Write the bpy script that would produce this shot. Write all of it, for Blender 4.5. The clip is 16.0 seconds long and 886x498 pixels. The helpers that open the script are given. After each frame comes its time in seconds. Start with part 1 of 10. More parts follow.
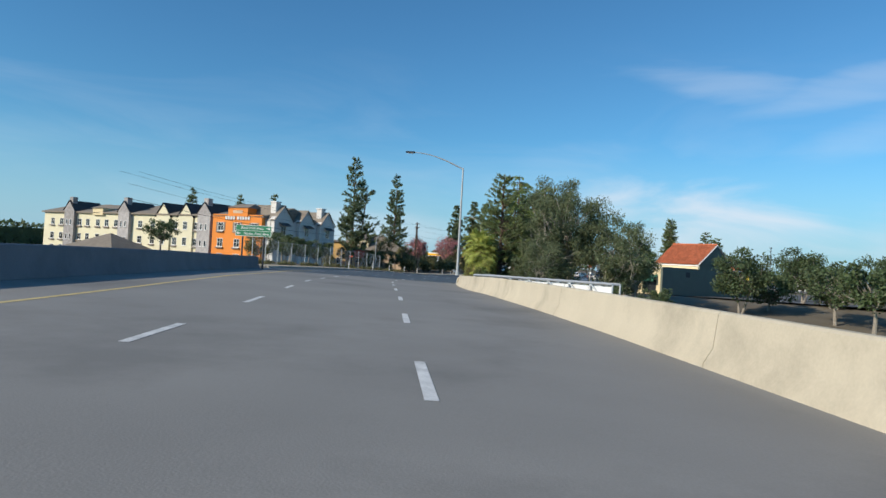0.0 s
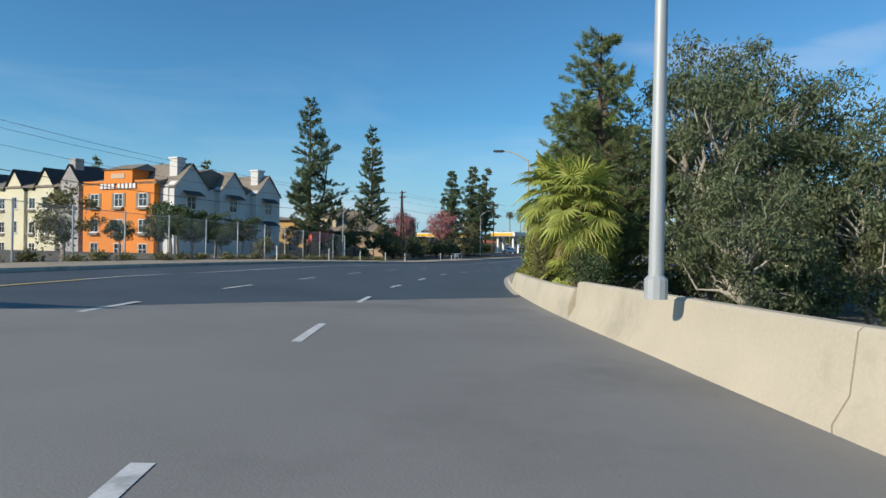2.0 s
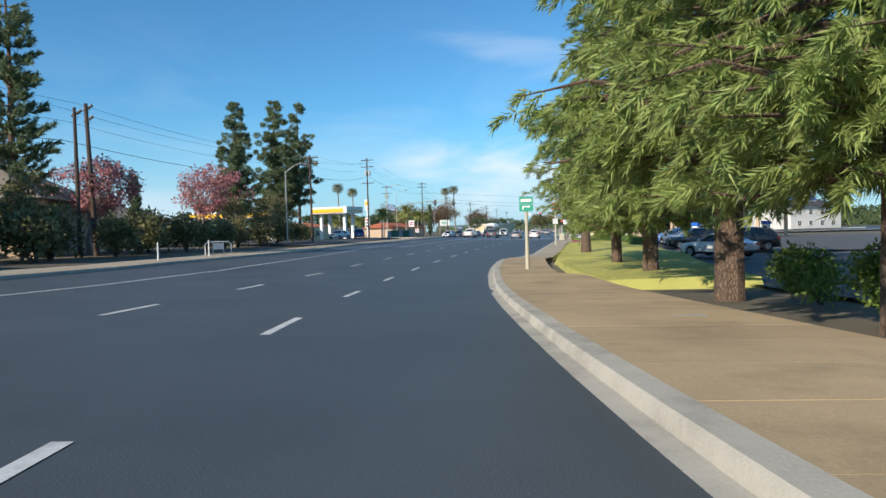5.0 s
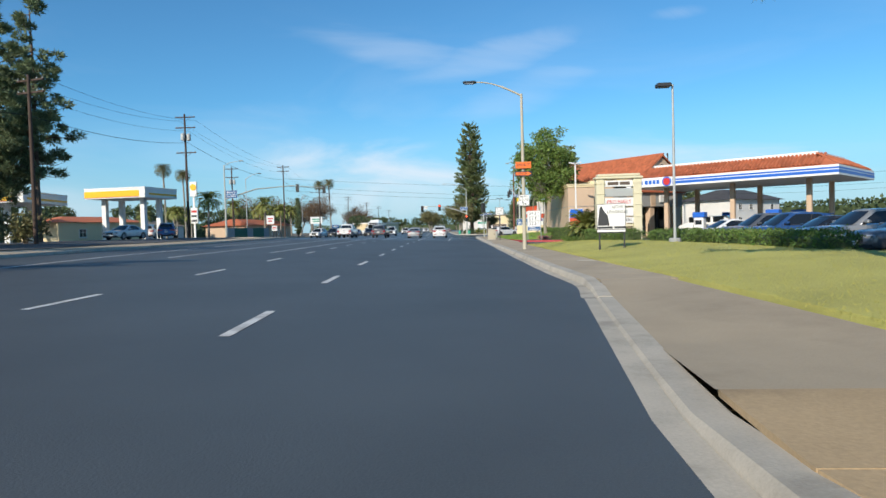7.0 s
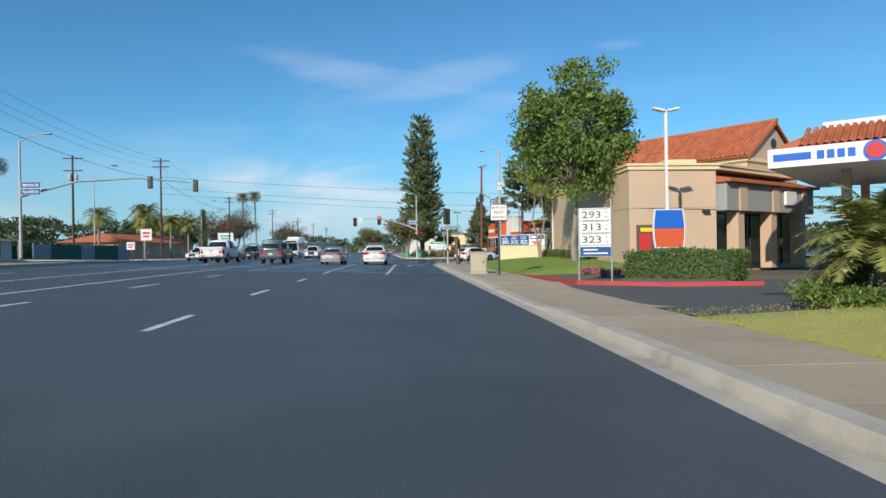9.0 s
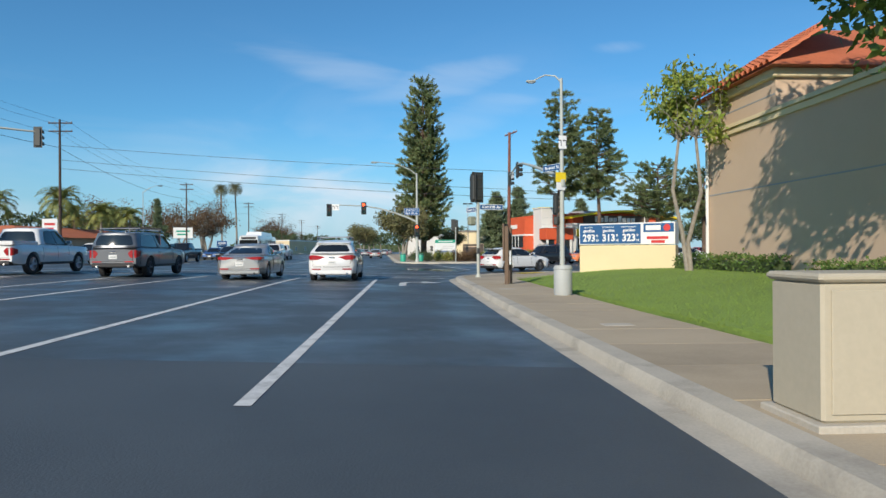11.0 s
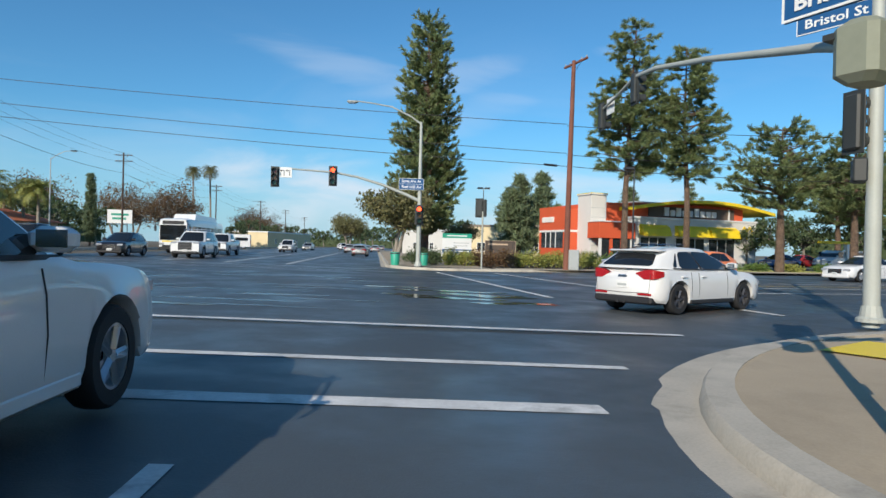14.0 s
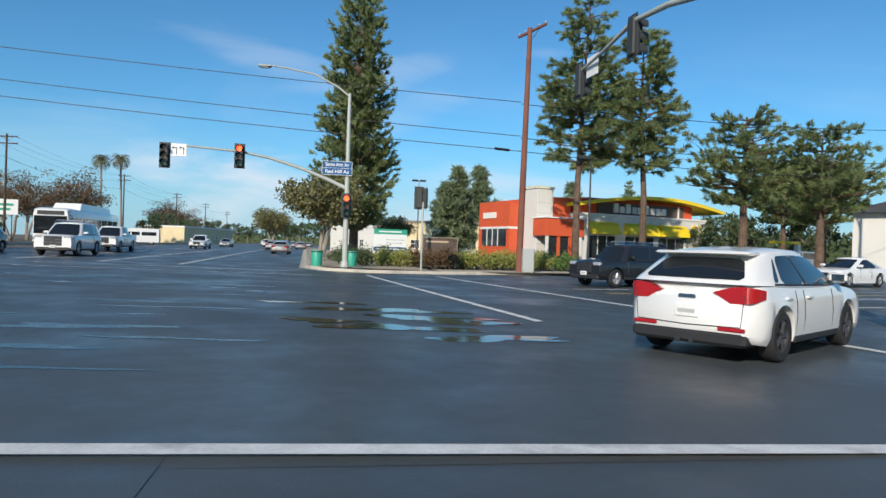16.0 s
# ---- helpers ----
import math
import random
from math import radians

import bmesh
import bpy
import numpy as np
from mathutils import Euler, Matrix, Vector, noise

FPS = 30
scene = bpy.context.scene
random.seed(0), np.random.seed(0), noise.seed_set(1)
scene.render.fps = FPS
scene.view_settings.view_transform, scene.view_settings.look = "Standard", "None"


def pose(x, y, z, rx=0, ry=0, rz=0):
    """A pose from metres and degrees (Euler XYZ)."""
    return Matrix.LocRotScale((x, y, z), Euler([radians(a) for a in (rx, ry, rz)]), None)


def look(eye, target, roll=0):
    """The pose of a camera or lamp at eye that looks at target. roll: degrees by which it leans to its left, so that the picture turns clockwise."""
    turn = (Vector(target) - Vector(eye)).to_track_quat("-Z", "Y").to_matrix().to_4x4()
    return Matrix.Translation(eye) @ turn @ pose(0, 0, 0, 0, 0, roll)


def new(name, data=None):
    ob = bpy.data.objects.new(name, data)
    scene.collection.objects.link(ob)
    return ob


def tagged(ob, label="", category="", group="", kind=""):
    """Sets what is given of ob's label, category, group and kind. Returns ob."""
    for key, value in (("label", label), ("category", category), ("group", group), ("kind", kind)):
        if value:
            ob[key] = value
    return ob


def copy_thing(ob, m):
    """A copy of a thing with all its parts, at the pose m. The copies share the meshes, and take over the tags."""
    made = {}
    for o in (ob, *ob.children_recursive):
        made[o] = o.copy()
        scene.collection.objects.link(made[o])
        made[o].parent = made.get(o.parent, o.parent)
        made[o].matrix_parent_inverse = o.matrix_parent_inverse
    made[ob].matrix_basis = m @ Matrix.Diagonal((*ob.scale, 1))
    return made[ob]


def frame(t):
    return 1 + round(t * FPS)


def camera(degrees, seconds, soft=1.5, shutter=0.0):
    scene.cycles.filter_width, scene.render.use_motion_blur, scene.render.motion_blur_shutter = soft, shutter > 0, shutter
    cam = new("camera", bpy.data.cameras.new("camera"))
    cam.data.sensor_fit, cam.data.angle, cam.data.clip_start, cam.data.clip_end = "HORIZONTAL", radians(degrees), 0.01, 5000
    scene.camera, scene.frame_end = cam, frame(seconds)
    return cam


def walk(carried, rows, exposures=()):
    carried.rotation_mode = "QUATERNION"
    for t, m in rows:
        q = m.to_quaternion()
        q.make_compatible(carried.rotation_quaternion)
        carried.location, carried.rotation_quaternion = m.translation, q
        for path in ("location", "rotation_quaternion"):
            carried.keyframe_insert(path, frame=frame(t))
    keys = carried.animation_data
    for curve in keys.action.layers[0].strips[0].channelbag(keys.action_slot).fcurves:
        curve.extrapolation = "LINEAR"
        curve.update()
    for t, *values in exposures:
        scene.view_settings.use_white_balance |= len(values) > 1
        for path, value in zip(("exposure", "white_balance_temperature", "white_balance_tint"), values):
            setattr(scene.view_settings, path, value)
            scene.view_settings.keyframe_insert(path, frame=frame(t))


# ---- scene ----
cam = camera(69.0, 16.0, soft=1.5)

PATH = [
    (0, (6.37, -2.209, 3.547), (6.178, -0.219, 3.584), 3.3),
    (0.5, (4.896, 8.129, 3.499), (4.698, 10.119, 3.53), 2.7),
    (1, (3.365, 18.456, 3.469), (3.172, 20.447, 3.481), 2.1),
    (1.5, (1.901, 28.544, 3.369), (1.716, 30.536, 3.367), 1.1),
    (2, (0.678, 38.55, 3.172), (0.531, 40.545, 3.157), 1.0),
    (2.5, (-0.326, 48.299, 2.988), (-0.395, 50.298, 2.976), 0.8),
    (3, (-0.689, 57.721, 2.798), (-0.667, 59.721, 2.782), 0.3),
    (3.5, (-0.645, 67.503, 2.63), (-0.539, 69.5, 2.605), -0.9),
    (4, (-0.058, 77.342, 2.5), (0.132, 79.332, 2.455), -1.1),
    (4.2, (0.324, 81.276, 2.436), (0.551, 83.262, 2.388), -1.1),
    (6.3, (7.116, 121.382, 1.31), (7.728, 123.284, 1.232), -2.0),
    (6.5, (8.1, 125.095, 1.305), (8.749, 126.985, 1.225), -1.8),
    (7, (11.199, 134.368, 1.271), (11.933, 136.227, 1.209), -1.6),
    (7.5, (14.596, 143.139, 1.196), (15.397, 144.971, 1.152), -2.8),
    (8, (17.935, 151.272, 1.239), (18.797, 153.077, 1.242), -0.3),
    (8.5, (21.255, 158.766, 1.255), (22.132, 160.563, 1.257), -1.0),
    (9, (24.452, 166.227, 1.251), (25.344, 168.018, 1.252), -0.9),
    (9.2, (25.615, 168.993, 1.295), (26.51, 170.781, 1.296), -1.0),
    (11.3, (36.717, 193.82, 1.282), (37.61, 195.609, 1.286), -0.0),
    (11.5, (37.639, 195.888, 1.283), (38.531, 197.678, 1.287), 0.2),
    (12, (39.473, 200.233, 1.31), (40.368, 202.021, 1.309), 0.1),
    (12.5, (41.168, 204.081, 1.287), (42.064, 205.869, 1.285), 0.3),
    (13, (42.74, 207.5, 1.282), (43.637, 209.288, 1.28), 0.7),
    (13.5, (43.995, 210.366, 1.291), (44.893, 212.153, 1.286), 0.9),
    (14, (44.994, 213.183, 1.268), (45.904, 214.964, 1.265), 1.4),
    (14.5, (45.892, 215.331, 1.27), (46.819, 217.103, 1.266), 1.9),
    (15, (46.749, 217.002, 1.274), (47.738, 218.74, 1.269), 1.9),
    (15.5, (47.394, 218.189, 1.289), (48.449, 219.888, 1.282), 1.7),
    (16, (47.779, 218.81, 1.283), (48.875, 220.483, 1.278), 1.8),
]
walk(cam, [(t, look(eye, target, roll)) for t, eye, target, roll in PATH],
     [(0.0, 0.26), (2.6, 0.28), (3.5, 0.45), (4.2, 0.52), (6.3, 0.42), (7.5, 0.34), (9.0, 0.27), (16.0, 0.28)])

# ---- world, sun, exposure ----
SUN_AZ, SUN_EL = 232.0, 27.0          # degrees clockwise from +y, degrees up
world = bpy.data.worlds.new("sky")
scene.world = world
world.use_nodes = True
wn, wl = world.node_tree.nodes, world.node_tree.links
sky = wn.new("ShaderNodeTexSky")
sky.sky_type, sky.sun_disc = "NISHITA", False
sky.sun_elevation, sky.sun_rotation = radians(SUN_EL), radians(SUN_AZ)
sky.air_density, sky.dust_density, sky.ozone_density = 1.0, 0.3, 3.0
tc = wn.new("ShaderNodeTexCoord")
mp = wn.new("ShaderNodeMapping")
mp.inputs["Scale"].default_value = (1.6, 1.6, 7.0)
wl.new(tc.outputs["Generated"], mp.inputs["Vector"])
cn = wn.new("ShaderNodeTexNoise")
cn.inputs["Scale"].default_value, cn.inputs["Detail"].default_value, cn.inputs["Roughness"].default_value = 1.7, 7.0, 0.55
cn.inputs["Distortion"].default_value = 0.6
wl.new(mp.outputs["Vector"], cn.inputs["Vector"])
cr = wn.new("ShaderNodeValToRGB")
cr.color_ramp.elements[0].position, cr.color_ramp.elements[0].color = 0.45, (0, 0, 0, 1)
cr.color_ramp.elements[1].position, cr.color_ramp.elements[1].color = 0.78, (1, 1, 1, 1)
wl.new(cn.outputs["Fac"], cr.inputs["Fac"])
sx = wn.new("ShaderNodeSeparateXYZ")
wl.new(tc.outputs["Generated"], sx.inputs["Vector"])
low = wn.new("ShaderNodeMapRange")       # clouds thin out towards the zenith
low.inputs["From Min"].default_value, low.inputs["From Max"].default_value = 0.34, 0.05
low.inputs["To Min"].default_value, low.inputs["To Max"].default_value = 0.0, 0.85
wl.new(sx.outputs["Z"], low.inputs["Value"])


def sky_math(op, a, b=0.0):
    q = wn.new("ShaderNodeMath")
    q.operation = op
    for i, v in enumerate((a, b)):
        if isinstance(v, (int, float)):
            q.inputs[i].default_value = v
        else:
            wl.new(v, q.inputs[i])
    return q.outputs[0]


# A white bank low over the road ahead, thin streaks higher up: azimuth, height, half sizes and slant in degrees, strength.
azim = sky_math("ARCTAN2", sx.outputs["X"], sx.outputs["Y"])
elev = sky_math("ARCSINE", sx.outputs["Z"])
ragged = sky_math("MULTIPLY", sky_math("SUBTRACT", cn.outputs["Fac"], 0.5), 4.5)
cloud = sky_math("MULTIPLY", sky_math("MULTIPLY", cr.outputs["Color"], low.outputs["Result"]), 0.3)
for c_az, c_el, w_az, w_el, slant, power in ((17.0, 4.4, 12.0, 4.6, -0.02, 0.85), (-10.0, 2.2, 18.0, 2.2, 0.0, 0.4), (38.0, 4.6, 14.0, 4.0, 0.05, 0.6), (17.0, 15.4, 9.0, 1.6, -0.18, 0.22), (25.5, 14.4, 8.0, 1.6, 0.2, 0.22),
                                             (27.5, 10.8, 8.0, 2.0, 0.25, 0.2), (42.0, 16.8, 3.2, 0.8, -0.05, 0.5), (6.0, 9.5, 8.0, 2.0, 0.1, 0.15)):
    da = sky_math("SUBTRACT", azim, radians(c_az))
    de = sky_math("SUBTRACT", sky_math("SUBTRACT", elev, radians(c_el)), sky_math("MULTIPLY", da, slant))
    r2 = sky_math("ADD", sky_math("POWER", sky_math("ABSOLUTE", sky_math("DIVIDE", da, radians(w_az))), 2.0), sky_math("POWER", sky_math("ABSOLUTE", sky_math("DIVIDE", de, radians(w_el))), 2.0))
    lump = wn.new("ShaderNodeMapRange")
    lump.interpolation_type = "SMOOTHSTEP"
    lump.inputs["From Min"].default_value, lump.inputs["From Max"].default_value = -0.1, 1.7
    lump.inputs["To Min"].default_value, lump.inputs["To Max"].default_value = 0.0, power
    wl.new(sky_math("ADD", sky_math("SUBTRACT", 1.0, r2), ragged), lump.inputs["Value"])
    cloud = sky_math("MAXIMUM", cloud, lump.outputs["Result"])
cm = wn.new("ShaderNodeMix")
cm.data_type = "RGBA"
wl.new(cloud, cm.inputs["Factor"])
tint = wn.new("ShaderNodeMix")
tint.data_type, tint.blend_type = "RGBA", "MULTIPLY"
tint.inputs["Factor"].default_value = 1.0
tint.inputs["B"].default_value = (0.46, 0.89, 1.08, 1)
wl.new(sky.outputs["Color"], tint.inputs["A"])
hz = wn.new("ShaderNodeMapRange")        # pale haze along the horizon
hz.inputs["From Min"].default_value, hz.inputs["From Max"].default_value = 0.20, -0.02
hz.inputs["To Min"].default_value, hz.inputs["To Max"].default_value = 0.0, 0.8
hz.interpolation_type = "SMOOTHSTEP"
wl.new(sx.outputs["Z"], hz.inputs["Value"])
hm = wn.new("ShaderNodeMix")
hm.data_type = "RGBA"
wl.new(hz.outputs["Result"], hm.inputs["Factor"])
wl.new(tint.outputs["Result"], hm.inputs["A"])
hm.inputs["B"].default_value = (3.0, 4.7, 6.1, 1)
wl.new(hm.outputs["Result"], cm.inputs["A"])
cm.inputs["B"].default_value = (6.4, 6.9, 7.6, 1)
wl.new(cm.outputs["Result"], wn["Background"].inputs["Color"])
wn["Background"].inputs["Strength"].default_value = 0.100

sun = new("sun", bpy.data.lights.new("sun", "SUN"))
sun.data.energy, sun.data.angle, sun.data.color = 3.9, radians(0.53), (1.0, 0.90, 0.76)
_a, _e = radians(SUN_AZ), radians(SUN_EL)
sun.matrix_world = look(Vector((math.sin(_a) * math.cos(_e), math.cos(_a) * math.cos(_e), math.sin(_e))) * 60, (0, 0, 0))

# ---- the road's line: s metres along it, d metres to its left ----
STEP = 0.5


def head(s):
    """Heading in radians, clockwise from +y."""
    return radians(min(max(-8.0 + 0.297 * (s - 35), -8.0), 23.4))


LINE_S = np.arange(-60, 600, STEP)
LINE_X, LINE_Y = [0.0], [0.0]
for _s in LINE_S[:-1]:
    LINE_X.append(LINE_X[-1] + STEP * math.sin(head(_s + STEP / 2)))
    LINE_Y.append(LINE_Y[-1] + STEP * math.cos(head(_s + STEP / 2)))
LINE_X, LINE_Y = np.array(LINE_X), np.array(LINE_Y)
LINE_X += 6.37 - LINE_X[120]
LINE_Y += -2.21 - LINE_Y[120]


def P(s, d):
    h, c = head(s), min(max(s, -60), 599)
    x, y = np.interp(c, LINE_S, LINE_X) + (s - c) * math.sin(h), np.interp(c, LINE_S, LINE_Y) + (s - c) * math.cos(h)
    return float(x - d * math.cos(h)), float(y + d * math.sin(h))


RISE_S = (-60, 0, 10, 21, 31, 41, 51, 60, 70, 80, 84, 95, 108, 119, 128, 600)
RISE_Z = (2.28, 2.27, 2.23, 2.19, 2.1, 1.9, 1.72, 1.53, 1.36, 1.23, 1.17, 0.9, 0.5, 0.15, 0, 0)


def gz(s, d):
    """Height of the road and the land that follows it."""
    return float(np.interp(s, RISE_S, RISE_Z) + np.interp(s, (15, 60, 215, 250), (0.02, 0.033, 0.033, 0.012)) * min(max(d - np.interp(s, (84, 140), (0.0, 3.6)), -3), 32))


def at(s, d, dz=0.0, yaw=0.0):
    """A pose beside the road: local x to the right, y along the road, z up; yaw in degrees to the left."""
    x, y = P(s, d)
    return pose(x, y, gz(s, d) + dz, 0, 0, -math.degrees(head(s)) + yaw)


# ---- mesh helpers ----
class M:
    """Collects plain geometry for one mesh."""

    def __init__(self):
        self.v, self.f = [], []

    def add(self, verts, faces):
        n = len(self.v)
        self.v += [tuple(p) for p in verts]
        self.f += [tuple(i + n for i in f) for f in faces]
        return self

    def box(self, x0, x1, y0, y1, z0, z1, r=0.0):
        """A box, with its edges cut off by r."""
        if r <= 0:
            return self.add([(x, y, z) for z in (z0, z1) for y in (y0, y1) for x in (x0, x1)],
                            [(0, 2, 3, 1), (4, 5, 7, 6), (0, 1, 5, 4), (2, 6, 7, 3), (0, 4, 6, 2), (1, 3, 7, 5)])
        r = min(r, (x1 - x0) * 0.45, (y1 - y0) * 0.45, (z1 - z0) * 0.45)
        ring = lambda i, z: [(x0 + i, y0 + i + r, z), (x0 + i + r, y0 + i, z), (x1 - i - r, y0 + i, z), (x1 - i, y0 + i + r, z),
                             (x1 - i, y1 - i - r, z), (x1 - i - r, y1 - i, z), (x0 + i + r, y1 - i, z), (x0 + i, y1 - i - r, z)]
        return self.rings([ring(r, z0), ring(0, z0 + r), ring(0, z1 - r), ring(r, z1)])

    def rings(self, rings, caps=True, closed=True):
        n, fs = len(rings[0]), []
        for k in range(len(rings) - 1):
            for i in range(n if closed else n - 1):
                j = (i + 1) % n
                fs.append((k * n + i, k * n + j, (k + 1) * n + j, (k + 1) * n + i))
        if caps:
            fs += [tuple(range(n - 1, -1, -1)), tuple(range((len(rings) - 1) * n, len(rings) * n))]
        return self.add([p for r in rings for p in r], fs)

    def tube(self, pts, radii, n=8, caps=True):
        pts = [Vector(p) for p in pts]
        if not hasattr(radii, "__len__"):
            radii = [radii] * len(pts)
        rings, ref = [], None
        for i, p in enumerate(pts):
            t = (pts[min(i + 1, len(pts) - 1)] - pts[max(i - 1, 0)]).normalized()
            ref = ref or (Vector((1, 0, 0)) if abs(t.x) < 0.8 else Vector((0, 1, 0)))
            u = (ref - t * ref.dot(t)).normalized()
            w = t.cross(u)
            ref = u
            rings.append([p + radii[i] * (math.cos(2 * math.pi * k / n) * u + math.sin(2 * math.pi * k / n) * w) for k in range(n)])
        return self.rings(rings, caps)

    def prism(self, outline, axis, a, b):
        """A flat outline in the two other axes, drawn out along axis from a to b."""
        def at3(p, h):
            q = list(p)
            q.insert("xyz".index(axis), h)
            return q
        return self.rings([[at3(p, a) for p in outline], [at3(p, b) for p in outline]])

    def lathe(self, profile, n=16, cx=0.0, cy=0.0):
        return self.rings([[(cx + r * math.cos(2 * math.pi * k / n), cy + r * math.sin(2 * math.pi * k / n), z) for k in range(n)] for r, z in profile])

    def moved(self, m, other):
        return self.add([m @ Vector(p) for p in other.v], other.f)

    def mesh(self, name, material, smooth=False):
        me = bpy.data.meshes.new(name)
        me.from_pydata(self.v, [], self.f)
        bm = bmesh.new()
        bm.from_mesh(me)
        bmesh.ops.recalc_face_normals(bm, faces=bm.faces)
        bm.to_mesh(me)
        bm.free()
        if smooth:
            me.shade_auto_smooth(radians(40)) if hasattr(me, "shade_auto_smooth") else me.shade_smooth()
        me.materials.append(material)
        return me


def smoothed(me, degrees=38):
    """Smooth faces, with the sharper edges kept sharp."""
    me.shade_smooth()
    bm = bmesh.new()
    bm.from_mesh(me)
    for e in bm.edges:
        e.smooth = len(e.link_faces) == 2 and e.calc_face_angle(0) < radians(degrees)
    bm.to_mesh(me)
    bm.free()
    return me


def part(name, m, material, parent, label="", smooth=False, place=None):
    """Links the geometry m as one mesh object under a thing or a part."""
    me = m if isinstance(m, bpy.types.Mesh) else m.mesh(name, material)
    if smooth:
        smoothed(me)
    ob = new(name, me)
    ob.parent = parent
    if place is not None:
        ob.matrix_basis = place
    return tagged(ob, label) if label else ob


def thing(name, label, category, m, group="", kind=""):
    """An Empty at a thing's base, to hold its parts."""
    ob = new(name)
    ob.empty_display_size = 0.2
    ob.matrix_basis = m
    return tagged(ob, label, category, group, kind)


def lone(name, m, material, label, category, place=None, group="", kind="", smooth=False):
    """A thing that is one mesh."""
    ob = new(name, m.mesh(name, material))
    if smooth:
        smoothed(ob.data)
    if place is not None:
        ob.matrix_basis = place
    return tagged(ob, label, category, group, kind)


def words(text, size, depth, material, parent, m, name="lettering", align="CENTER", width=None, bold=0.0):
    """Raised letters in the built-in font, standing in the plane x-z of the pose m and facing -y."""
    cu = bpy.data.curves.new("lettering", "FONT")
    cu.body, cu.size, cu.extrude, cu.align_x, cu.align_y = text, size, depth, align, "CENTER"
    cu.resolution_u, cu.offset = 2, bold
    tmp = bpy.data.objects.new("lettering", cu)
    me = bpy.data.meshes.new_from_object(tmp)
    bpy.data.objects.remove(tmp)
    me.materials.clear()
    me.materials.append(material)
    if width:
        w = max(v.co.x for v in me.vertices) - min(v.co.x for v in me.vertices)
        me.transform(Matrix.Diagonal((width / max(w, 0.01), 1, 1, 1)))
    me.transform(pose(0, 0, 0, 90, 0, 0))
    ob = new(name, me)
    ob.parent, ob.matrix_basis = parent, m
    return ob


def bars(rows, material, parent, m, name="text_bar", h=0.08, depth=0.006):
    """Plain bars in place of writing: rows of x0, x1, z, facing -y."""
    for x0, x1, z in rows:
        part(name, M().box(x0, x1, -depth, 0, z - h / 2, z + h / 2), material, parent, place=m)


# ---- materials ----
def mat(name, rgb, rough=0.6, metal=0.0, var=0.14, scale=0.6, fine=18.0, bump=0.15, island=0.0, rnd=0.0, hue=0.0,
        coat=0.0, damp=0.0, thin=0.0, glow=0.0, spec=0.5, bump_dist=0.01, stain=0.0, stain_scale=0.25, plates=0.0):
    m = bpy.data.materials.new(name)
    m.use_nodes = True
    n, l = m.node_tree.nodes, m.node_tree.links
    b = n["Principled BSDF"]
    geo = n.new("ShaderNodeNewGeometry")
    coarse, small = n.new("ShaderNodeTexNoise"), n.new("ShaderNodeTexNoise")
    for node, sc, det in ((coarse, scale, 4.0), (small, fine, 3.0)):
        node.inputs["Scale"].default_value, node.inputs["Detail"].default_value = sc, det
        l.new(geo.outputs["Position"], node.inputs["Vector"])

    def math_node(op, a, b_):
        q = n.new("ShaderNodeMath")
        q.operation = op
        for i, v in enumerate((a, b_)):
            if isinstance(v, (int, float)):
                q.inputs[i].default_value = v
            else:
                l.new(v, q.inputs[i])
        return q.outputs[0]

    def centred(socket, amount):
        return math_node("MULTIPLY", math_node("SUBTRACT", socket, 0.5), 2 * amount)

    value = math_node("ADD", math_node("ADD", centred(coarse.outputs["Fac"], var * 1.6), centred(small.outputs["Fac"], var)), 1.0)
    if stain:
        big = n.new("ShaderNodeTexNoise")
        big.inputs["Scale"].default_value, big.inputs["Detail"].default_value, big.inputs["Roughness"].default_value = stain_scale, 6.0, 0.65
        l.new(geo.outputs["Position"], big.inputs["Vector"])
        ramp = n.new("ShaderNodeMapRange")
        ramp.inputs["From Min"].default_value, ramp.inputs["From Max"].default_value = 0.52, 0.68
        l.new(big.outputs["Fac"], ramp.inputs["Value"])
        value = math_node("MULTIPLY", value, math_node("SUBTRACT", 1.0, math_node("MULTIPLY", ramp.outputs["Result"], stain)))
    relief = small.outputs["Fac"]
    if plates:                                   # upright bark plates with dark furrows between them
        mp, cells, furrow = n.new("ShaderNodeMapping"), n.new("ShaderNodeTexVoronoi"), n.new("ShaderNodeMapRange")
        mp.inputs["Scale"].default_value = (1.0, 1.0, 0.4)
        cells.feature = "DISTANCE_TO_EDGE"
        cells.inputs["Scale"].default_value = plates
        furrow.inputs["From Min"].default_value, furrow.inputs["From Max"].default_value = 0.0, 0.16
        furrow.inputs["To Min"].default_value, furrow.inputs["To Max"].default_value = 0.62, 1.1
        bent = n.new("ShaderNodeVectorMath")
        bent.operation = "MULTIPLY_ADD"
        bent.inputs[1].default_value = (0.09, 0.09, 0.09)
        l.new(small.outputs["Color"], bent.inputs[0])
        l.new(geo.outputs["Position"], bent.inputs[2])
        l.new(bent.outputs["Vector"], mp.inputs["Vector"])
        l.new(mp.outputs["Vector"], cells.inputs["Vector"])
        l.new(cells.outputs["Distance"], furrow.inputs["Value"])
        value = math_node("MULTIPLY", value, furrow.outputs["Result"])
        relief = math_node("ADD", math_node("MULTIPLY", relief, 0.4), furrow.outputs["Result"])
    hs = n.new("ShaderNodeHueSaturation")
    hs.inputs["Color"].default_value = (*rgb, 1)
    if island:
        value = math_node("ADD", value, centred(geo.outputs["Random Per Island"], island))
    if rnd:
        oi = n.new("ShaderNodeObjectInfo")
        value = math_node("ADD", value, centred(oi.outputs["Random"], rnd))
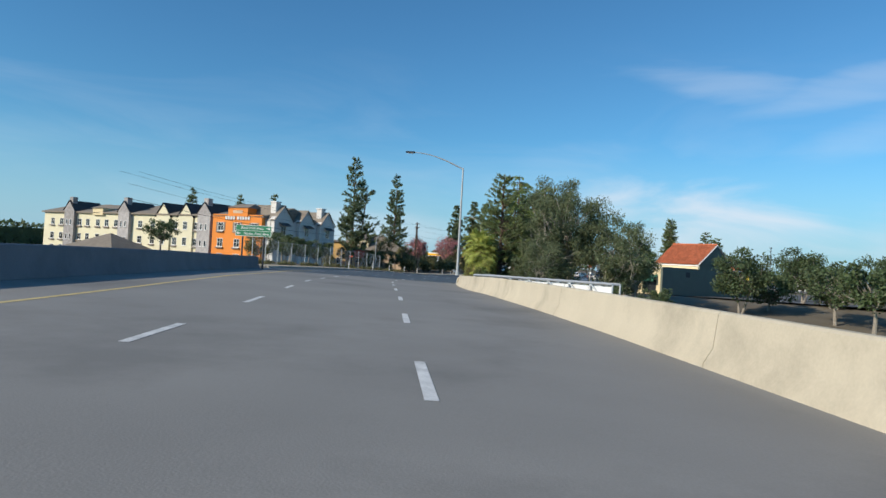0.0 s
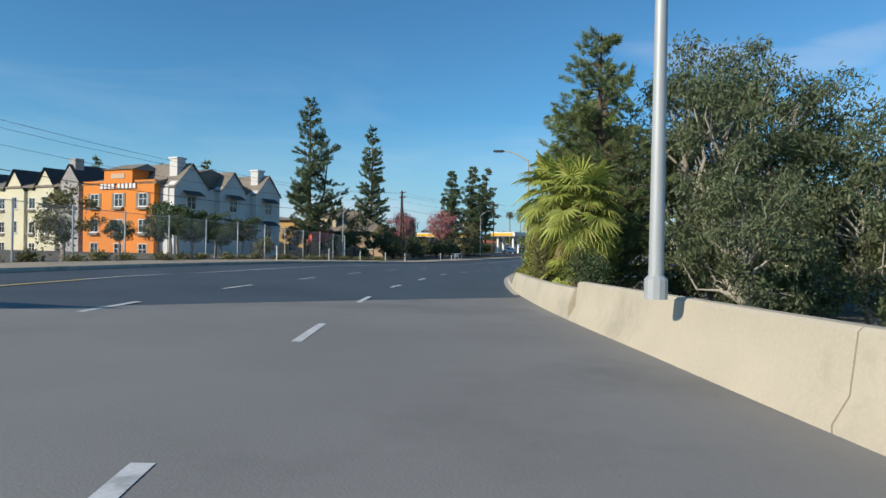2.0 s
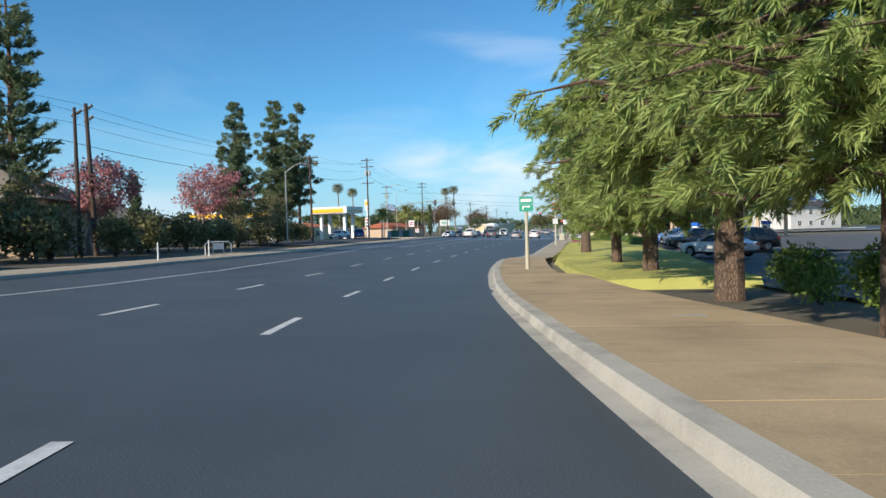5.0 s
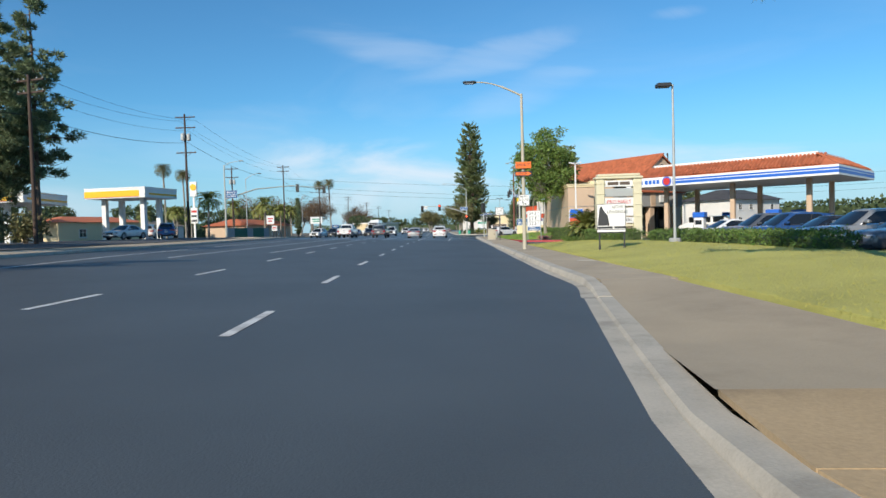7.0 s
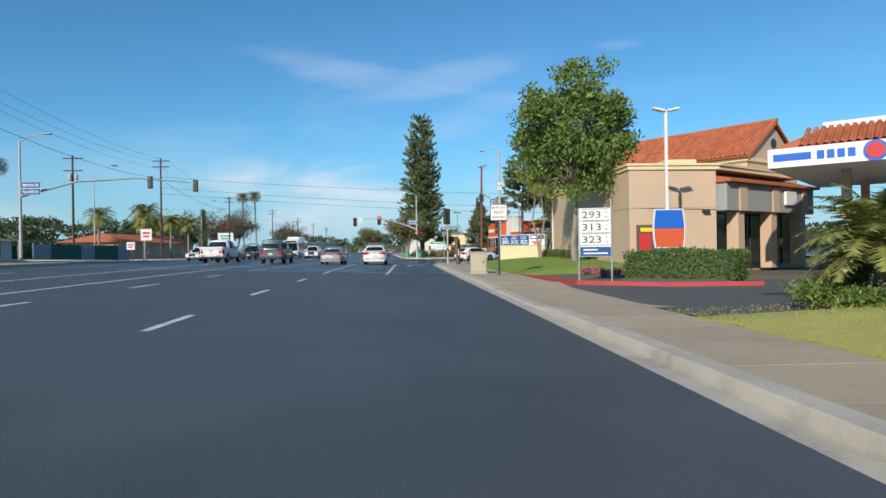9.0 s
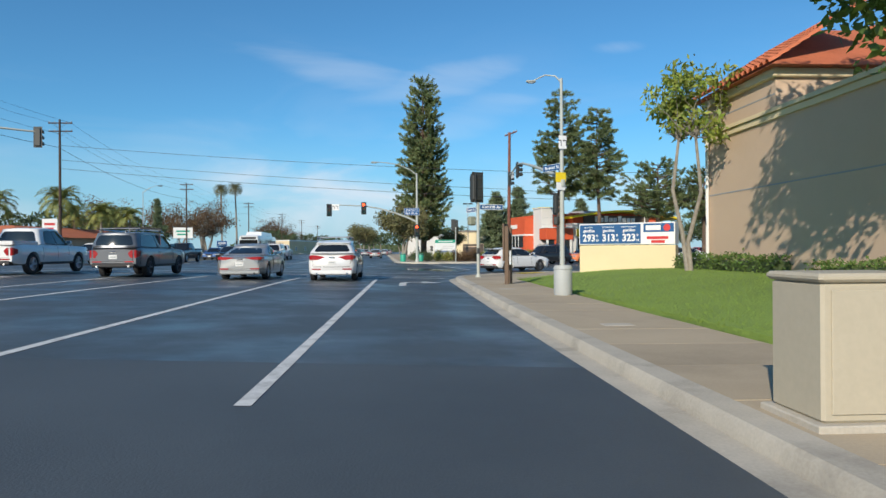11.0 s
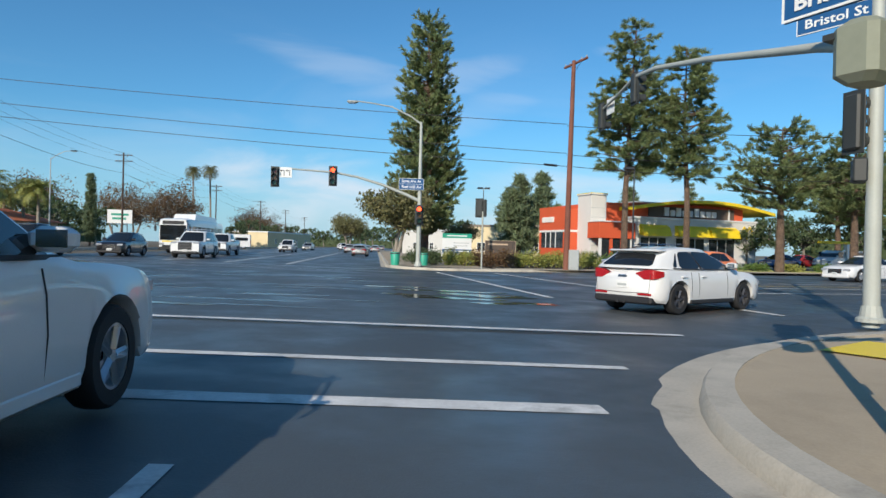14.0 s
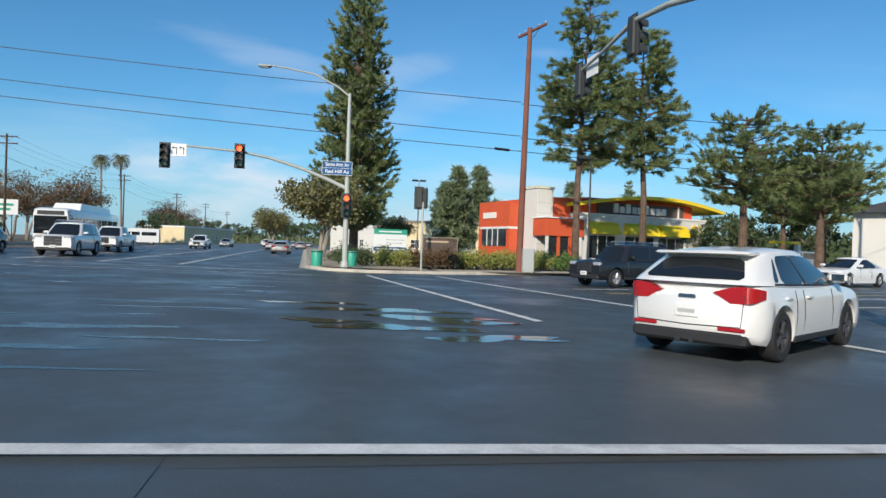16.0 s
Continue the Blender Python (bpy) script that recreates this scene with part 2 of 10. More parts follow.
    if hue:
        l.new(math_node("ADD", centred(math_node("FRACT", math_node("MULTIPLY", geo.outputs["Random Per Island"], 7.31), 0.0), hue), 0.5), hs.inputs["Hue"])
    l.new(value, hs.inputs["Value"])
    l.new(hs.outputs["Color"], b.inputs["Base Color"])
    b.inputs["Roughness"].default_value, b.inputs["Metallic"].default_value = rough, metal
    if damp:                                     # streaks that are smoother where they are wet
        wet = n.new("ShaderNodeTexNoise")
        wet.inputs["Scale"].default_value, wet.inputs["Detail"].default_value, wet.inputs["Roughness"].default_value = 0.45, 5.0, 0.6
        l.new(geo.outputs["Position"], wet.inputs["Vector"])
        span = n.new("ShaderNodeMapRange")
        span.inputs["From Min"].default_value, span.inputs["From Max"].default_value = 0.42, 0.66
        span.inputs["To Min"].default_value, span.inputs["To Max"].default_value = rough, damp
        l.new(wet.outputs["Fac"], span.inputs["Value"])
        l.new(span.outputs["Result"], b.inputs["Roughness"])
    b.inputs["Specular IOR Level"].default_value = spec
    b.inputs["Coat Weight"].default_value = coat
    b.inputs["Coat Roughness"].default_value = 0.04
    if bump:
        bp = n.new("ShaderNodeBump")
        bp.inputs["Strength"].default_value, bp.inputs["Distance"].default_value = bump, bump_dist
        l.new(relief, bp.inputs["Height"])
        l.new(bp.outputs["Normal"], b.inputs["Normal"])
    if glow:
        l.new(hs.outputs["Color"], b.inputs["Emission Color"])
        b.inputs["Emission Strength"].default_value = glow
    if thin:
        tr, mix = n.new("ShaderNodeBsdfTranslucent"), n.new("ShaderNodeMixShader")
        l.new(hs.outputs["Color"], tr.inputs["Color"])
        mix.inputs["Fac"].default_value = thin
        l.new(b.outputs["BSDF"], mix.inputs[1])
        l.new(tr.outputs["BSDF"], mix.inputs[2])
        l.new(mix.outputs["Shader"], n["Material Output"].inputs["Surface"])
    return m


ASPHALT_DAMP = mat("damp_asphalt", (0.064, 0.074, 0.08), 0.55, var=0.2, scale=0.35, fine=60, bump=0.25, stain=0.25, stain_scale=0.12, damp=0.3)
ASPHALT = mat("asphalt", (0.071, 0.081, 0.087), 0.6, var=0.2, scale=0.35, fine=60, bump=0.35, stain=0.22, stain_scale=0.12)
ASPHALT_OLD = mat("old_asphalt", (0.098, 0.097, 0.094), 0.85, var=0.22, scale=0.3, fine=60, bump=0.35, stain=0.25)
DECK = mat("bridge_concrete", (0.23, 0.222, 0.205), 0.85, var=0.14, scale=0.3, fine=50, bump=0.2, stain=0.25, stain_scale=0.18)
BARRIER = mat("barrier_concrete", (0.50, 0.44, 0.33), 0.9, var=0.10, scale=0.8, fine=25, bump=0.3, stain=0.22, stain_scale=0.5)
# Left parapet: the shade on its road side is put into this dark grey.
SHADE_GREY_WALL = mat("shade_toned_parapet", (0.16, 0.165, 0.18), 0.9, var=0.12, scale=0.7, fine=25, bump=0.3, stain=0.25)
KERB = mat("kerb_concrete", (0.45, 0.41, 0.34), 0.9, var=0.16, scale=1.5, fine=40, bump=0.3, stain=0.3, stain_scale=0.9)
WALKWAY_TAN = mat("littered_concrete", (0.42, 0.305, 0.175), 0.92, var=0.22, scale=0.6, fine=30, bump=0.3, stain=0.3, stain_scale=0.5, rnd=0.04)
WALKWAY = mat("walkway_concrete", (0.41, 0.335, 0.235), 0.92, var=0.12, scale=0.8, fine=45, bump=0.25, stain=0.22, stain_scale=0.4, rnd=0.06)
RED_KERB = mat("red_kerb", (0.42, 0.055, 0.06), 0.7, var=0.2, scale=2, fine=30)
LAND = mat("dry_land", (0.15, 0.125, 0.085), 0.95, var=0.3, scale=0.15, fine=8, bump=0.5, stain=0.3, stain_scale=0.05)
LAWN = mat("lawn", (0.20, 0.295, 0.05), 0.9, var=0.18, scale=0.5, fine=60, bump=0.8, bump_dist=0.03)
DRY_LAWN = mat("dry_lawn", (0.49, 0.465, 0.125), 0.9, var=0.2, scale=0.4, fine=60, bump=0.8, bump_dist=0.03, stain=0.15)
BLADES = mat("grass_blades", (0.215, 0.315, 0.055), 0.8, var=0.1, bump=0, island=0.18, thin=0.25)
DRY_BLADES = mat("dry_grass_blades", (0.52, 0.49, 0.135), 0.8, var=0.1, bump=0, island=0.14, thin=0.4)
PAINT = mat("road_paint", (0.62, 0.62, 0.60), 0.7, var=0.22, scale=3, fine=30, stain=0.35, stain_scale=2.5)
PAINT_Y = mat("yellow_road_paint", (0.60, 0.47, 0.20), 0.7, var=0.2, scale=3, fine=30, stain=0.3, stain_scale=2.5)
PUDDLE = mat("water", (0.03, 0.033, 0.036), 0.08, var=0.05, bump=0.1, fine=6, spec=0.5)
WET = mat("wet_asphalt", (0.032, 0.036, 0.039), 0.24, var=0.2, scale=0.8, fine=60, bump=0.12)
GALV = mat("galvanised_steel", (0.50, 0.52, 0.53), 0.5, 0.55, var=0.1, scale=2, fine=30, bump=0.05)
POLE_GREY = mat("pole_concrete", (0.47, 0.43, 0.34), 0.8, var=0.1, scale=1.0, fine=50, bump=0.15)
POLE_STEEL = mat("painted_steel", (0.42, 0.44, 0.44), 0.5, 0.2, var=0.08, scale=1.0, fine=40, bump=0.05)
WOOD_POLE = mat("creosoted_wood", (0.075, 0.05, 0.038), 0.9, var=0.25, scale=1.2, fine=30, bump=0.5)
RED_POLE = mat("reddish_wood", (0.19, 0.075, 0.05), 0.9, var=0.25, scale=1.2, fine=30, bump=0.5)
WOOD = mat("weathered_wood", (0.14, 0.095, 0.065), 0.85, var=0.25, scale=3, fine=40, bump=0.4)
CABLE = mat("cable", (0.02, 0.02, 0.022), 0.6, bump=0)
BLACK = mat("black_plastic", (0.018, 0.018, 0.02), 0.45, bump=0.03)
DARK = mat("dark_metal", (0.05, 0.052, 0.056), 0.5, 0.3, bump=0.03)
STUCCO_CREAM = mat("cream_stucco", (0.67, 0.62, 0.44), 0.92, var=0.07, scale=0.5, fine=40, bump=0.3, stain=0.08)
STUCCO_WHITE = mat("white_stucco", (0.66, 0.64, 0.60), 0.92, var=0.06, scale=0.5, fine=40, bump=0.3, stain=0.08)
STUCCO_ORANGE = mat("orange_stucco", (0.72, 0.24, 0.045), 0.92, var=0.06, scale=0.5, fine=40, bump=0.3, stain=0.08)
STUCCO_TAN = mat("tan_stucco", (0.57, 0.42, 0.295), 0.92, var=0.06, scale=0.5, fine=40, bump=0.3, stain=0.10)
STUCCO_YELLOW = mat("yellow_stucco", (0.72, 0.46, 0.17), 0.92, var=0.08, scale=0.5, fine=40, bump=0.3, stain=0.1)
# For the shop's end wall: its shade as a dark green-grey base colour.
STUCCO_SHADED = mat("shade_toned_stucco", (0.15, 0.175, 0.145), 0.92, var=0.15, scale=0.5, fine=40, bump=0.3, stain=0.15)
STUCCO_PALE = mat("pale_yellow_stucco", (0.70, 0.58, 0.36), 0.92, var=0.06, scale=0.5, fine=40, bump=0.3, stain=0.08)
STUCCO_GREY = mat("grey_stucco", (0.33, 0.34, 0.34), 0.92, var=0.06, scale=0.5, fine=40, bump=0.3, stain=0.10)
STONE = mat("grey_stone", (0.34, 0.32, 0.31), 0.9, var=0.3, scale=2.0, fine=8, bump=0.6, rnd=0.15)
ROOF_GREY = mat("brown_grey_shingle", (0.23, 0.195, 0.155), 0.9, var=0.15, scale=1.2, fine=14, bump=0.5, stain=0.15)
ROOF_DARK = mat("dark_shingle", (0.06, 0.058, 0.06), 0.9, var=0.2, scale=1.2, fine=14, bump=0.5)
TILE = mat("terracotta_tile", (0.46, 0.135, 0.06), 0.85, var=0.18, scale=1.0, fine=10, bump=0.4, island=0.18, rnd=0.12)
TRIM_WHITE = mat("white_trim", (0.74, 0.73, 0.70), 0.6, var=0.05, fine=30, bump=0.05)
GLASS_DARK = mat("dark_window_glass", (0.025, 0.03, 0.035), 0.08, var=0.3, scale=0.9, fine=4, bump=0.0, spec=0.8)
GLASS_CAR = mat("tinted_car_glass", (0.012, 0.014, 0.016), 0.05, var=0.1, bump=0, spec=0.8)
CHROME = mat("chrome", (0.75, 0.76, 0.78), 0.12, 1.0, var=0.03, bump=0)
RIM = mat("alloy_rim", (0.55, 0.56, 0.58), 0.3, 0.8, var=0.05, bump=0)
RIM_DARK = mat("dark_alloy_rim", (0.12, 0.12, 0.13), 0.35, 0.7, var=0.05, bump=0)
RUBBER = mat("rubber", (0.02, 0.02, 0.021), 0.8, var=0.15, fine=40, bump=0.1)
RED_LENS = mat("red_lens", (0.36, 0.012, 0.016), 0.2, bump=0, coat=1.0)
RED_LIT = mat("lit_red_signal", (1.0, 0.07, 0.02), 0.3, bump=0, glow=4.0)
CLEAR_LENS = mat("clear_lens", (0.55, 0.57, 0.6), 0.12, 0.4, bump=0, coat=1.0)
PLATE = mat("plate_white", (0.7, 0.7, 0.68), 0.5, bump=0)
SIGN_GREEN = mat("sign_green", (0.015, 0.19, 0.085), 0.45, var=0.06, bump=0.02)
SIGN_TEAL = mat("teal_green", (0.03, 0.33, 0.22), 0.45, var=0.06, bump=0.02)
SIGN_BLUE = mat("sign_blue", (0.007, 0.085, 0.24), 0.6, var=0.06, bump=0.02)
SIGN_WHITE = mat("sign_white", (0.76, 0.76, 0.74), 0.5, var=0.05, bump=0.02)
SIGN_ORANGE = mat("sign_orange", (0.85, 0.17, 0.03), 0.5, var=0.06, bump=0.02)
SIGN_YELLOW = mat("sign_yellow", (0.85, 0.62, 0.02), 0.5, var=0.06, bump=0.02)
SIGN_RED = mat("sign_red", (0.55, 0.03, 0.03), 0.5, var=0.06, bump=0.02)
SIGN_BROWN = mat("sign_brown", (0.11, 0.08, 0.06), 0.6, var=0.1, bump=0.02)
CANOPY_WHITE = mat("canopy_white", (0.78, 0.78, 0.76), 0.45, var=0.04, bump=0.02)
CANOPY_BLUE = mat("canopy_blue", (0.02, 0.13, 0.55), 0.4, var=0.04, bump=0.02)
CANOPY_YELLOW = mat("canopy_yellow", (0.85, 0.47, 0.01), 0.4, var=0.04, bump=0.02)
RED_ORANGE = mat("red_orange_panel", (0.62, 0.10, 0.035), 0.7, var=0.07, bump=0.1)
AWNING_GREEN = mat("green_canvas", (0.03, 0.13, 0.085), 0.85, var=0.1, bump=0.2)
PINK_RED = mat("salmon_red_panel", (0.62, 0.13, 0.09), 0.8, var=0.1, bump=0.1)
BUTTON_GREY = mat("grey_enamel", (0.40, 0.42, 0.41), 0.6, var=0.08, bump=0.05)
BEIGE_BOX = mat("beige_enamel", (0.45, 0.40, 0.30), 0.6, var=0.08, bump=0.05)


def foliage(name, rgb, island=0.4, hue=0.02, thin=0.3):
    return mat(name, rgb, 0.6, var=0.22, scale=0.35, fine=3.0, bump=0, island=island, hue=hue, thin=thin)


PINE_NEEDLE = foliage("pine_needles", (0.2, 0.245, 0.1))
PINE_DARK = foliage("dark_conifer", (0.18, 0.23, 0.12))
PINE_LIGHT = foliage("light_pine", (0.27, 0.335, 0.10))
EUC_LEAF = foliage("eucalyptus_leaf", (0.135, 0.165, 0.08))
LEAF_GREEN = foliage("green_leaf", (0.16, 0.235, 0.05))
LEAF_BRIGHT = foliage("bright_green_leaf", (0.24, 0.29, 0.05))
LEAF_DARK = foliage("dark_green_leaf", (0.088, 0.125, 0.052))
LEAF_OLIVE = foliage("olive_leaf", (0.19, 0.18, 0.075))
LEAF_BROWN = foliage("dry_brown_leaf", (0.16, 0.095, 0.045))
LEAF_RED = foliage("reddish_leaf", (0.46, 0.19, 0.18))
LEAF_YELLOW = foliage("yellow_green_leaf", (0.30, 0.31, 0.07))
PALM_LEAF = foliage("palm_frond", (0.34, 0.37, 0.075))
QUEEN_LEAF = foliage("queen_palm_frond", (0.25, 0.27, 0.075))
PALM_DRY = foliage("dry_palm_frond", (0.26, 0.19, 0.07))
HEDGE_LEAF = foliage("hedge_leaf", (0.125, 0.20, 0.045))
TWIG = mat("twigs", (0.12, 0.095, 0.075), 0.9, var=0.2, bump=0)
BARK = mat("pine_bark", (0.155, 0.103, 0.072), 0.95, var=0.4, scale=3, fine=12, bump=1.0, bump_dist=0.04, plates=13.0)
BARK_PALE = mat("pale_bark", (0.40, 0.36, 0.30), 0.9, var=0.25, scale=2, fine=9, bump=0.5, bump_dist=0.02)
BARK_GREY = mat("grey_bark", (0.26, 0.23, 0.19), 0.95, var=0.3, scale=3, fine=12, bump=0.8, bump_dist=0.03)
# ---- land, roads, kerbs, markings ----
def interp(table):
    ks, vs = zip(*table)
    return lambda s: float(np.interp(s, ks, vs))


edge_right = interp([(-60, -5.2), (14, -4.3), (30, -3.7), (50, -3.0), (64, -2.15), (80, -1.3), (95, -0.85), (111, 0.0), (125, 0.9), (131, 1.35),
                     (141, 2.0), (152, 0.6), (158, 0.75), (175, 0.95), (190, 1.1), (212, 1.4), (226, 1.5)])
edge_left = interp([(-60, 9.6), (16, 10.2), (26, 10.5), (39, 11.6), (52, 13.3), (60, 14.6), (70, 15.0), (86, 14.2), (98, 14.9), (115, 17.5), (131, 19.2),
                    (148, 19.6), (162, 21.4), (190, 22.8), (226, 25.0), (600, 36)])


def line_sd(xs, ys):
    """Road coordinates of many world places at once."""
    x, y = np.ravel(xs), np.ravel(ys)
    far = LINE_S[::8]
    i = np.argmin((x[:, None] - LINE_X[::8]) ** 2 + (y[:, None] - LINE_Y[::8]) ** 2, axis=1)
    h = np.array([head(s) for s in far])[i]
    dx, dy = x - LINE_X[::8][i], y - LINE_Y[::8][i]
    return far[i] + dx * np.sin(h) + dy * np.cos(h), -dx * np.cos(h) + dy * np.sin(h)


def land_z(s, d):
    z = gz(s, d) - 0.16
    if s < 95:                       # the banks fall away from the bridge
        f = min(max((95 - s) / 35, 0), 1)
        z -= f * min(max((-d - 5.0) / 9, 0), 1) * 3.4
        z -= f * min(max((d - 16.0) / 12, 0), 1) * 1.6 * (1 if s < 60 else max(0, (80 - s) / 20))
    return z


def spread(lo, a, b, hi, step):
    mid = list(np.arange(a, b + step / 2, step))
    out = [a - step * (1.35 ** k) * 2 for k in range(1, 40)]
    out2 = [b + step * (1.35 ** k) * 2 for k in range(1, 40)]
    return sorted([v for v in out if v > lo] + [lo]) + mid + sorted([v for v in out2 if v < hi] + [hi])


def build_land():
    xs, ys = spread(-2600, -70, 130, 2600, 4.0), spread(-2600, -60, 330, 2600, 4.0)
    gx, gy = np.meshgrid(xs, ys)
    s, d = line_sd(gx, gy)
    v = [(x, y, land_z(a, b)) for x, y, a, b in zip(gx.ravel(), gy.ravel(), s, d)]
    n = len(xs)
    f = [(j * n + i, j * n + i + 1, (j + 1) * n + i + 1, (j + 1) * n + i) for j in range(len(ys) - 1) for i in range(n - 1)]
    m = M().add(v, f)
    lone("ground", m, LAND, "dry brown earth stretching to the horizon", "ground", kind="structure", smooth=True)


def strip(name, s0, s1, left, right, material, label, dz, cols=6, step=2.0, category="road", make=True, kind="structure"):
    """A surface along the road between two edges."""
    m, rows = M(), max(2, int((s1 - s0) / step) + 1)
    vs = []
    for s in np.linspace(s0, s1, rows):
        a, b = (left(s) if callable(left) else left), (right(s) if callable(right) else right)
        for k in range(cols + 1):
            d = a + (b - a) * k / cols
            x, y = P(s, d)
            vs.append((x, y, gz(s, d) + dz))
    c = cols + 1
    m.add(vs, [(j * c + i, (j + 1) * c + i, (j + 1) * c + i + 1, j * c + i + 1) for j in range(rows - 1) for i in range(cols)])
    return lone(name, m, material, label, category, kind=kind, smooth=True) if make else m


def patch(corners, dz, nu=6, nv=6):
    """A four-cornered surface on the land; corners as (s, d), in turn."""
    (a, b, c, e), vs = corners, []
    for j in range(nv + 1):
        for i in range(nu + 1):
            u, v = i / nu, j / nv
            s = (a[0] * (1 - u) + b[0] * u) * (1 - v) + (e[0] * (1 - u) + c[0] * u) * v
            d = (a[1] * (1 - u) + b[1] * u) * (1 - v) + (e[1] * (1 - u) + c[1] * u) * v
            x, y = P(s, d)
            vs.append((x, y, gz(s, d) + dz))
    return M().add(vs, [(j * (nu + 1) + i, j * (nu + 1) + i + 1, (j + 1) * (nu + 1) + i + 1, (j + 1) * (nu + 1) + i) for j in range(nv) for i in range(nu)])


build_land()
strip("road_first", 40, 206, lambda s: edge_left(s) + 0.1, lambda s: edge_right(s) - 0.1, ASPHALT,
      "dark grey asphalt road with several lanes", 0.0, cols=8)
strip("road_second", 206, 600, lambda s: edge_left(s) + 0.1, lambda s: edge_right(s) - 0.1 if s < 226 else (1.4 if s < 232 else 4.2), ASPHALT_DAMP,
      "dark grey damp asphalt road through the junction", 0.0, cols=8)
# Light concrete of the bridge, ending on a slant.
deck_rows = []
for k in range(46):
    u = k / 45
    deck_rows.append([(-60 + u * ((60.6 - 1.15 * d0) + 60), d0) for d0 in (-6.2, -5, -4, -3, -2, 0, 2, 4, 6, 8, 10, 12.5)])
dv = []
for row in deck_rows:
    for s, d in row:
        dd = min(max(d, edge_right(s) - 0.1), edge_left(s) + 0.1)
        x, y = P(s, dd)
        dv.append((x, y, gz(s, dd) + 0.014))
lone("bridge_deck", M().add(dv, [(j * 12 + i, (j + 1) * 12 + i, (j + 1) * 12 + i + 1, j * 12 + i + 1) for j in range(45) for i in range(11)]),
     DECK, "pale grey worn concrete bridge deck", "road", kind="structure", smooth=True)
# The crossing street.
lone("cross_street", patch([(230.0, 140), (237.0, -140), (281.0, -140), (259.5, 140)], -0.008, 40, 6), ASPHALT_DAMP,
     "dark asphalt crossing street, damp in places", "road", kind="structure", smooth=True)

lone("corner_apron", patch([(224, 2.4), (240, 9.0), (240, -14), (224, -3)], -0.004, 12, 8), ASPHALT_DAMP, "dark asphalt at the rounded corner", "road", kind="structure", smooth=True)


def kerb_line(name, pts, height, top_w, material, label, gutter=0.45):
    """A kerb with a rounded top edge along road places (s, d); the road lies on the left of its run."""
    def offset(k, w):
        x, y = pts3[k]
        xa, ya = pts3[max(k - 1, 0)]
        xb, yb = pts3[min(k + 1, len(pts3) - 1)]
        l = math.hypot(xb - xa, yb - ya) or 1
        return x + w * (yb - ya) / l, y - w * (xb - xa) / l
    pts3 = [P(*p) for p in pts]
    hs = [height(p[0]) if callable(height) else height for p in pts]
    rings = []
    for k, p in enumerate(pts):
        z = gz(*p)
        sect = [(0, -0.12), (0.0, 0.0), (0.02, hs[k] - 0.03), (0.05, hs[k]), (top_w, hs[k] + 0.002), (top_w, -0.12)]
        rings.append([(*offset(k, w), z + h) for w, h in sect])
    ob = lone(name, M().rings(rings), material, label, "kerb", kind="structure", smooth=True)
    if gutter:
        g = [[(*offset(k, -gutter), gz(*p) + 0.006), (*offset(k, 0.0), gz(*p) + 0.012)] for k, p in enumerate(pts)]
        m = M().add([q for r in g for q in r], [(2 * k, 2 * k + 1, 2 * k + 3, 2 * k + 2) for k in range(len(g) - 1)])
        part("gutter", m, KERB, ob, place=Matrix())
    return ob


def along(s0, s1, edge, step=1.5):
    return [(s, edge(s)) for s in np.linspace(s0, s1, max(2, int(abs(s1 - s0) / step) + 1))]


ease = lambda s: 0.15 - 0.115 * min(max((s - 140.0) / 2.4, 0), 1)
kerb_line("kerb_right_first", along(64.5, 149.5, edge_right), ease, 0.3, KERB, "pale weathered concrete kerb beside the walkway", 0.25)
drop = lambda s: 0.035 + 0.115 * min(max((s - 149.8) / 2.4, 0), 1) if s < 153 else 0.045 + 0.105 * min(max((s - 192.6) / 1.9, (186.4 - s) / 1.9, 0), 1)
corner = [(226.8 + 7.1 * math.sin(a) ** 1.15, 1.48 - 8.5 * (1 - math.cos(a))) for a in np.linspace(0, math.pi / 2, 22)]
kerb_line("kerb_right_second", along(149.6, 225.6, edge_right) + corner + [(234.3, -12), (235.0, -22), (236, -35), (238, -60)],
          drop, 0.3, KERB, "pale weathered concrete kerb turning at the corner")
kerb_line("kerb_left", along(226, 56, edge_left), 0.15, 0.2, KERB, "grey concrete kerb on the far side", 0.0)
kerb_line("kerb_far_right", [(276, -70), (272, -40), (267.6, -22), (262.2, -7), (260.4, -2), (259.8, 1.5), (260.6, 3.6), (263.4, 4.6), (267, 4.7)] + [(s, 4.7 + (s - 267) * 0.04) for s in range(272, 400, 8)],
          0.15, 0.25, KERB, "pale concrete kerb round the far corner", 0.3)
kerb_line("kerb_far_left", [(400, 37)] + [(s, 33) for s in range(390, 270, -10)] + [(265, 34.5), (262, 38), (260, 43), (259.5, 90)], 0.15, 0.2, KERB, "pale concrete kerb across the junction", 0.0)
kerb_line("kerb_near_left", [(229.8, 120), (229.8, 37), (229, 29), (226, 25.0)], 0.15, 0.2, KERB, "grey concrete kerb at the corner", 0.0)


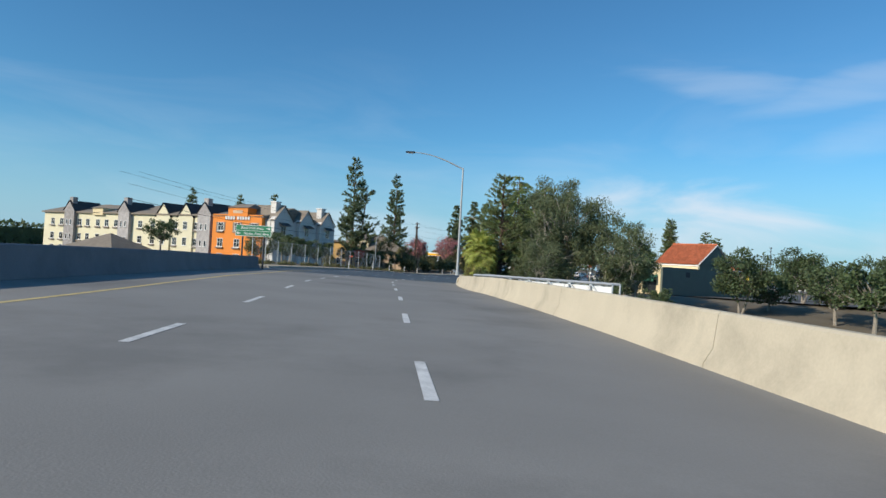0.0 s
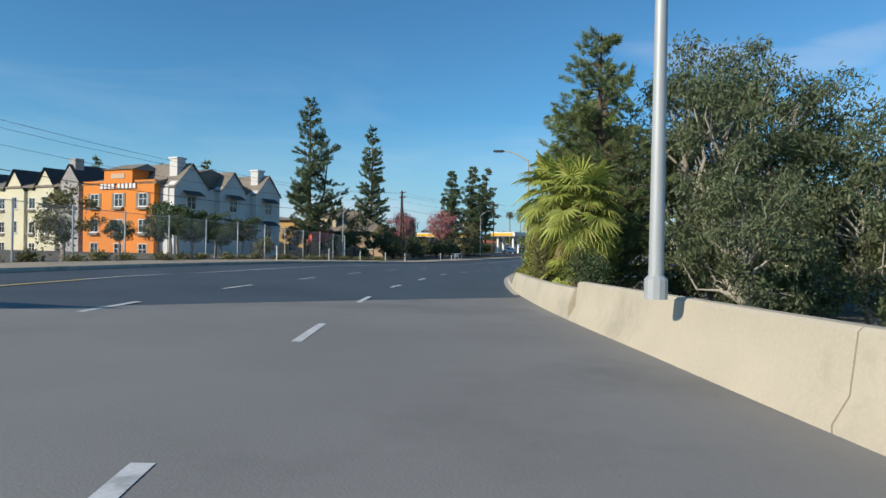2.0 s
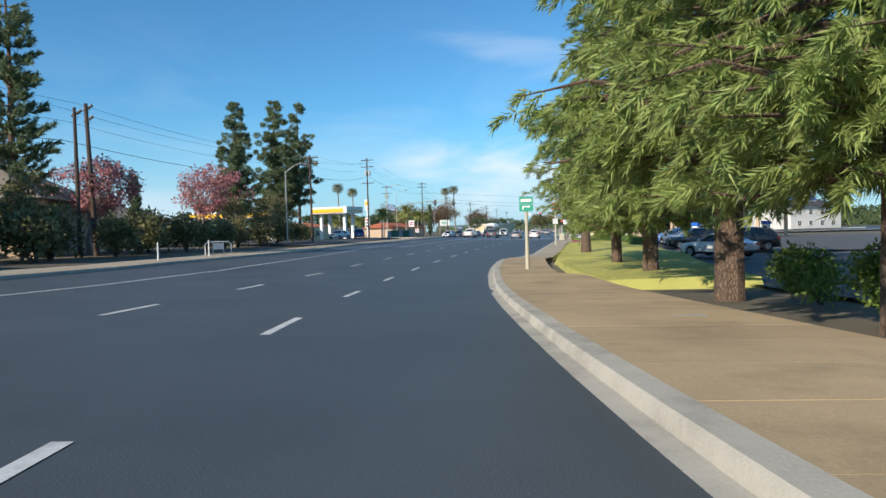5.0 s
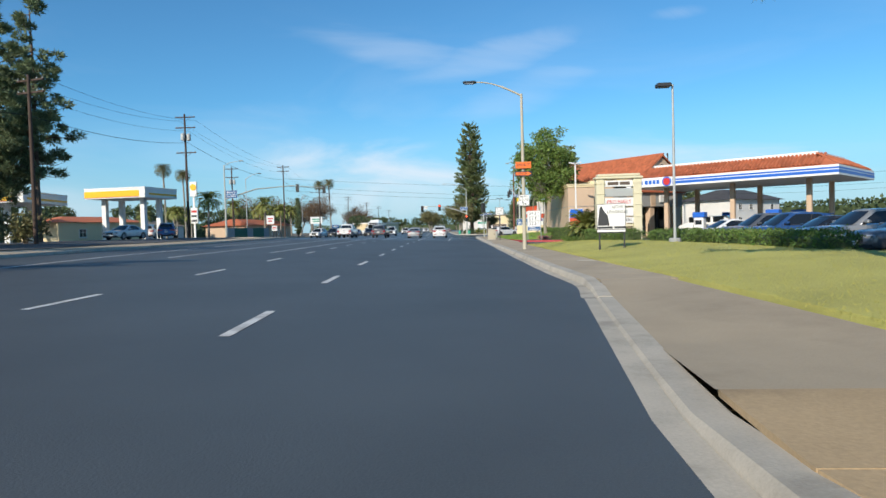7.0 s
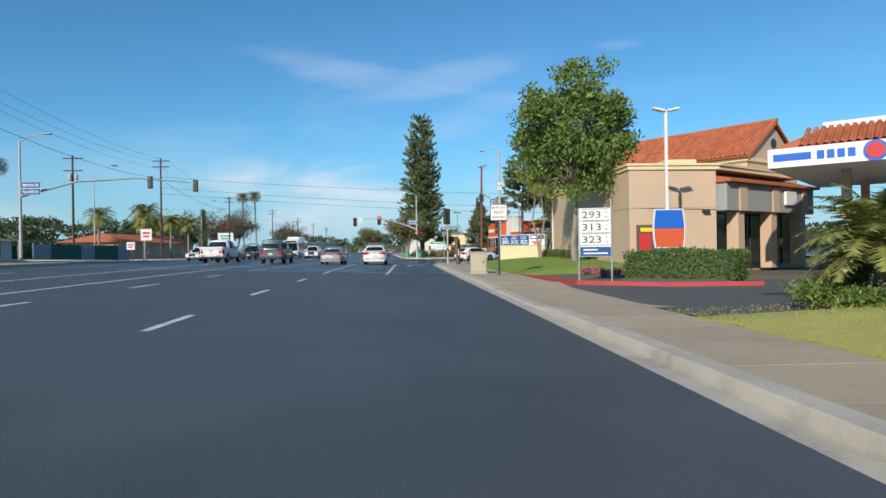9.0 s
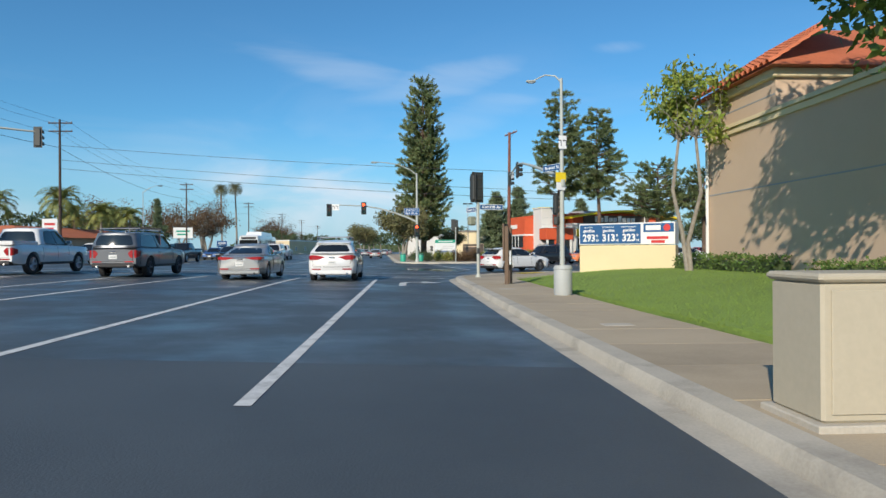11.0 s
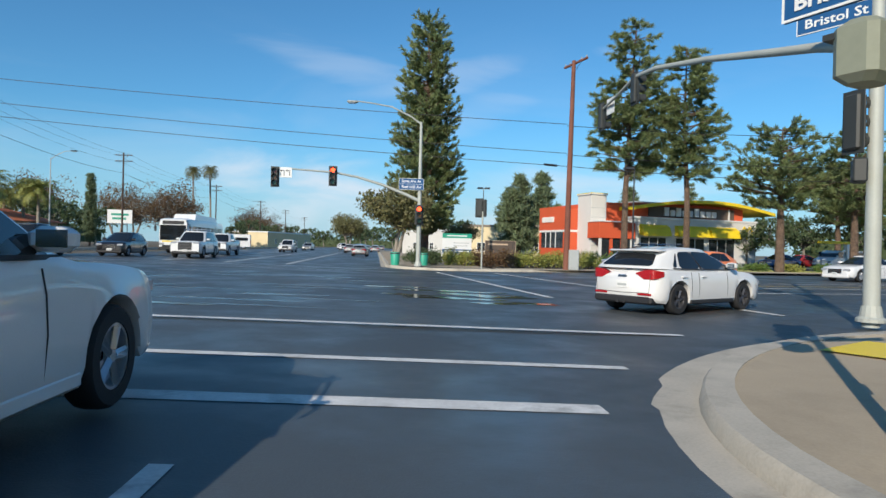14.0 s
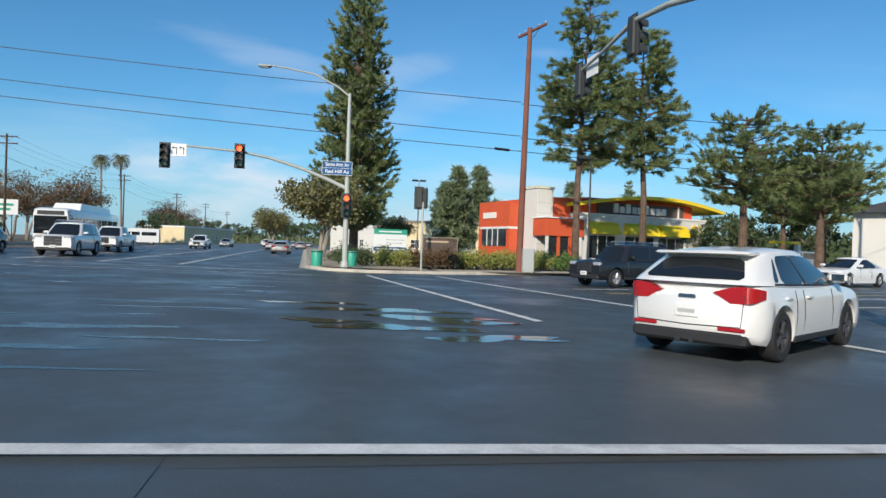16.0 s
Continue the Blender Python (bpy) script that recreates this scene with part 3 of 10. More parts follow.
def painted(name, runs, material, w, label, group=""):
    """Painted road lines: each run a list of (s, d), laid on the road."""
    for run in runs:
        m, vs = M(), []
        for k, (s, d) in enumerate(run):
            (sa, da), (sb, db) = run[max(k - 1, 0)], run[min(k + 1, len(run) - 1)]
            l = math.hypot(sb - sa, db - da) or 1
            for q in (-1, 1):
                a, b = s - q * w / 2 * (db - da) / l, d + q * w / 2 * (sb - sa) / l
                x, y = P(a, b)
                vs.append((x, y, gz(a, b) + (0.019 if a < 66 else 0.006)))
        m.add(vs, [(2 * k, 2 * k + 2, 2 * k + 3, 2 * k + 1) for k in range(len(run) - 1)])
        lone(name, m, material, label, "road marking", group=group, kind="structure")


lane_one = interp([(-60, -3), (14, 0.1), (22, 0.4), (30, 0.8), (39, 1.2), (46, 1.75), (63, 2.55), (80, 2.7), (90, 2.5), (120, 4.7), (151, 6.5), (160, 6.95), (174, 7.4), (190, 7.9), (230, 8.1)])
lane_two = interp([(-60, 0.6), (11, 3.65), (20, 4.2), (28, 4.85), (48, 5.9), (57, 6.6), (70, 6.8), (78, 6.7), (92, 6.1), (120, 8.4), (152, 10.35), (162, 10.8), (185, 11.8), (230, 12.3)])
edge_paint = interp([(-60, 5), (11, 7.1), (18, 7.5), (41, 9.2), (48, 10.2), (62, 11.4), (80, 11.2), (96, 10.9), (118, 13.2), (142, 15.4), (165, 18.5), (185, 19.8), (226, 21.0)])
dashes = []
for edge, base in ((lane_one, 64.5), (lane_two, 66.7)):
    for k in range(-12, 20):
        s0 = base + 7.32 * k
        if s0 < 204:
            dashes.append([(s0 + u, edge(s0 + u)) for u in (0, 0.75, 1.5, 2.3)])
painted("lane_dash", dashes, PAINT, 0.14, "worn white painted lane dash", "lane dashes")
painted("edge_line", [along(-60, 60, edge_paint, 2.0)], PAINT_Y, 0.15, "faded cream edge line on concrete")
painted("edge_line", [along(60, 200, edge_paint, 2.0)], PAINT, 0.14, "worn white edge line")
lane_lines = [along(204, 227.0, interp([(204, 4.9), (228, 4.9)]), 2), along(206, 227.2, interp([(206, 8.1), (228, 8.25)]), 2), along(206, 227.2, interp([(206, 12.1), (228, 12.2)]), 2),
              along(170, 227.2, interp([(170, 13.1), (228, 14.9)]), 2), along(164, 227.2, interp([(164, 15.6), (228, 18.4)]), 2)]
painted("lane_line", lane_lines, PAINT, 0.14, "worn white solid lane line", "lane lines")
painted("stop_line", [[(228.6, 1.9), (228.6, 22)]], PAINT, 0.3, "worn white stop line")
painted("crossing_line", [[(230.6, 1.0), (230.6, 25)], [(233.6, -1.0), (233.8, 27)], [(257.5, 1.75), (241.2, -0.6)], [(258.2, -1.4), (241.4, -4.9)], [(240.4, -4.3), (237.2, -4.9)],
                          [(244.5, -6), (249.5, -36)], [(247.6, -6), (254.5, -56)], [(251.0, -5), (258.5, -56)], [(256.0, 4), (256.2, 28)], [(259.3, 4.4), (259.5, 28)],
                          [(262, 17.6), (330, 22)], [(262, 14.0), (330, 17.8)], [(262, 10.4), (330, 13.4)]],
        PAINT, 0.2, "white crossing and lane lines at the junction", "crossing lines")
painted("centre_line", [[(249.0, -5.5), (256.2, -56)], [(249.3, -5.5), (256.5, -56)]], PAINT_Y, 0.12, "double yellow centre line", "crossing lines")
# Turn arrow in the kerb lane.
arrow = M()
for run in ([(221.9, 3.75), (224.0, 3.75), (224.5, 3.5), (224.7, 2.9)],):
    vs = []
    for k, (s, d) in enumerate(run):
        (sa, da), (sb, db) = run[max(k - 1, 0)], run[min(k + 1, len(run) - 1)]
        l = math.hypot(sb - sa, db - da)
        for q in (-1, 1):
            a, b = s - q * 0.13 * (db - da) / l, d + q * 0.13 * (sb - sa) / l
            vs.append((*P(a, b), gz(a, b) + 0.006))
    arrow.add(vs, [(2 * k, 2 * k + 2, 2 * k + 3, 2 * k + 1) for k in range(len(run) - 1)])
tip = [(224.1, 3.0), (225.3, 3.0), (224.7, 2.2)]
arrow.add([(*P(s, d), gz(s, d) + 0.006) for s, d in tip], [(0, 1, 2)])
lone("turn_arrow", arrow, PAINT, "white painted right-turn arrow", "road marking", kind="structure")


def blob(s, d, rs, rd, seed, dz, n=40, spikes=0.35):
    """A flat patch with an uneven outline."""
    rng = np.random.default_rng(seed)
    ph = rng.uniform(0, 6.28, 6)
    vs = [(*P(s, d), gz(s, d) + dz)]
    for k in range(n):
        a = 2 * math.pi * k / n
        r = 1 + spikes * sum(math.sin((j + 2) * a + ph[j]) / (j + 1.5) for j in range(6))
        u, w = s + rs * r * math.sin(a), d + rd * r * math.cos(a)
        vs.append((*P(u, w), gz(u, w) + dz))
    return M().add(vs, [(0, k + 1, (k + 1) % n + 1) for k in range(n)])


wet_rng = random.Random(5)
for k in range(48):
    s, d = wet_rng.uniform(236, 251), wet_rng.uniform(4.6, 14)
    lone("wet_streak", blob(s, d, wet_rng.uniform(0.05, 0.2), wet_rng.uniform(0.3, 1.3), k, 0.003 + 0.0005 * (k % 3), n=22, spikes=0.6), WET, "thin wet streak left on the asphalt", "wet patch", group="wet streaks", kind="structure")
for k, (s, d, rs, rd) in enumerate([(242.6, 2.2, 0.45, 1.2), (241.2, 1.2, 0.5, 1.3), (239.9, 2.2, 0.4, 1.0), (238.9, 0.8, 0.35, 0.9), (240.6, 3.4, 0.3, 0.6), (243.8, 3.6, 0.25, 0.9), (236.0, 9.0, 0.2, 1.2)]):
    lone("puddle", blob(s, d, rs, rd, 30 + k, 0.008, spikes=0.5), PUDDLE, "shallow puddle on the asphalt mirroring the sky", "puddle", group="puddles", kind="structure")


def slabs(name, s0, s1, inner, outer, dz, label, length=1.5, material=WALKWAY):
    """A walkway of single slabs with open joints."""
    base = strip(name, s0, s1, inner, outer, ASPHALT_OLD, label, dz - 0.03, cols=2, category="pavement")
    n = int((s1 - s0) / length)
    for k in range(n):
        a, b = s0 + (s1 - s0) * k / n + 0.008, s0 + (s1 - s0) * (k + 1) / n - 0.008
        q = [(a, inner(a)), (b, inner(b)), (b, outer(b)), (a, outer(a))]
        lo = [(*P(*p), gz(*p) + dz - 0.05) for p in q]
        hi = [(*P(*p), gz(*p) + dz + 0.0015 * math.sin(k * 2.3)) for p in q]
        part("slab", M().rings([lo, hi]), material, base)
    return base


slabs("pavement_first", 66, 142.2, lambda s: edge_right(s) - 0.3, lambda s: edge_right(s) - (3.7 if s < 126 else 2.8), 0.15, "tan concrete walkway stained by pine litter", material=WALKWAY_TAN)
slabs("pavement_second", 152.0, 184.5, lambda s: edge_right(s) - 0.3, lambda s: edge_right(s) - 2.0, 0.15, "brown-grey concrete walkway of square slabs")
slabs("pavement_third", 194.5, 225.5, lambda s: edge_right(s) - 0.3, lambda s: edge_right(s) - 2.4, 0.15, "brown-grey concrete walkway of square slabs")


def driveway_dip(name, s0, s1, inner, low, ramp, label, back):
    """Concrete that sinks from the walkway's height to a driveway's and rises again; back: its least height along the inner side."""
    m, n = M(), 20
    height = lambda s: low + (0.148 - low) * min(max((s - s1 + ramp) / ramp, (s0 + ramp - s) / ramp, 0), 1)
    rows = [s0 + (s1 - s0) * k / n for k in range(n + 1)]
    m.add([(*P(s, d), gz(s, d) + height(s) * (1 - j / 4) + max(height(s), back) * j / 4) for s in rows for j, d in enumerate([(edge_right(s) - 0.28) * (1 - j / 4) + inner * j / 4 for j in range(5)])],
          [(i * 5 + j, i * 5 + j + 1, (i + 1) * 5 + j + 1, (i + 1) * 5 + j) for i in range(n) for j in range(4)])
    lone(name, m, WALKWAY, label, "pavement", kind="structure")


driveway_dip("pavement_apron", 184.5, 194.5, -1.45, 0.045, 1.9, "sloped concrete driveway apron", 0.045)
driveway_dip("pavement_entry", 142.2, 152.0, -1.2, 0.03, 2.4, "concrete driveway entry sloping up to the walkway", 0.15)
ring = [(225.4, 1.2)] + [(s - 0.3 * k / 7, d - 0.3 * (1 - k / 7)) for k, (s, d) in enumerate(corner)] + [(233.6, -11), (230.6, -10.5), (229.8, -6), (227, -2.2), (225.4, -1.0)]
lone("pavement_corner", M().add([(*P(s, d), gz(s, d) + 0.14) for s, d in [(228.5, -1.0)] + ring], [(0, k + 1, (k + 1) % len(ring) + 1) for k in range(len(ring))]), WALKWAY, "concrete corner walkway by the signal poles", "pavement", kind="structure")
lone("pavement_side", patch([(233.9, -11), (237.6, -60), (235.0, -60), (230.6, -10.5)], 0.135, 20, 3), WALKWAY, "concrete walkway along the crossing street", "pavement", kind="structure")
strip("pavement_left", 56, 226, lambda s: edge_left(s) + 2.6, lambda s: edge_left(s) + 0.15, WALKWAY, "grey concrete walkway on the far side", 0.15, cols=2, category="pavement")
lone("pavement_far", patch([(276.4, -70), (260.7, -2), (263.4, -2), (279.4, -70)], 0.14, 30, 2), WALKWAY, "pale concrete walkway across the street", "pavement", kind="structure")
lone("pavement_far_side", patch([(262.8, 4.3), (400, 9.6), (400, 7), (261.4, -1.8)], 0.14, 30, 2), WALKWAY, "pale concrete walkway past the junction", "pavement", kind="structure")
# Forecourts.
lone("station_forecourt", patch([(184.5, -1.1), (194.5, -1.4), (202, -55), (150, -55)], 0.03, 10, 10), ASPHALT_OLD, "worn grey asphalt of the petrol station forecourt", "forecourt", kind="structure")
lone("station_lot", patch([(149, -9.0), (184, -8.6), (190, -55), (149, -55)], 0.02, 10, 10), ASPHALT_OLD, "worn grey asphalt car park behind the hedge", "car park", kind="structure")
lone("shop_lot", patch([(100, -8.7), (148, -6.5), (149, -58), (90, -58)], -0.06, 10, 10), ASPHALT_OLD, "worn grey asphalt car park by the shops", "car park", kind="structure")
lone("restaurant_lot", patch([(264, -5), (284, -100), (345, -100), (330, -3)], 0.02, 10, 10), ASPHALT_OLD, "worn grey asphalt car park of the restaurant", "car park", kind="structure")
lone("left_forecourt", patch([(166, 27), (226, 29.5), (222, 95), (166, 95)], 0.03, 10, 10), ASPHALT_OLD, "pale grey concrete forecourt across the road", "forecourt", kind="structure")
# ---- plants ----
def np_mesh(name, v, f, material):
    """A mesh from arrays: v (n, 3), f (m, 3 or 4)."""
    me = bpy.data.meshes.new(name)
    k = f.shape[1]
    me.vertices.add(len(v))
    me.vertices.foreach_set("co", np.ascontiguousarray(v, np.float32).ravel())
    me.loops.add(f.size)
    me.loops.foreach_set("vertex_index", np.ascontiguousarray(f, np.int32).ravel())
    me.polygons.add(len(f))
    me.polygons.foreach_set("loop_start", np.arange(0, f.size, k, dtype=np.int32))
    me.update(calc_edges=True)
    me.materials.append(material)
    return me


def unit(a):
    return a / np.maximum(np.linalg.norm(a, axis=1, keepdims=True), 1e-6)


def leaf_cards(p, size, rng, aspect=0.5, lean=None, spread=1.0, droop=0.0):
    """Small pointed leaves (four corners each) at the points p; lean: the way they tend to point."""
    n = len(p)
    ax = rng.normal(size=(n, 3)) * spread
    if lean is not None:
        ax = ax + lean
    ax[:, 2] -= droop
    ax = unit(ax)
    side = unit(np.cross(ax, rng.normal(size=(n, 3))))
    s = (size * rng.uniform(0.6, 1.35, n))[:, None]
    v = np.stack([p, p + ax * s * 0.5 + side * s * aspect * 0.5, p + ax * s, p + ax * s * 0.5 - side * s * aspect * 0.5], 1).reshape(-1, 3)
    return v, np.arange(4 * n).reshape(n, 4)


def tufts(p, size, rng, k=7, width=0.09, lean=None):
    """Needle tufts: k thin blades fanning out from each point."""
    q = np.repeat(p, k, axis=0)
    n = len(q)
    ax = rng.normal(size=(n, 3))
    ax[:, 2] += 0.35
    if lean is not None:
        ax = ax + np.repeat(lean, k, axis=0)
    ax = unit(ax)
    side = unit(np.cross(ax, rng.normal(size=(n, 3))))
    s = (size * rng.uniform(0.7, 1.3, n))[:, None]
    v = np.stack([q - side * s * width * 0.5, q + side * s * width * 0.5, q + ax * s], 1).reshape(-1, 3)
    return v, np.arange(3 * n).reshape(n, 3)


def wavy(a, b, rng, bend=0.12, n=4):
    """Points of a bent limb from a to b."""
    a, b = np.array(a, float), np.array(b, float)
    l = np.linalg.norm(b - a)
    return [tuple(a + (b - a) * t + rng.normal(size=3) * bend * l * math.sin(math.pi * t) * 0.5) for t in np.linspace(0, 1, n)]


def conifer(name, label, h, clear, radius, seed, leaf=PINE_NEEDLE, bark=BARK, layers=26, per=6, tuft=0.5, dense=10, trunk_r=0.28, k=7, width=0.10,
            shape=0.75, gap=0.25, lean=0.0, droop=0.1, twin=False, category="tree", fat=1.7, clump=0.0, needles=110, hang=0.0, blade=0.045, inner=0.45, plume=0.0):
    """A conifer: tapered trunk, whorled boughs with needle tufts along their outer part, or in round clumps of radius clump."""
    rng = np.random.default_rng(seed)
    wood, pts, way = M(), [], []
    top = (lean * h, 0, h)
    wood.tube([(0, 0, -0.4), (0.02 * h * lean, 0, h * 0.3), (lean * h * 0.6, 0.01 * h, h * 0.65), top], [trunk_r * 1.15, trunk_r * 0.85, trunk_r * 0.5, 0.03], 9)
    if twin:
        wood.tube([(0, 0, h * 0.18), (0.09 * h, 0.03 * h, h * 0.4), (0.12 * h, 0.02 * h, h * 0.72)], [trunk_r * 0.7, trunk_r * 0.5, 0.04], 7)
    for i in range(layers):
        u = (i + rng.uniform(-0.4, 0.4)) / (layers - 1)
        u = min(max(u, 0), 1)
        z = clear + (h - clear) * (0.02 + 0.96 * u)
        prof = (1 - u) ** shape * (0.55 + 0.45 * min(1, u / 0.18))
        for j in range(max(3, int(per * (0.5 + 0.7 * (1 - u))))):
            if rng.random() < gap:
                continue
            a = rng.uniform(0, 2 * math.pi)
            l = radius * prof * rng.uniform(0.55, 1.12) + 0.25
            cx = lean * z * (z / h)
            if twin and rng.random() < 0.4 and z < h * 0.8:
                cx += 0.11 * h
            e = np.array([cx + l * math.cos(a), l * math.sin(a), z + l * (0.35 - droop) * rng.uniform(0.2, 1.0)])
            o = np.array([cx, 0, z])
            bough = wavy(o, e, rng, 0.15)
            r0 = 0.02 + 0.018 * l
            wood.tube(bough, [r0, r0 * 0.7, r0 * 0.45, 0.008], 4)
            if plume:
                side = np.array([-math.sin(a), math.cos(a), 0.0])
                n_c = max(2, int(round(l * clump * rng.uniform(0.8, 1.2))))
                for t_ in np.linspace(inner, 1.0, n_c):
                    root = o + (e - o) * t_ + np.array([0, 0, rng.normal() * 0.05 * l])
                    axis = unit((unit((e - o)[None, :])[0] * 0.8 + side * rng.normal() * 0.75 + np.array([0, 0, rng.uniform(-0.3, 0.7) - hang]))[None, :])[0]
                    ln = plume * rng.uniform(0.65, 1.3)
                    q = rng.uniform(0, 1, needles) ** 0.8
                    radial = unit(np.cross(rng.normal(size=(needles, 3)), axis))
                    sagged = np.stack([q * 0, q * 0, -hang * 0.35 * ln * q ** 2], 1)
                    pts.append(root + axis * (ln * q)[:, None] + radial * (0.10 * plume * rng.uniform(0, 1, needles))[:, None] + sagged)
                    way.append(unit(axis * 0.75 + radial * (0.85 - 0.4 * q)[:, None] + np.array([0, 0, -0.45 * hang]) + rng.normal(size=(needles, 3)) * 0.15))
                continue
            if clump:
                side = np.array([-math.sin(a), math.cos(a), 0.0])
                n_c = max(1, int(round(l / (clump * 1.7) * rng.uniform(0.7, 1.25))))
                for t_ in (np.linspace(inner, 1.0, n_c) if n_c > 1 else (0.95,)):
                    c = o + (e - o) * t_ + side * rng.normal() * 0.2 * l * t_ + np.array([0, 0, rng.normal() * 0.12 * l])
                    rc = clump * rng.uniform(0.65, 1.3)
                    out = unit(rng.normal(size=(needles, 3)))
                    c = c + out * (rc * rng.uniform(0.15, 0.85, needles) ** 0.7)[:, None] * np.array([1.0, 1.0, 0.72])
                    pts.append(c)
                    way.append(unit(out * 1.0 + unit((e - o)[None, :]) * 0.5 + np.array([0, 0, 0.25 - hang]) + rng.normal(size=(needles, 3)) * 0.35))
                continue
            m = max(3, int(1.7 * dense * (0.5 + l / max(radius, 0.1))))
            knots = np.array([0.42, 0.72, 1.0])[rng.integers(0, 3, m)] + rng.normal(size=m) * 0.05
            puff = 0.13 + 0.05 * l
            c = o + (e - o) * knots[:, None] + rng.normal(size=(m, 3)) * np.array([puff, puff, puff * 0.62]) + np.array([0, 0, 0.1])
            c += np.stack([np.sin(knots * 9 + a), np.cos(knots * 11 + a), np.zeros(m)], 1) * 0.09 * l
            pts.append(c)
            way.append(np.repeat(unit((e - o)[None, :]) * 0.6, m, axis=0))
    pts, way = np.concatenate(pts), np.concatenate(way)
    if clump or plume:
        n = len(pts)
        across = unit(np.cross(way, rng.normal(size=(n, 3)))) * (blade * rng.uniform(0.6, 1.4, n))[:, None]
        tip = pts + way * (tuft * rng.uniform(0.6, 1.3, n))[:, None]
        v, f = np.stack([pts - across, pts + across, tip], 1).reshape(-1, 3), np.arange(3 * n).reshape(n, 3)
    else:
        v, f = tufts(pts, tuft, rng, k, width * fat, way)
    ob = thing(name, label, category, Matrix())
    part("trunk", wood, bark, ob, smooth=True)
    part("crown", np_mesh("crown", v, f, leaf), leaf, ob)
    return ob


def broadleaf(name, label, h, clear, radius, seed, leaf=LEAF_GREEN, bark=BARK_GREY, clumps=40, per=120, size=0.22, trunk_r=0.25, aspect=0.5, droop=0.1,
              squash=0.8, stems=1, clump_r=0.28, weep=0.0, fill=0.55, category="tree", bare=0.0):
    """A broad tree or shrub: stems, limbs to the clumps, and clumps of many leaves with gaps between."""
    rng = np.random.default_rng(seed)
    wood, pts, mid = M(), [], (clear + h) / 2
    centre = np.array([0, 0, mid])
    half = np.array([radius, radius, (h - clear) / 2])
    forks = []
    for q in range(stems):
        a = rng.uniform(0, 6.28)
        lean = 0.0 if stems == 1 else 0.25 * radius
        f = np.array([lean * math.cos(a), lean * math.sin(a), clear + (h - clear) * 0.22])
        wood.tube(wavy((0.12 * q * math.cos(a), 0.12 * q * math.sin(a), -0.3), f, rng, 0.08), [trunk_r * 1.2, trunk_r, trunk_r * 0.85, trunk_r * 0.65], 8)
        forks.append(f)
    for i in range(clumps):
        w = rng.normal(size=3)
        w /= np.linalg.norm(w)
        w[2] = w[2] * squash + 0.1
        c = centre + half * w * rng.uniform(fill, 0.95) * rng.uniform(0.85, 1.08)
        f = forks[i % stems]
        if trunk_r > 0.03:
            limb = wavy(f, c, rng, 0.16, 5)
            r0 = trunk_r * rng.uniform(0.25, 0.5)
            wood.tube(limb, [r0, r0 * 0.7, r0 * 0.5, r0 * 0.3, 0.006], 5)
        if rng.random() < bare:
            continue
        r = radius * clump_r * rng.uniform(0.7, 1.3)
        n = int(per * rng.uniform(0.7, 1.3))
        b = unit(rng.normal(size=(n, 3))) * (rng.uniform(0, 1, n)[:, None] ** 0.45) * r
        b[:, 2] *= 0.75
        if weep:
            b[:, 2] -= weep * rng.uniform(0, 1, n) ** 2
        pts.append(c + b)
    ob = thing(name, label, category, Matrix())
    part("trunk", wood, bark, ob, smooth=True)
    if pts:
        pts = np.concatenate(pts)
        pts = pts[pts[:, 2] > 0.05]
        v, f = leaf_cards(pts, size, rng, aspect, droop=droop)
        part("crown", np_mesh("crown", v, f, leaf), leaf, ob)
    return ob


def hedge(name, label, length, width, h, seed, place, leaf=HEDGE_LEAF, size=0.09, dens=260, wobble=0.12, category="hedge"):
    """A clipped hedge along y: a plain box core in dark leaf colour, and leaves over its skin."""
    rng = np.random.default_rng(seed)
    area = 2 * length * h + length * width + 2 * width * h
    n = int(area * dens)
    y = rng.uniform(-length / 2, length / 2, n)
    side = rng.uniform(0, 2 * h + width, n)
    x = np.where(side < h, -width / 2, np.where(side < h + width, side - h - width / 2, width / 2))
    z = np.where(side < h, side, np.where(side < h + width, h, 2 * h + width - side))
    cap = rng.random(n) < 2 * width * h / area
    y = np.where(cap, np.sign(y) * length / 2, y)
    x = np.where(cap, rng.uniform(-width / 2, width / 2, n), x)
    z = np.where(cap, rng.uniform(0, h, n), z)
    wob = wobble * (np.sin(y * 2.1 + seed) + np.sin(y * 5.3 + x * 3 + 2 * seed) * 0.6)
    z = np.clip(z, 0.02, None) * (1 + wob / h * 0.5)
    x = x * (1 + wob * 0.4)
    p = np.stack([x, y, z], 1) + rng.normal(size=(n, 3)) * 0.045
    p[:, 2] = np.maximum(p[:, 2], 0.02)
    out = np.stack([x / width, y * 0, (z - h * 0.3) / h], 1)
    v, f = leaf_cards(p, size, rng, 0.6, lean=out)
    ob = thing(name, label, category, place)
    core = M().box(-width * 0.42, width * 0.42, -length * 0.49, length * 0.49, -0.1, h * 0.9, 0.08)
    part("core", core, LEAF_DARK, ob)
    part("foliage", np_mesh("foliage", v, f, leaf), leaf, ob)
    return ob


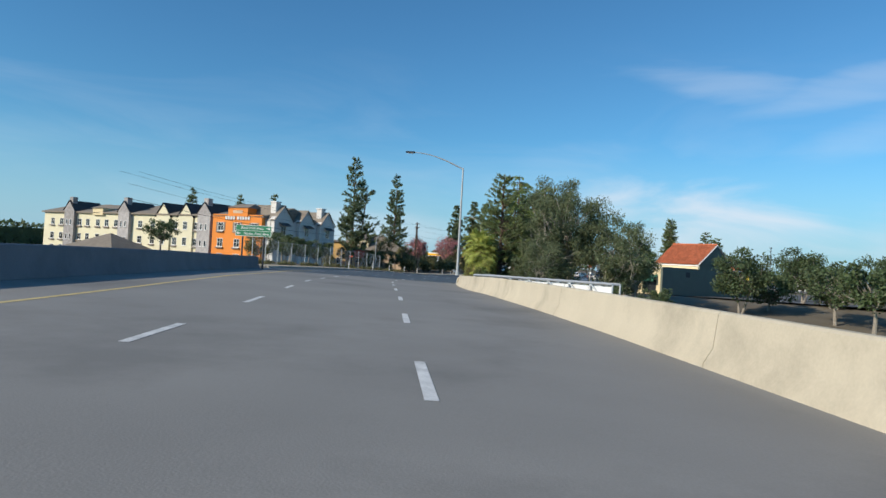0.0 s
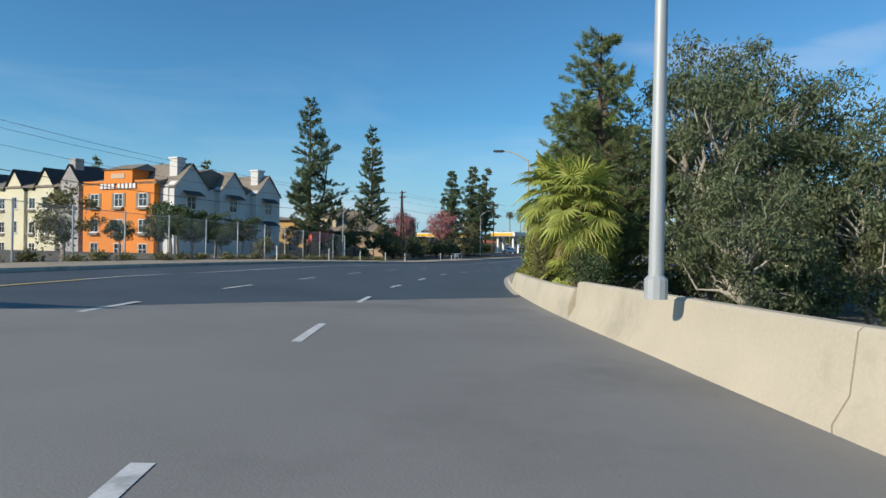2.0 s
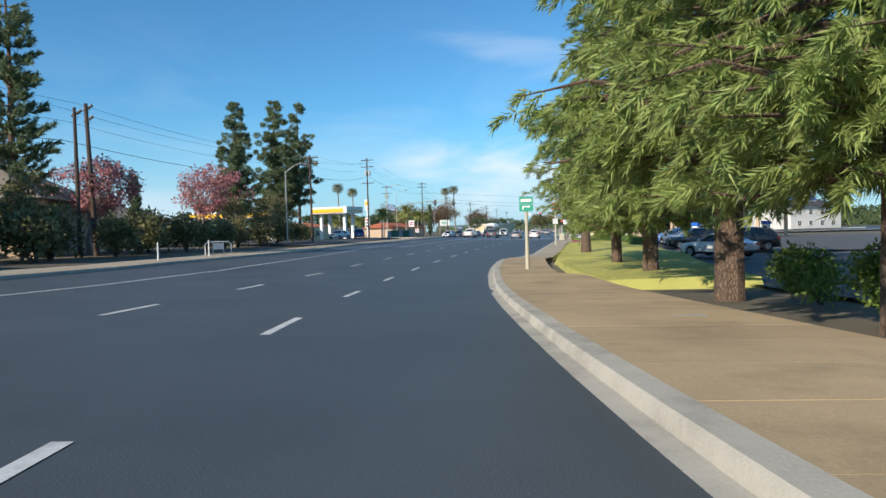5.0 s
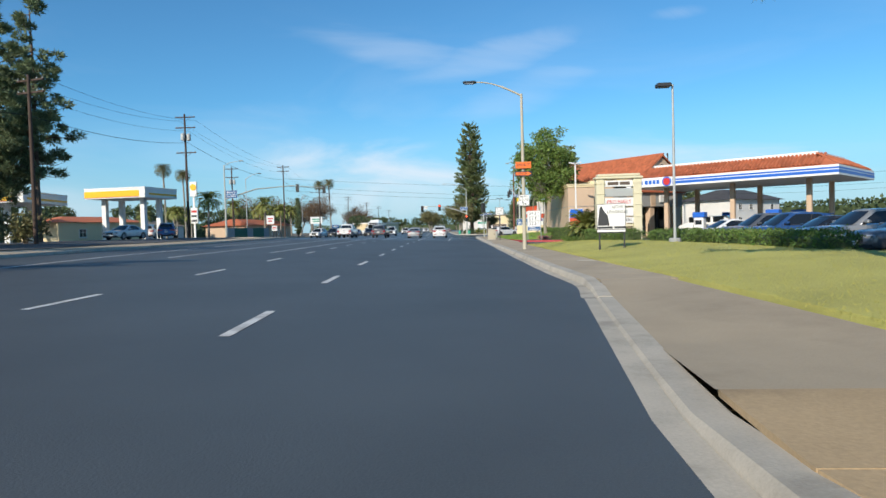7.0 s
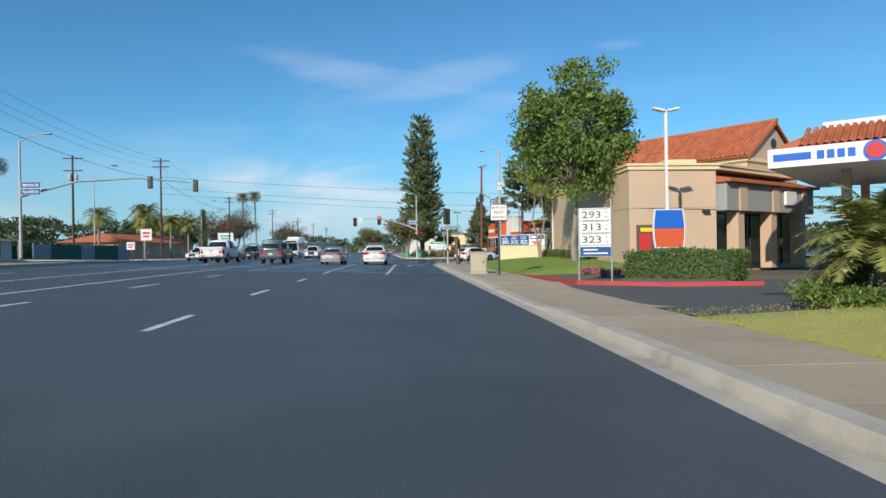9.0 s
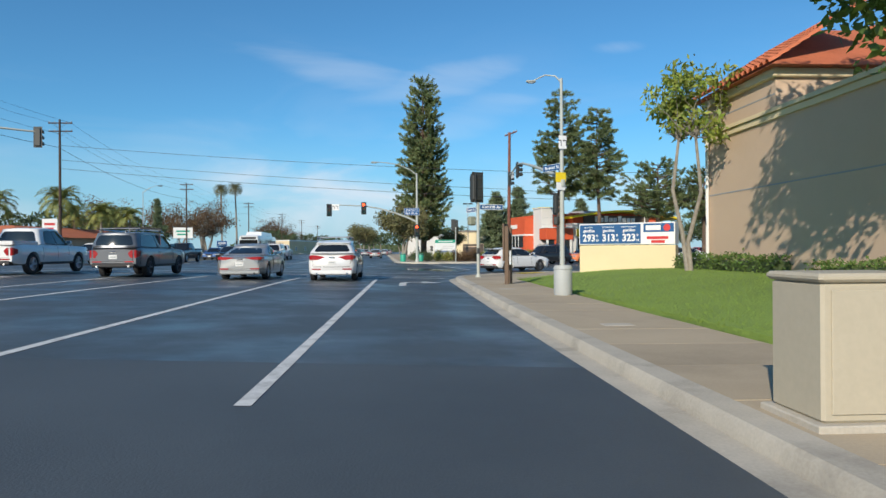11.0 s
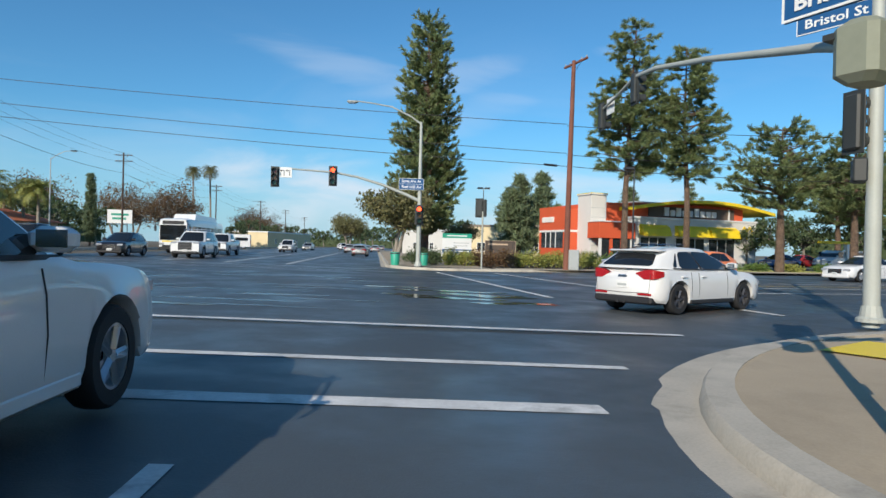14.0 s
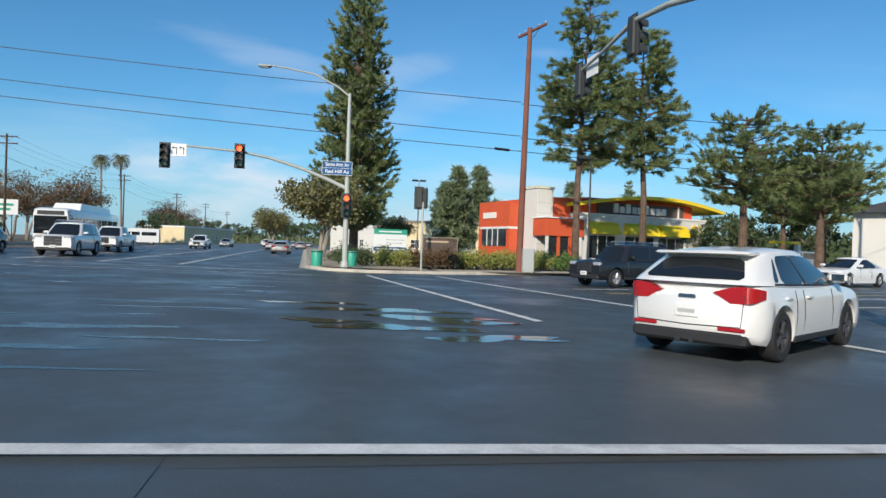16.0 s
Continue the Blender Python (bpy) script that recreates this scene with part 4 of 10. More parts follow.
def shrub(name, label, radius, h, seed, place, leaf=HEDGE_LEAF, n=2200, size=0.13, category="shrub", aspect=0.5):
    """A loose bush: short stems and leaves over several mounds."""
    rng = np.random.default_rng(seed)
    wood, pts = M(), []
    for i in range(9):
        a, r = rng.uniform(0, 6.28), radius * rng.uniform(0, 0.6)
        c = np.array([r * math.cos(a), r * math.sin(a), h * rng.uniform(0.3, 0.68)])
        wood.tube(wavy((0.1 * r * math.cos(a), 0.1 * r * math.sin(a), -0.1), c, rng, 0.15), [0.035, 0.028, 0.02, 0.01], 5)
        m = n // 9
        b = unit(rng.normal(size=(m, 3))) * (rng.uniform(0, 1, m)[:, None] ** 0.4)
        b *= np.array([radius * 0.55, radius * 0.55, h * 0.42])
        pts.append(c + b)
    p = np.concatenate(pts)
    p[:, 2] = np.maximum(p[:, 2], 0.03)
    v, f = leaf_cards(p, size, rng, aspect, lean=np.array([0, 0, 0.4]))
    ob = thing(name, label, category, place)
    part("stem", wood, TWIG, ob)
    part("foliage", np_mesh("foliage", v, f, leaf), leaf, ob)
    return ob


def fan_palm(name, label, h, seed, place, fronds=44, size=1.25, leaf=PALM_LEAF, dry=14, stalk=1.3, blades_=32):
    """A fan palm: stout trunk, stalks and pleated round fans split into blades, dead fans hanging below."""
    rng = np.random.default_rng(seed)
    ob = thing(name, label, "palm", place)
    trunk = M().tube([(0, 0, -0.5), (0.03, 0, h * 0.5), (0, 0.02, h)], [0.34, 0.28, 0.24], 12)
    part("trunk", trunk, BARK, ob, "fibrous brown trunk", True)
    def fan(c, out, up, s, blades, mesh):
        out, up = out.normalized(), up.normalized()
        side = out.cross(up).normalized()
        for b in range(blades):
            a = radians(-125 + 250 * b / (blades - 1))
            w = (out * math.cos(a) + side * math.sin(a)).normalized()
            ln = s * (1 - 0.16 * abs(a) / 2.2) * rng.uniform(0.9, 1.05)
            sag = Vector((0, 0, -1)) * ln * rng.uniform(0.1, 0.3)
            tang = (-out * math.sin(a) + side * math.cos(a)) * (ln * math.sin(radians(250 / blades / 2)) * 0.5)
            mid = c + w * ln * 0.55
            lift = up * 0.03 * s * (1 if b % 2 else -1)
            mesh.add([c, mid - tang + lift, mid + tang - lift, c + w * ln + sag], [(0, 1, 2), (1, 3, 2)])
    for i in range(fronds + dry):
        dead = i >= fronds
        u = i / max(fronds - 1, 1)
        a = i * 2.399 + rng.uniform(-0.3, 0.3)
        el = radians(84 - 128 * u) if not dead else radians(rng.uniform(-70, -38))
        o = Vector((math.cos(a) * math.cos(el), math.sin(a) * math.cos(el), math.sin(el)))
        ln = stalk * rng.uniform(0.7, 1.15) * (0.7 if dead else 1)
        c0 = Vector((0.15 * math.cos(a), 0.15 * math.sin(a), h - 0.1 - 1.3 * max(u - 0.4, 0) * min(1.0, h / 3.0)))
        c1 = c0 + o * ln + Vector((0, 0, -0.12 * ln))
        m = M()
        m.tube([c0, (c0 + c1) / 2 + Vector((0, 0, 0.05)), c1], [0.025, 0.02, 0.014], 4)
        up = o.cross(Vector((-math.sin(a), math.cos(a), 0))) * -1
        fan(c1, (o + Vector((0, 0, -0.75 if u > 0.25 else -0.25))), up, size * rng.uniform(0.75, 1.05), blades_, m)
        part("dead_frond" if dead else "frond", m, PALM_DRY if dead else leaf, ob)
    return ob


def feather_palm(name, label, h, seed, fronds=26, length=2.4, leaf=PALM_LEAF, trunk_r=0.16, pinnae=26, drop=1.0, wide=0.022, pin=0.5, place=None):
    """A feather palm: thin trunk and arching fronds of narrow leaflets."""
    rng = np.random.default_rng(seed)
    ob = thing(name, label, "palm", place if place is not None else Matrix())
    if h > 0.6:
        bend = rng.uniform(-0.03, 0.03, 2) * h
        part("trunk", M().tube([(0, 0, -0.4), (bend[0] * 0.4, bend[1] * 0.4, h * 0.5), (bend[0], bend[1], h)], [trunk_r * 1.2, trunk_r, trunk_r * 0.9], 9), BARK_GREY, ob, smooth=True)
    else:
        bend = (0, 0)
        part("trunk", M().tube([(0, 0, -0.3), (0, 0, max(h, 0.3))], [trunk_r * 1.4, trunk_r], 8), BARK, ob, smooth=True)
    m = M()
    for i in range(fronds):
        a = i * 2.399
        el = radians(80 - 95 * i / (fronds - 1) + rng.uniform(-8, 8))
        pts, q, e = [], np.array([bend[0], bend[1], h]), el
        for k in range(9):
            pts.append(q.copy())
            q = q + np.array([math.cos(a) * math.cos(e), math.sin(a) * math.cos(e), math.sin(e)]) * length / 8
            e -= radians(11) * drop * (0.6 + k / 8)
        m.tube(pts, [0.022] * 3 + [0.014] * 4 + [0.007] * 2, 3, caps=False)
        for k in range(pinnae):
            t = 0.12 + 0.88 * k / (pinnae - 1)
            x = t * 8
            j = min(int(x), 7)
            c = pts[j] + (pts[j + 1] - pts[j]) * (x - j)
            along_ = (pts[j + 1] - pts[j]) / np.linalg.norm(pts[j + 1] - pts[j])
            side = np.cross(along_, [0, 0, 1.0])
            side /= max(np.linalg.norm(side), 1e-3)
            ln = length * 0.24 * pin * 2 * math.sin(math.pi * (0.12 + 0.8 * t)) * rng.uniform(0.85, 1.1)
            for sg in (-1, 1):
                w = side * sg + along_ * 0.55 + np.array([0, 0, rng.uniform(-0.5, 0.1)])
                w /= np.linalg.norm(w)
                wd = along_ * wide
                m.add([c - wd, c + wd, c + w * ln], [(0, 1, 2)])
    me = bpy.data.meshes.new("fronds")
    me.from_pydata(m.v, [], m.f)
    me.materials.append(leaf)
    part("palm_head", me, leaf, ob)
    return ob


def place_thing(ob, spots):
    """Moves the built thing to the first spot and copies it to the rest: (s, d, dz, yaw, scale)."""
    for k, (s, d, dz, yaw, sc) in enumerate(spots):
        m = at(s, d, dz, yaw) @ Matrix.Scale(sc, 4)
        if k == 0:
            ob.matrix_basis = m
        else:
            copy_thing(ob, m)


# Trees across the road, by the hotel and along the frontage.
place_thing(conifer("pine_tree", "tall dark pine with open layered boughs", 22.9, 2.6, 3.6, 11, PINE_DARK, layers=38, per=6, tuft=0.42, trunk_r=0.34, gap=0.1, twin=True, shape=0.72, droop=-0.25, plume=0.8, clump=2.5, needles=46, blade=0.05, inner=0.2, hang=-0.2), [(124.1, 37.7, 0, 30, 1.0)])
place_thing(conifer("pine_tree", "slender dark pine with tiered boughs", 22.1, 4.2, 2.8, 12, PINE_DARK, layers=34, per=6, tuft=0.38, trunk_r=0.3, gap=0.14, shape=0.75, droop=-0.15, plume=0.75, clump=2.6, needles=50, blade=0.055, inner=0.2, hang=-0.15), [(140.4, 39.0, 0, 0, 1.0)])
place_thing(conifer("pine_tree", "tall narrow pine with upswept boughs", 19.6, 3.0, 3.1, 13, PINE_DARK, layers=30, per=6, tuft=0.34, trunk_r=0.26, gap=0.05, shape=0.6, droop=-0.2, clump=0.5, needles=150, blade=0.055, inner=0.3),
            [(179.7, 43.1, 0, 0, 0.98), (191, 43, 0, 140, 1.12)])
place_thing(conifer("pine_tree", "tall thin pine with sparse boughs and bare lower trunk", 21.0, 5.0, 2.9, 14, PINE_DARK, layers=26, per=5, tuft=0.34, trunk_r=0.24, gap=0.2, shape=0.5, droop=-0.25, clump=0.5, needles=140, blade=0.055), [(191.7, 39.6, 0, 0, 1.0)])
far_pine = conifer("pine_tree", "dark conical pine behind the hotel", 17, 4, 2.6, 15, PINE_DARK, layers=16, per=6, tuft=0.7, dense=8, gap=0.15, k=5, width=0.16)
place_thing(far_pine, [(128, 89.2, 0, 0, 1.0), (131, 77.3, 0, 60, 0.93), (132, 67.3, 0, 120, 0.95), (198.8, 82.5, 0, 0, 0.75), (334.8, -47.5, 0, 20, 0.8), (342.3, -53, 0, 90, 0.7)])
street_tree = broadleaf("street_tree", "dark rounded evergreen street tree", 7.0, 1.0, 2.8, 21, LEAF_DARK, clumps=34, per=80, size=0.34, trunk_r=0.18)
place_thing(street_tree, [(80.7, 41.3, 0, 0, 0.8), (92, 30, 0, 90, 0.95), (96.5, 31.5, 0, 200, 0.85), (131, 31.3, 0, 45, 0.72), (128, 34.1, 0, 145, 0.8), (113, 40.8, 0.2, 10, 0.9), (88.5, 26.5, 0, 60, 0.85), (91.5, 25.2, 0, 160, 0.8), (94.5, 24.6, 0, 310, 0.75), (62, 60, -1, 0, 1.1), (56, 72, -1, 50, 1.1), (84, 24.6, 0, 20, 0.55), (86, 23.4, 0, 140, 0.58), (88.2, 22.4, 0, 260, 0.52), (83, 27, 0, 200, 0.5), (291, -37, 0, 40, 1.15), (294, -42, 0, 100, 1.25), (290.5, -47, 0, 160, 1.2), (287, -31.5, 0, 220, 0.9), (84.1, -37, -2.7, 0, 1.25), (75.2, -41.4, -2.8, 60, 1.45), (67.6, -42.4, -2.9, 120, 1.5), (72, -48, -2.9, 200, 1.6), (71.5, -9.6, -1.9, 30, 0.8), (68.5, -13.4, -2.6, 110, 0.85), (67.0, -17.2, -2.8, 250, 0.8), (65.5, -21.5, -2.9, 310, 0.75), (113.4, 31.3, 0, 75, 0.8)])
olive = broadleaf("olive_tree", "grey-green thin street tree", 6.0, 0.6, 2.6, 22, LEAF_OLIVE, clumps=34, per=80, size=0.26, trunk_r=0.13, stems=2, fill=0.35)
place_thing(olive, [(136, 32.9, 0, 0, 1.0), (131, 34.5, 0, 50, 1.15), (134, 31.0, 0, 170, 0.75), (168.8, 33.3, 0, 30, 1.0), (174.5, 34.6, 0, 110, 1.1), (163, 34, 0, 200, 0.9), (75, 24, -0.5, 0, 0.8)])
red_tree = broadleaf("red_leaf_tree", "small tree with pinkish red leaves", 7.5, 1.5, 2.7, 23, LEAF_RED, clumps=36, per=70, size=0.24, trunk_r=0.14, fill=0.4)
place_thing(red_tree, [(142.6, 34.4, 0, 0, 1.1), (147.0, 36.4, 0, 70, 1.1), (165.5, 37.3, 0, 140, 1.25), (161.5, 36.6, 0, 200, 1.1)])
dark_bush = shrub("shrub", "grey-green rounded bush along the frontage", 1.6, 2.1, 24, at(104, 28.7), LEAF_OLIVE, 1700, 0.24)
dark_bush["group"] = "frontage bushes"
for k, (s, d, sc) in enumerate([(122.5, 31.5, 1.2), (125, 33.5, 1.4), (133.5, 29.4, 1.5), (136, 31, 1.6), (140.5, 30.4, 1.4), (144.5, 31.6, 1.5), (147, 32.6, 1.6), (149.6, 30.7, 1.5), (153.5, 31.2, 1.2), (157.3, 31.6, 1.35), (161.1, 32.4, 1.2), (165.9, 32.6, 1.3), (171.7, 33.4, 1.3), (177.4, 34.2, 1.3), (183.1, 34.9, 1.1), (127, 30.1, 0.8)]):
    copy_thing(dark_bush, at(s, d, 0, k * 50) @ Matrix.Scale(sc, 4))
low_bush = shrub("low_shrub", "low grey-green shrub at the foot of the fence", 0.7, 0.6, 25, at(62, 17.3, 0.1), LEAF_OLIVE, 420, 0.14)
low_bush["group"] = "fence shrubs"
for k in range(26):
    copy_thing(low_bush, at(64 + k * 2.1, edge_left(64 + k * 2.1) + 3.0 + 0.3 * math.sin(k * 2.1), 0.0, k * 67) @ Matrix.Scale(0.8 + 0.35 * abs(math.sin(k * 1.7)), 4))

# Trees beside the bridge and the first pavement.
fan_palm("fan_palm", "bushy yellow-green fan palm behind the barrier", 3.7, 31, at(66.4, -4.4, -0.1), 46, 1.05, dry=5, stalk=1.1)
fan_palm("fan_palm", "taller yellow-green fan palm with hanging dry fronds", 4.5, 32, at(69.9, -3.7, -0.1), 46, 1.05, dry=7, stalk=1.15)
fan_palm("fan_palm", "young fan palm close to the barrier", 1.5, 38, at(67.4, -4.5, -0.2), 26, 0.85, dry=3, stalk=0.9)
place_thing(conifer("pine_tree", "dense dark green pine behind the palm", 13.9, 0.8, 3.3, 33, PINE_NEEDLE, layers=34, per=8, tuft=0.24, trunk_r=0.3, gap=0.05, shape=0.7, droop=-0.05, plume=0.75, clump=1.9, needles=90, blade=0.02, inner=0.3, hang=-0.05), [(73.2, -5.9, -1.6, 0, 1.0)])
place_thing(broadleaf("eucalyptus_tree", "large grey-green eucalyptus with pale forked limbs", 16.6, 2.2, 6.0, 34, EUC_LEAF, BARK_PALE, clumps=150, per=340, size=0.27, trunk_r=0.4, aspect=0.3, droop=1.0, stems=4, clump_r=0.17, weep=0.7, fill=0.4),
            [(75.0, -12.4, -2.9, 0, 1.0)])
place_thing(broadleaf("eucalyptus_tree", "grey-green eucalyptus with drooping leaves", 12.4, 0.9, 4.6, 35, EUC_LEAF, BARK_PALE, clumps=85, per=280, size=0.27, trunk_r=0.28, aspect=0.3, droop=1.0, stems=3, clump_r=0.2, weep=0.7, fill=0.35),
            [(72.0, -18.3, -2.9, 0, 1.0), (66, -10.5, -2.6, 120, 0.72), (83, -21, -2.5, 200, 0.8)])
side_tree = broadleaf("side_tree", "dark grey-green tree on the grassy bank", 11.5, 1.6, 4.3, 36, LEAF_DARK, BARK_GREY, clumps=70, per=110, size=0.4, trunk_r=0.2, aspect=0.4, droop=0.4, stems=2, fill=0.4)
place_thing(side_tree, [(78.0, -32.6, -2.6, 40, 0.8), (92.0, -46.0, -2.6, 220, 0.95), (111, -45.2, -1.5, 0, 1.15), (104, -55.3, -2.0, 80, 1.2), (112, -61.2, -2, 30, 1.3), (98, -66, -2.5, 160, 1.2), (92, -60, -2.6, 0, 0.95), (118, -73.1, -2, 90, 1.4)])
place_thing(broadleaf("domed_tree", "broad domed olive-green tree behind shops", 18, 4, 10, 37, LEAF_OLIVE, BARK_GREY, clumps=90, per=150, size=0.6, trunk_r=0.5, fill=0.6), [(173.1, -74.7, -1, 0, 1.0)])

# The big pines over the walkway.
walk_pine = conifer("pine_tree", "big soft-needled pine hanging over the walkway", 17.0, 2.2, 4.7, 41, PINE_LIGHT, layers=34, per=9, tuft=0.27, trunk_r=0.32, gap=0.05, shape=0.4, droop=0.42, plume=0.62, clump=2.4, needles=76, hang=0.55, blade=0.019, inner=0.3)
place_thing(walk_pine, [(116.6, -5.5, 0, 0, 1.06), (109.5, -5.6, 0, 75, 0.85), (126, -5.3, 0, 110, 0.85), (134.5, -4.8, 0, 200, 0.75)])
open_pine = conifer("pine_tree", "tall pine with thick dark trunk and open high boughs", 15.0, 3.2, 4.0, 42, PINE_LIGHT, layers=22, per=7, tuft=0.23, trunk_r=0.27, gap=0.1, shape=0.3, droop=0.36, twin=True, plume=0.55, clump=3.0, needles=145, hang=0.55, blade=0.0125, inner=0.3)
place_thing(open_pine, [(92.0, -5.7, 0, 100, 0.95)])
place_thing(conifer("pine_tree", "pine with thick dark trunk and short hanging boughs", 13.8, 3.4, 2.7, 43, PINE_LIGHT, layers=20, per=7, tuft=0.23, trunk_r=0.25, gap=0.12, shape=0.3, droop=0.36, twin=True, plume=0.55, clump=3.0, needles=145, hang=0.55, blade=0.0125, inner=0.3), [(82.9, -7.0, 0, 180, 1.0)])


def forked_pine(place):
    """A pine with a thick trunk that forks low, and needles only on its high boughs."""
    rng = np.random.default_rng(47)
    ob = thing("pine_tree", "pine with thick forked trunk and high dark boughs", "tree", place)
    wood, pts, way = M(), [], []
    stems = ([(0, 0, -0.4), (-0.05, 0, 1.6), (-0.1, 0, 3.0), (-0.65, 0.1, 4.6), (-0.9, 0.2, 6.2), (-1.1, 0.1, 9.5)], [(0, 0, 2.4), (0.35, 0.05, 3.4), (1.15, 0.1, 4.1), (1.35, 0.1, 5.3), (1.0, -0.1, 6.4), (1.1, 0, 9.0)])
    wood.tube(stems[0], [0.4, 0.3, 0.29, 0.22, 0.17, 0.06], 10)
    wood.tube(stems[1], [0.2, 0.23, 0.22, 0.19, 0.16, 0.05], 9)
    for stem in stems:
        for k in range(30):
            z = rng.uniform(5.2, 9.6)
            i = 4 if z > stem[4][2] else 3
            t = min(max((z - stem[i][2]) / (stem[i + 1][2] - stem[i][2]), 0), 1)
            o = np.array(stem[i]) * (1 - t) + np.array(stem[i + 1]) * t
            a, l = rng.uniform(0, 6.28), rng.uniform(1.4, 4.4)
            e = o + np.array([l * math.cos(a), l * math.sin(a), l * rng.uniform(-0.12, 0.3)])
            wood.tube(wavy(o, e, rng, 0.2), [0.075, 0.055, 0.035, 0.012], 5)
            for u in np.linspace(0.5, 1.0, max(3, int(l * 2.6))):
                c = o + (e - o) * u
                ax = unit((unit((e - o)[None, :])[0] * 0.7 + rng.normal(size=3) * 0.6)[None, :])[0]
                m = 95
                q = rng.uniform(0, 1, m)
                rad = unit(np.cross(rng.normal(size=(m, 3)), ax))
                pts.append(c + ax * (0.55 * q)[:, None] + rad * 0.05)
                way.append(unit(ax * 0.7 + rad * (0.9 - 0.4 * q)[:, None] + np.array([0, 0, -0.15])))
    pts, way = np.concatenate(pts), np.concatenate(way)
    n = len(pts)
    across = unit(np.cross(way, rng.normal(size=(n, 3)))) * (0.012 * rng.uniform(0.6, 1.4, n))[:, None]
    v, f = np.stack([pts - across, pts + across, pts + way * (0.27 * rng.uniform(0.6, 1.3, n))[:, None]], 1).reshape(-1, 3), np.arange(3 * n).reshape(n, 3)
    part("trunk", wood, BARK, ob, smooth=True)
    part("crown", np_mesh("crown", v, f, PINE_NEEDLE), PINE_NEEDLE, ob)


forked_pine(at(146.0, -3.35, 0.2, 10))
for k, (s, d, r, h) in enumerate([(86.0, -6.2, 1.0, 0.95), (88.0, -6.4, 1.0, 1.0), (92.8, -5.8, 1.3, 1.75), (95.6, -6.0, 1.4, 2.0), (98.6, -6.2, 1.45, 2.15), (102, -6.1, 1.4, 2.0), (105.5, -6.2, 1.3, 1.75), (111, -6.5, 1.2, 1.3), (114.5, -6.8, 1.1, 1.2), (95.0, -8.3, 1.5, 3.5), (83.9, -6.9, 0.9, 0.9), (80.6, -6.4, 0.9, 0.9), (78, -5.2, 0.9, 0.9)]):
    shrub("walkway_bush", "leafy green bush beside the walkway", r, h, 50 + k, at(s, d, 0.0), LEAF_GREEN, 3700, 0.115, "shrub")["group"] = "walkway bushes"
for k, (s, d, r, h, lf) in enumerate([(74.5, -3.8, 0.9, 2.0, LEAF_YELLOW), (77, -4.6, 0.9, 1.0, LEAF_GREEN), (72.2, -3.1, 0.8, 1.9, LEAF_YELLOW), (70.6, -3.5, 1.1, 2.5, LEAF_OLIVE), (68.7, -3.9, 1.1, 2.5, LEAF_GREEN), (69.6, -5.0, 1.3, 2.8, LEAF_GREEN), (66.6, -4.5, 1.1, 2.2, LEAF_GREEN), (64.6, -4.7, 1.0, 1.8, LEAF_DARK), (70.3, -2.5, 0.6, 1.0, LEAF_YELLOW), (72.8, -4.8, 1.2, 2.6, LEAF_OLIVE), (69.3, -2.95, 0.75, 2.9, LEAF_YELLOW), (67.9, -3.3, 0.9, 2.5, LEAF_OLIVE), (70.9, -2.8, 0.7, 2.6, LEAF_GREEN)]):
    shrub("palm_side_bush", "yellow-green leafy shrub next to the palms" if lf in (LEAF_YELLOW, LEAF_OLIVE) else "dense green leafy shrub behind the barrier", r, h, 70 + k, at(s, d, 0), lf, 3300, 0.105, "shrub")
place_thing(broadleaf("round_tree", "dark dense round tree behind the bushes", 4.6, 0.7, 2.3, 75, LEAF_DARK, clumps=50, per=140, size=0.2, trunk_r=0.13), [(95.5, -10.2, 0, 0, 1.15)])

# The petrol station's frontage.
hedge("hedge", "clipped green hedge along the car park", 18.0, 1.1, 0.8, 81, at(165.8, -7.7, 0.1, 0), dens=300)
hedge("hedge", "clipped green hedge by the tenant sign", 7.5, 1.1, 0.75, 82, at(178.4, -5.9, 0.2, 8), dens=300)
hedge("hedge", "rounded clipped hedge on the red-kerbed island", 4.2, 1.7, 1.0, 83, at(196.6, -6.9, 0.1, 50), dens=420)
hedge("hedge", "low clipped hedge along the shop wall", 9.0, 1.0, 0.85, 84, at(210, -8.3, 0.15, 20), dens=260)
hedge("hedge", "low clipped hedge by the brick wall", 7.0, 1.0, 0.8, 85, at(220.4, -7.5, 0.25, 0), dens=300)
for k, (s, d, sc) in enumerate([(184.2, -5.4, 0.95), (185.4, -6.8, 0.9), (183.6, -6.6, 0.85), (184.9, -7.7, 0.8)]):
    feather_palm("date_palm", "low bushy palm with yellow-green arching fronds", 1.2, 90 + k, 54, 1.7 * sc, QUEEN_LEAF, 0.14, 34, 0.85, wide=0.03, pin=0.6, place=at(s, d, 0.1, 70 * k))
for k, (s, d, r, h) in enumerate([(184.3, -4.4, 0.9, 0.55), (183.0, -4.2, 0.8, 0.5), (185.2, -5.4, 0.8, 0.6)]):
    shrub("ground_cover", "low leafy ground cover under the palms", r, h, 97 + k, at(s, d, 0.1), LEAF_GREEN, 1500, 0.1, "shrub")["group"] = "ground cover"
place_thing(broadleaf("shade_tree", "glossy green shade tree with a lollipop crown", 12.6, 2.8, 3.8, 95, LEAF_GREEN, BARK_GREY, clumps=120, per=190, size=0.25, trunk_r=0.17, stems=1, clump_r=0.25, fill=0.4), [(208.3, -5.7, 0, 0, 1.0)])
place_thing(broadleaf("young_tree", "thin street tree with a small leafy top", 7.9, 3.9, 1.75, 96, LEAF_BRIGHT, BARK_GREY, clumps=34, per=75, size=0.24, trunk_r=0.075, stems=2, clump_r=0.3, fill=0.3, aspect=0.4, droop=0.5), [(220.6, -6.3, 0.35, 0, 1.0)])
